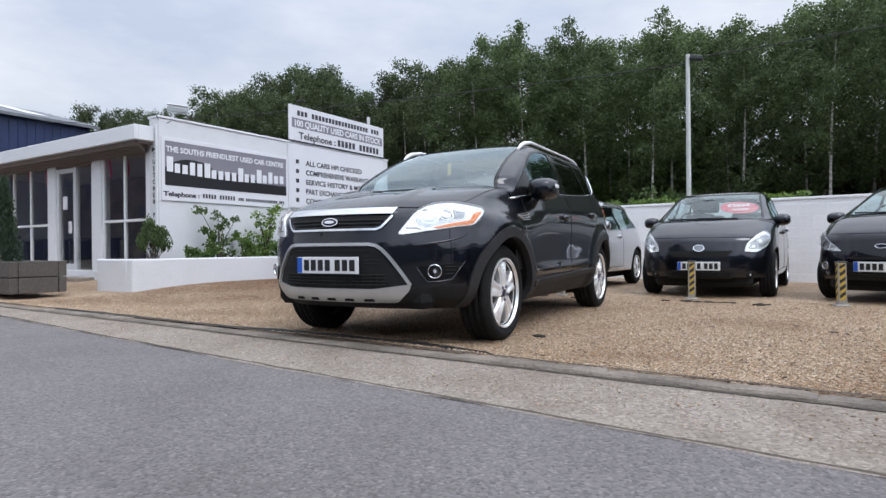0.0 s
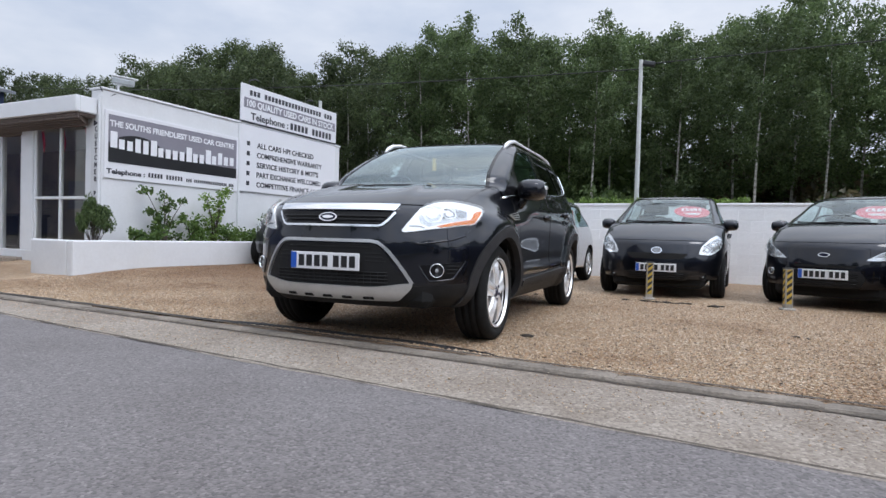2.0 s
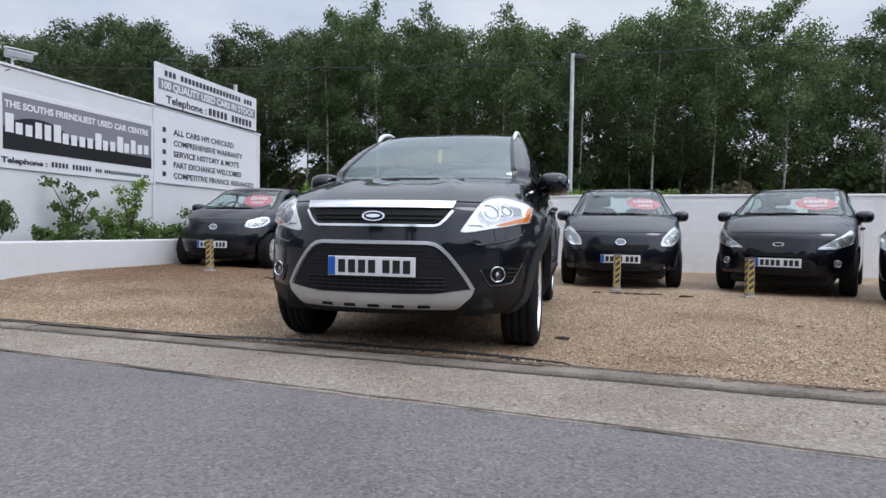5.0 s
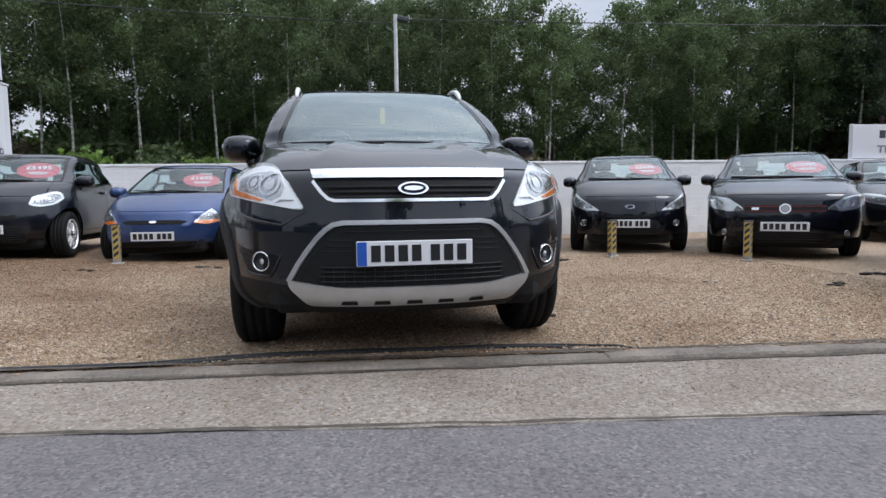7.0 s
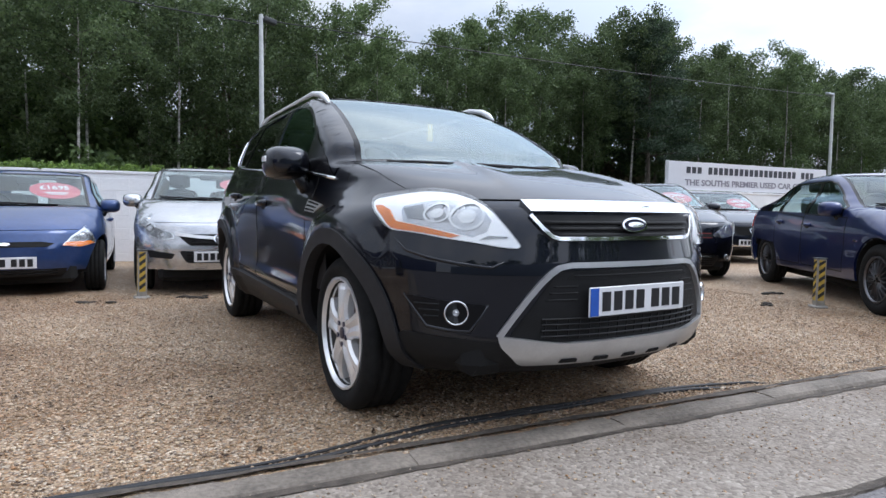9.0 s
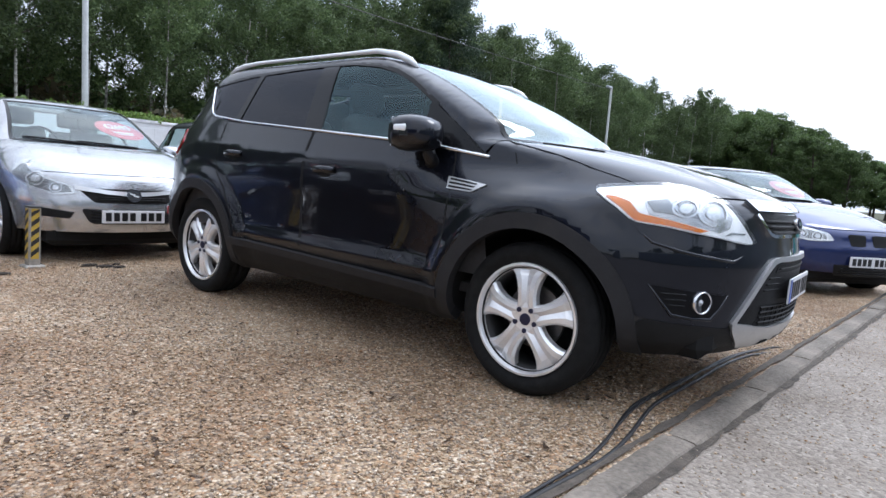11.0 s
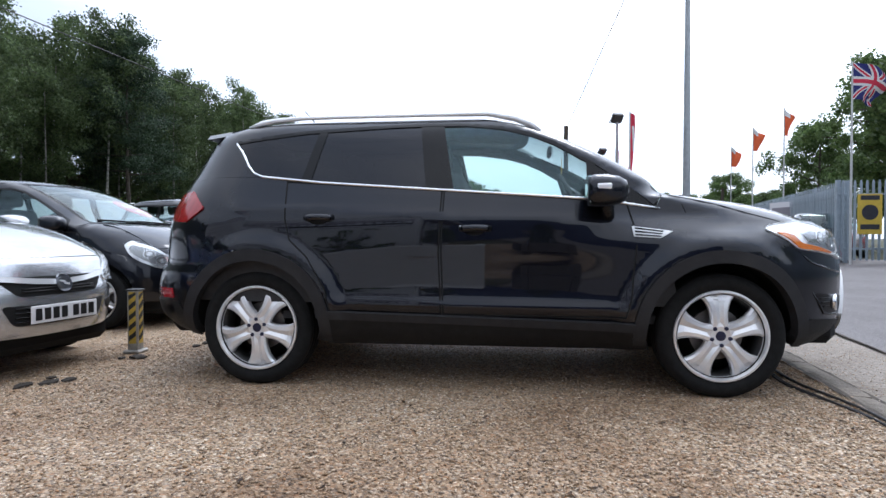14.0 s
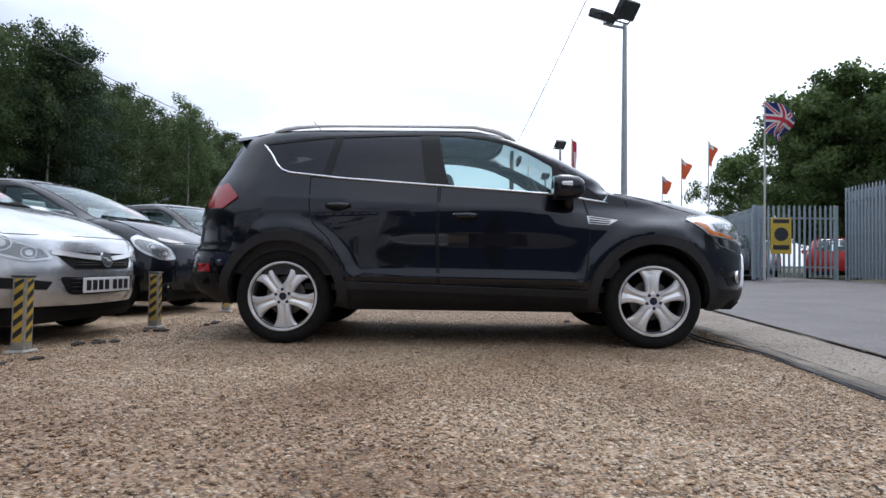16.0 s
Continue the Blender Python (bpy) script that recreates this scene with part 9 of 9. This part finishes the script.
# fences and gate across the road
def palisade(p0, p1, h, z0, solid, label, name="fence"):
    d = Vector((p1[0] - p0[0], p1[1] - p0[1], 0))
    m = Matrix.Translation((*p0, z0)) @ Matrix.Rotation(math.atan2(d.y, d.x), 4, 'Z')
    f = thing(name, m, label, name, "fences across the road")
    n = int(d.length / 0.155)
    pale = prism([(-0.034, 0.08), (0.034, 0.08), (0.034, h - 0.1), (0.014, h), (0, h - 0.04), (-0.014, h), (-0.034, h - 0.1)], 0.012)
    me = bpy.data.meshes.new("pale")
    bmesh.ops.recalc_face_normals(pale, faces=pale.faces)
    pale.to_mesh(pale_me := me)
    pale.free()
    me.materials.append(M_STEEL_BLUE)
    for i in range(n):
        o = new("pale", me)
        o.parent = f
        o.matrix_basis = pose(0.08 + i * 0.155, -0.03, 0)
    for z in (0.4, h - 0.4):
        part("rail", box_bm((d.length, 0.05, 0.05), (d.length / 2, 0.012, z), 0.004), M_STEEL_BLUE, f)
    if solid:
        part("sheeting", box_bm((d.length, 0.01, h - 0.25), (d.length / 2, 0.05, h / 2), 0.002), M_STEEL_BLUE, f, "grey-blue steel sheeting")
    for x in [0.0, d.length] + [d.length * k / max(1, int(d.length / 2.75)) for k in range(1, int(d.length / 2.75))]:
        part("post", box_bm((0.11, 0.09, h), (x, 0.06, h / 2), 0.006), M_STEEL_BLUE, f)
    return f


gate = palisade((13.32, -7.75), (13.26, -10.2), 2.3, 0.2, False, "galvanised steel palisade gate with a yellow warning board", "gate")
yb = part("warning_board", box_bm((0.62, 0.02, 1.1), (0.75, -0.06, 1.35), 0.004), M_SIGN_YELLOW, gate, "yellow warning board")
part("disc", lathe([(0.0, 0.0), (0.21, 0.0), (0.21, 0.004), (0.0, 0.004)], 24, "y", None, (0.75, -0.078, 1.4)), M_SIGN_DARK, yb)
part("text_bar", box_bm((0.48, 0.004, 0.12), (0.75, -0.072, 1.8), 0), M_SIGN_DARK, yb)
part("text_bar", box_bm((0.48, 0.004, 0.14), (0.75, -0.072, 1.0), 0), M_SIGN_DARK, yb)
# its western run is out of view, added for the cars to reflect
palisade((12.55, -10.0), (-14, -8.2), 2.75, 0.2, True, "tall grey-blue sheeted steel fence across the road")
palisade((30, -10.9), (13.6, -8.0), 2.3, 0.2, True, "long sheeted steel fence beside the road")
wb2 = thing("white_board", pose(19.5, -9.0, 0.2, 0, 0, 190), "white board with grey picture, fixed to the fence", "sign")
part("board", box_bm((1.6, 0.03, 1.1), (0, -0.12, 1.5), 0.004), M_SIGN_WHITE, wb2)
part("picture", box_bm((1.3, 0.006, 0.5), (0, -0.138, 1.6), 0.001), M_SIGN_GREY, wb2)

# simple far cars behind the gate
far_spec_shell = hatch_shell(4.0, 1.72, 1.48, 0.8, 0.76, (0.12, 1.0), (1.05, 1.41), 0.95, 0.25, 0.8)


def far_car(paint, m, label):
    sp = hatch_spec(far_spec_shell, paint, 1.72, 1.48, 4.0, 0.8, 2.5, 0.31, 0.76, (0.12, 1.0), 1.41, (0.92, 1.0), [1.4, 2.3], 2.7, door_cuts=[1.4, 2.3], style="steel", plate=(0, 0.42), band=False,
                    lamps=[dict(outline=[("f", 0.44, 0.60), ("f", 0.52, 0.70), ("f", 0.66, 0.77), ("s", -0.28, 0.78), ("f", 0.74, 0.64), ("f", 0.6, 0.59)], rounds=[(0.6, 0.66, 0.045)])],
                    nose=[(rounded([(-0.4, 0.62), (0.4, 0.62), (0.34, 0.54), (-0.34, 0.54)], 0.03), M_GAP, 0.003, "grille")], tails=[[(2.85, 0.7), (2.85, 0.95), (3.0, 0.95), (3.0, 0.7)]])
    return build_car("car", m, label, sp, "far parked cars")[0]


far_car(M_PAINT_GREY, pose(17.4, -8.9, 0.2, 0, 0, 70), "grey hatchback parked behind the gate")
far_car(M_PAINT_SILVER, pose(20.5, -10.5, 0.2, 0, 0, 80), "silver hatchback parked behind the gate")
far_car(M_PAINT_RED, pose(18.4, -13.2, 0.2, 0, 0, 60), "red hatchback parked behind the gate")
far_car(M_PAINT_GREEN, pose(46.4, -13.8, 0.1, 0, 0, 250), "pale green hatchback parked far down the road")
far_car(M_PAINT_WHITE, pose(43.2, -13.9, 0.1, 0, 0, 250), "white hatchback parked far down the road")
far_car(M_PAINT_WHITE, pose(16.5, 3.2, 0, 0, 0, -40), "white hatchback at the far end of the forecourt")

# turquoise stall with white canopy, green board, hoarding, hedge
st = thing("market_stall", pose(45.3, -7.9, 0.19, 0, 0, -99), "turquoise sheeted stall with white canopy roof", "stall")
part("body", box_bm((4.6, 4.0, 3.0), (0, 2, 1.5), 0.03), M_TURQUOISE, st)
part("canopy", prism([(-2.6, 2.9), (2.6, 2.9), (2.4, 3.25), (1.2, 3.95), (-1.2, 3.95), (-2.4, 3.25)], 4.4, Matrix.Translation((0, -0.2, 0))), M_FLAG_WHITE, st)
part("red_side", box_bm((0.3, 0.06, 2.9), (2.2, -0.04, 1.45), 0.01), M_FLAG_RED, st)
part("post", box_bm((0.1, 0.06, 2.9), (-0.6, -0.04, 1.45), 0.01), M_FLAG_WHITE, st)
gb = thing("green_board", pose(50.3, -15.2, 0, 0, 0, -72), "green roadside board on two posts", "sign")
part("board", box_bm((2.7, 0.08, 1.05), (0, 0, 3.55), 0.01), M_TURQUOISE, gb)
for x in (-0.6, 0.6):
    part("text_bar", box_bm((0.95, 0.02, 0.3), (x, -0.06, 3.6), 0), M_FLAG_WHITE, gb)
for x in (-1.0, 1.0):
    part("post", box_bm((0.12, 0.12, 3.0), (x, 0, 1.4), 0.01), M_BARK, gb)
ho = thing("hoarding", pose(49.0, -14.6, 0, 0, 0, -75), "brown timber hoarding beside the road", "fence")
for i in range(6):
    part("board", box_bm((0.49, 0.08, 1.9), (-1.25 + i * 0.5, 0.01 * (i % 2), 0.95), 0.01), M_FAR_WOOD, ho)
part("capping", box_bm((3.1, 0.12, 0.08), (0, 0, 1.94), 0.01), M_FAR_WOOD, ho)
bin_ = thing("blue_bin", pose(44.6, -10.0, 0.15) @ Matrix.Diagonal((0.75, 0.75, 0.75, 1)), "blue plastic storage bin by the stall", "bin")
part("body", box_bm((1.4, 1.2, 1.0), (0, 0, 0.5), 0.05), M_PLATE_BLUE, bin_)
part("lid", box_bm((1.45, 1.25, 0.1), (0, 0, 1.05), 0.03), M_PLATE_BLUE, bin_)

# overhead wires
def wire(p0, p1, sag, rad, label="thin dark overhead wire"):
    pts = []
    for i in range(25):
        t = i / 24
        p = Vector(p0).lerp(Vector(p1), t)
        pts.append(p - Vector((0, 0, sag * 4 * t * (1 - t))))
    tagged(part("wire", tube(pts, rad, 5), M_CABLE), label, "wire", "overhead wires")


wire((1.0, 9.76, 4.7), (21, 9.25, 5.2), 0.08, 0.011)
wire((-40, 15, 9.0), (1.0, 9.76, 4.6), 0.6, 0.012)
wire((25, -1.3, 6.2), (-15, -1.3, 7.0), 0.25, 0.01)
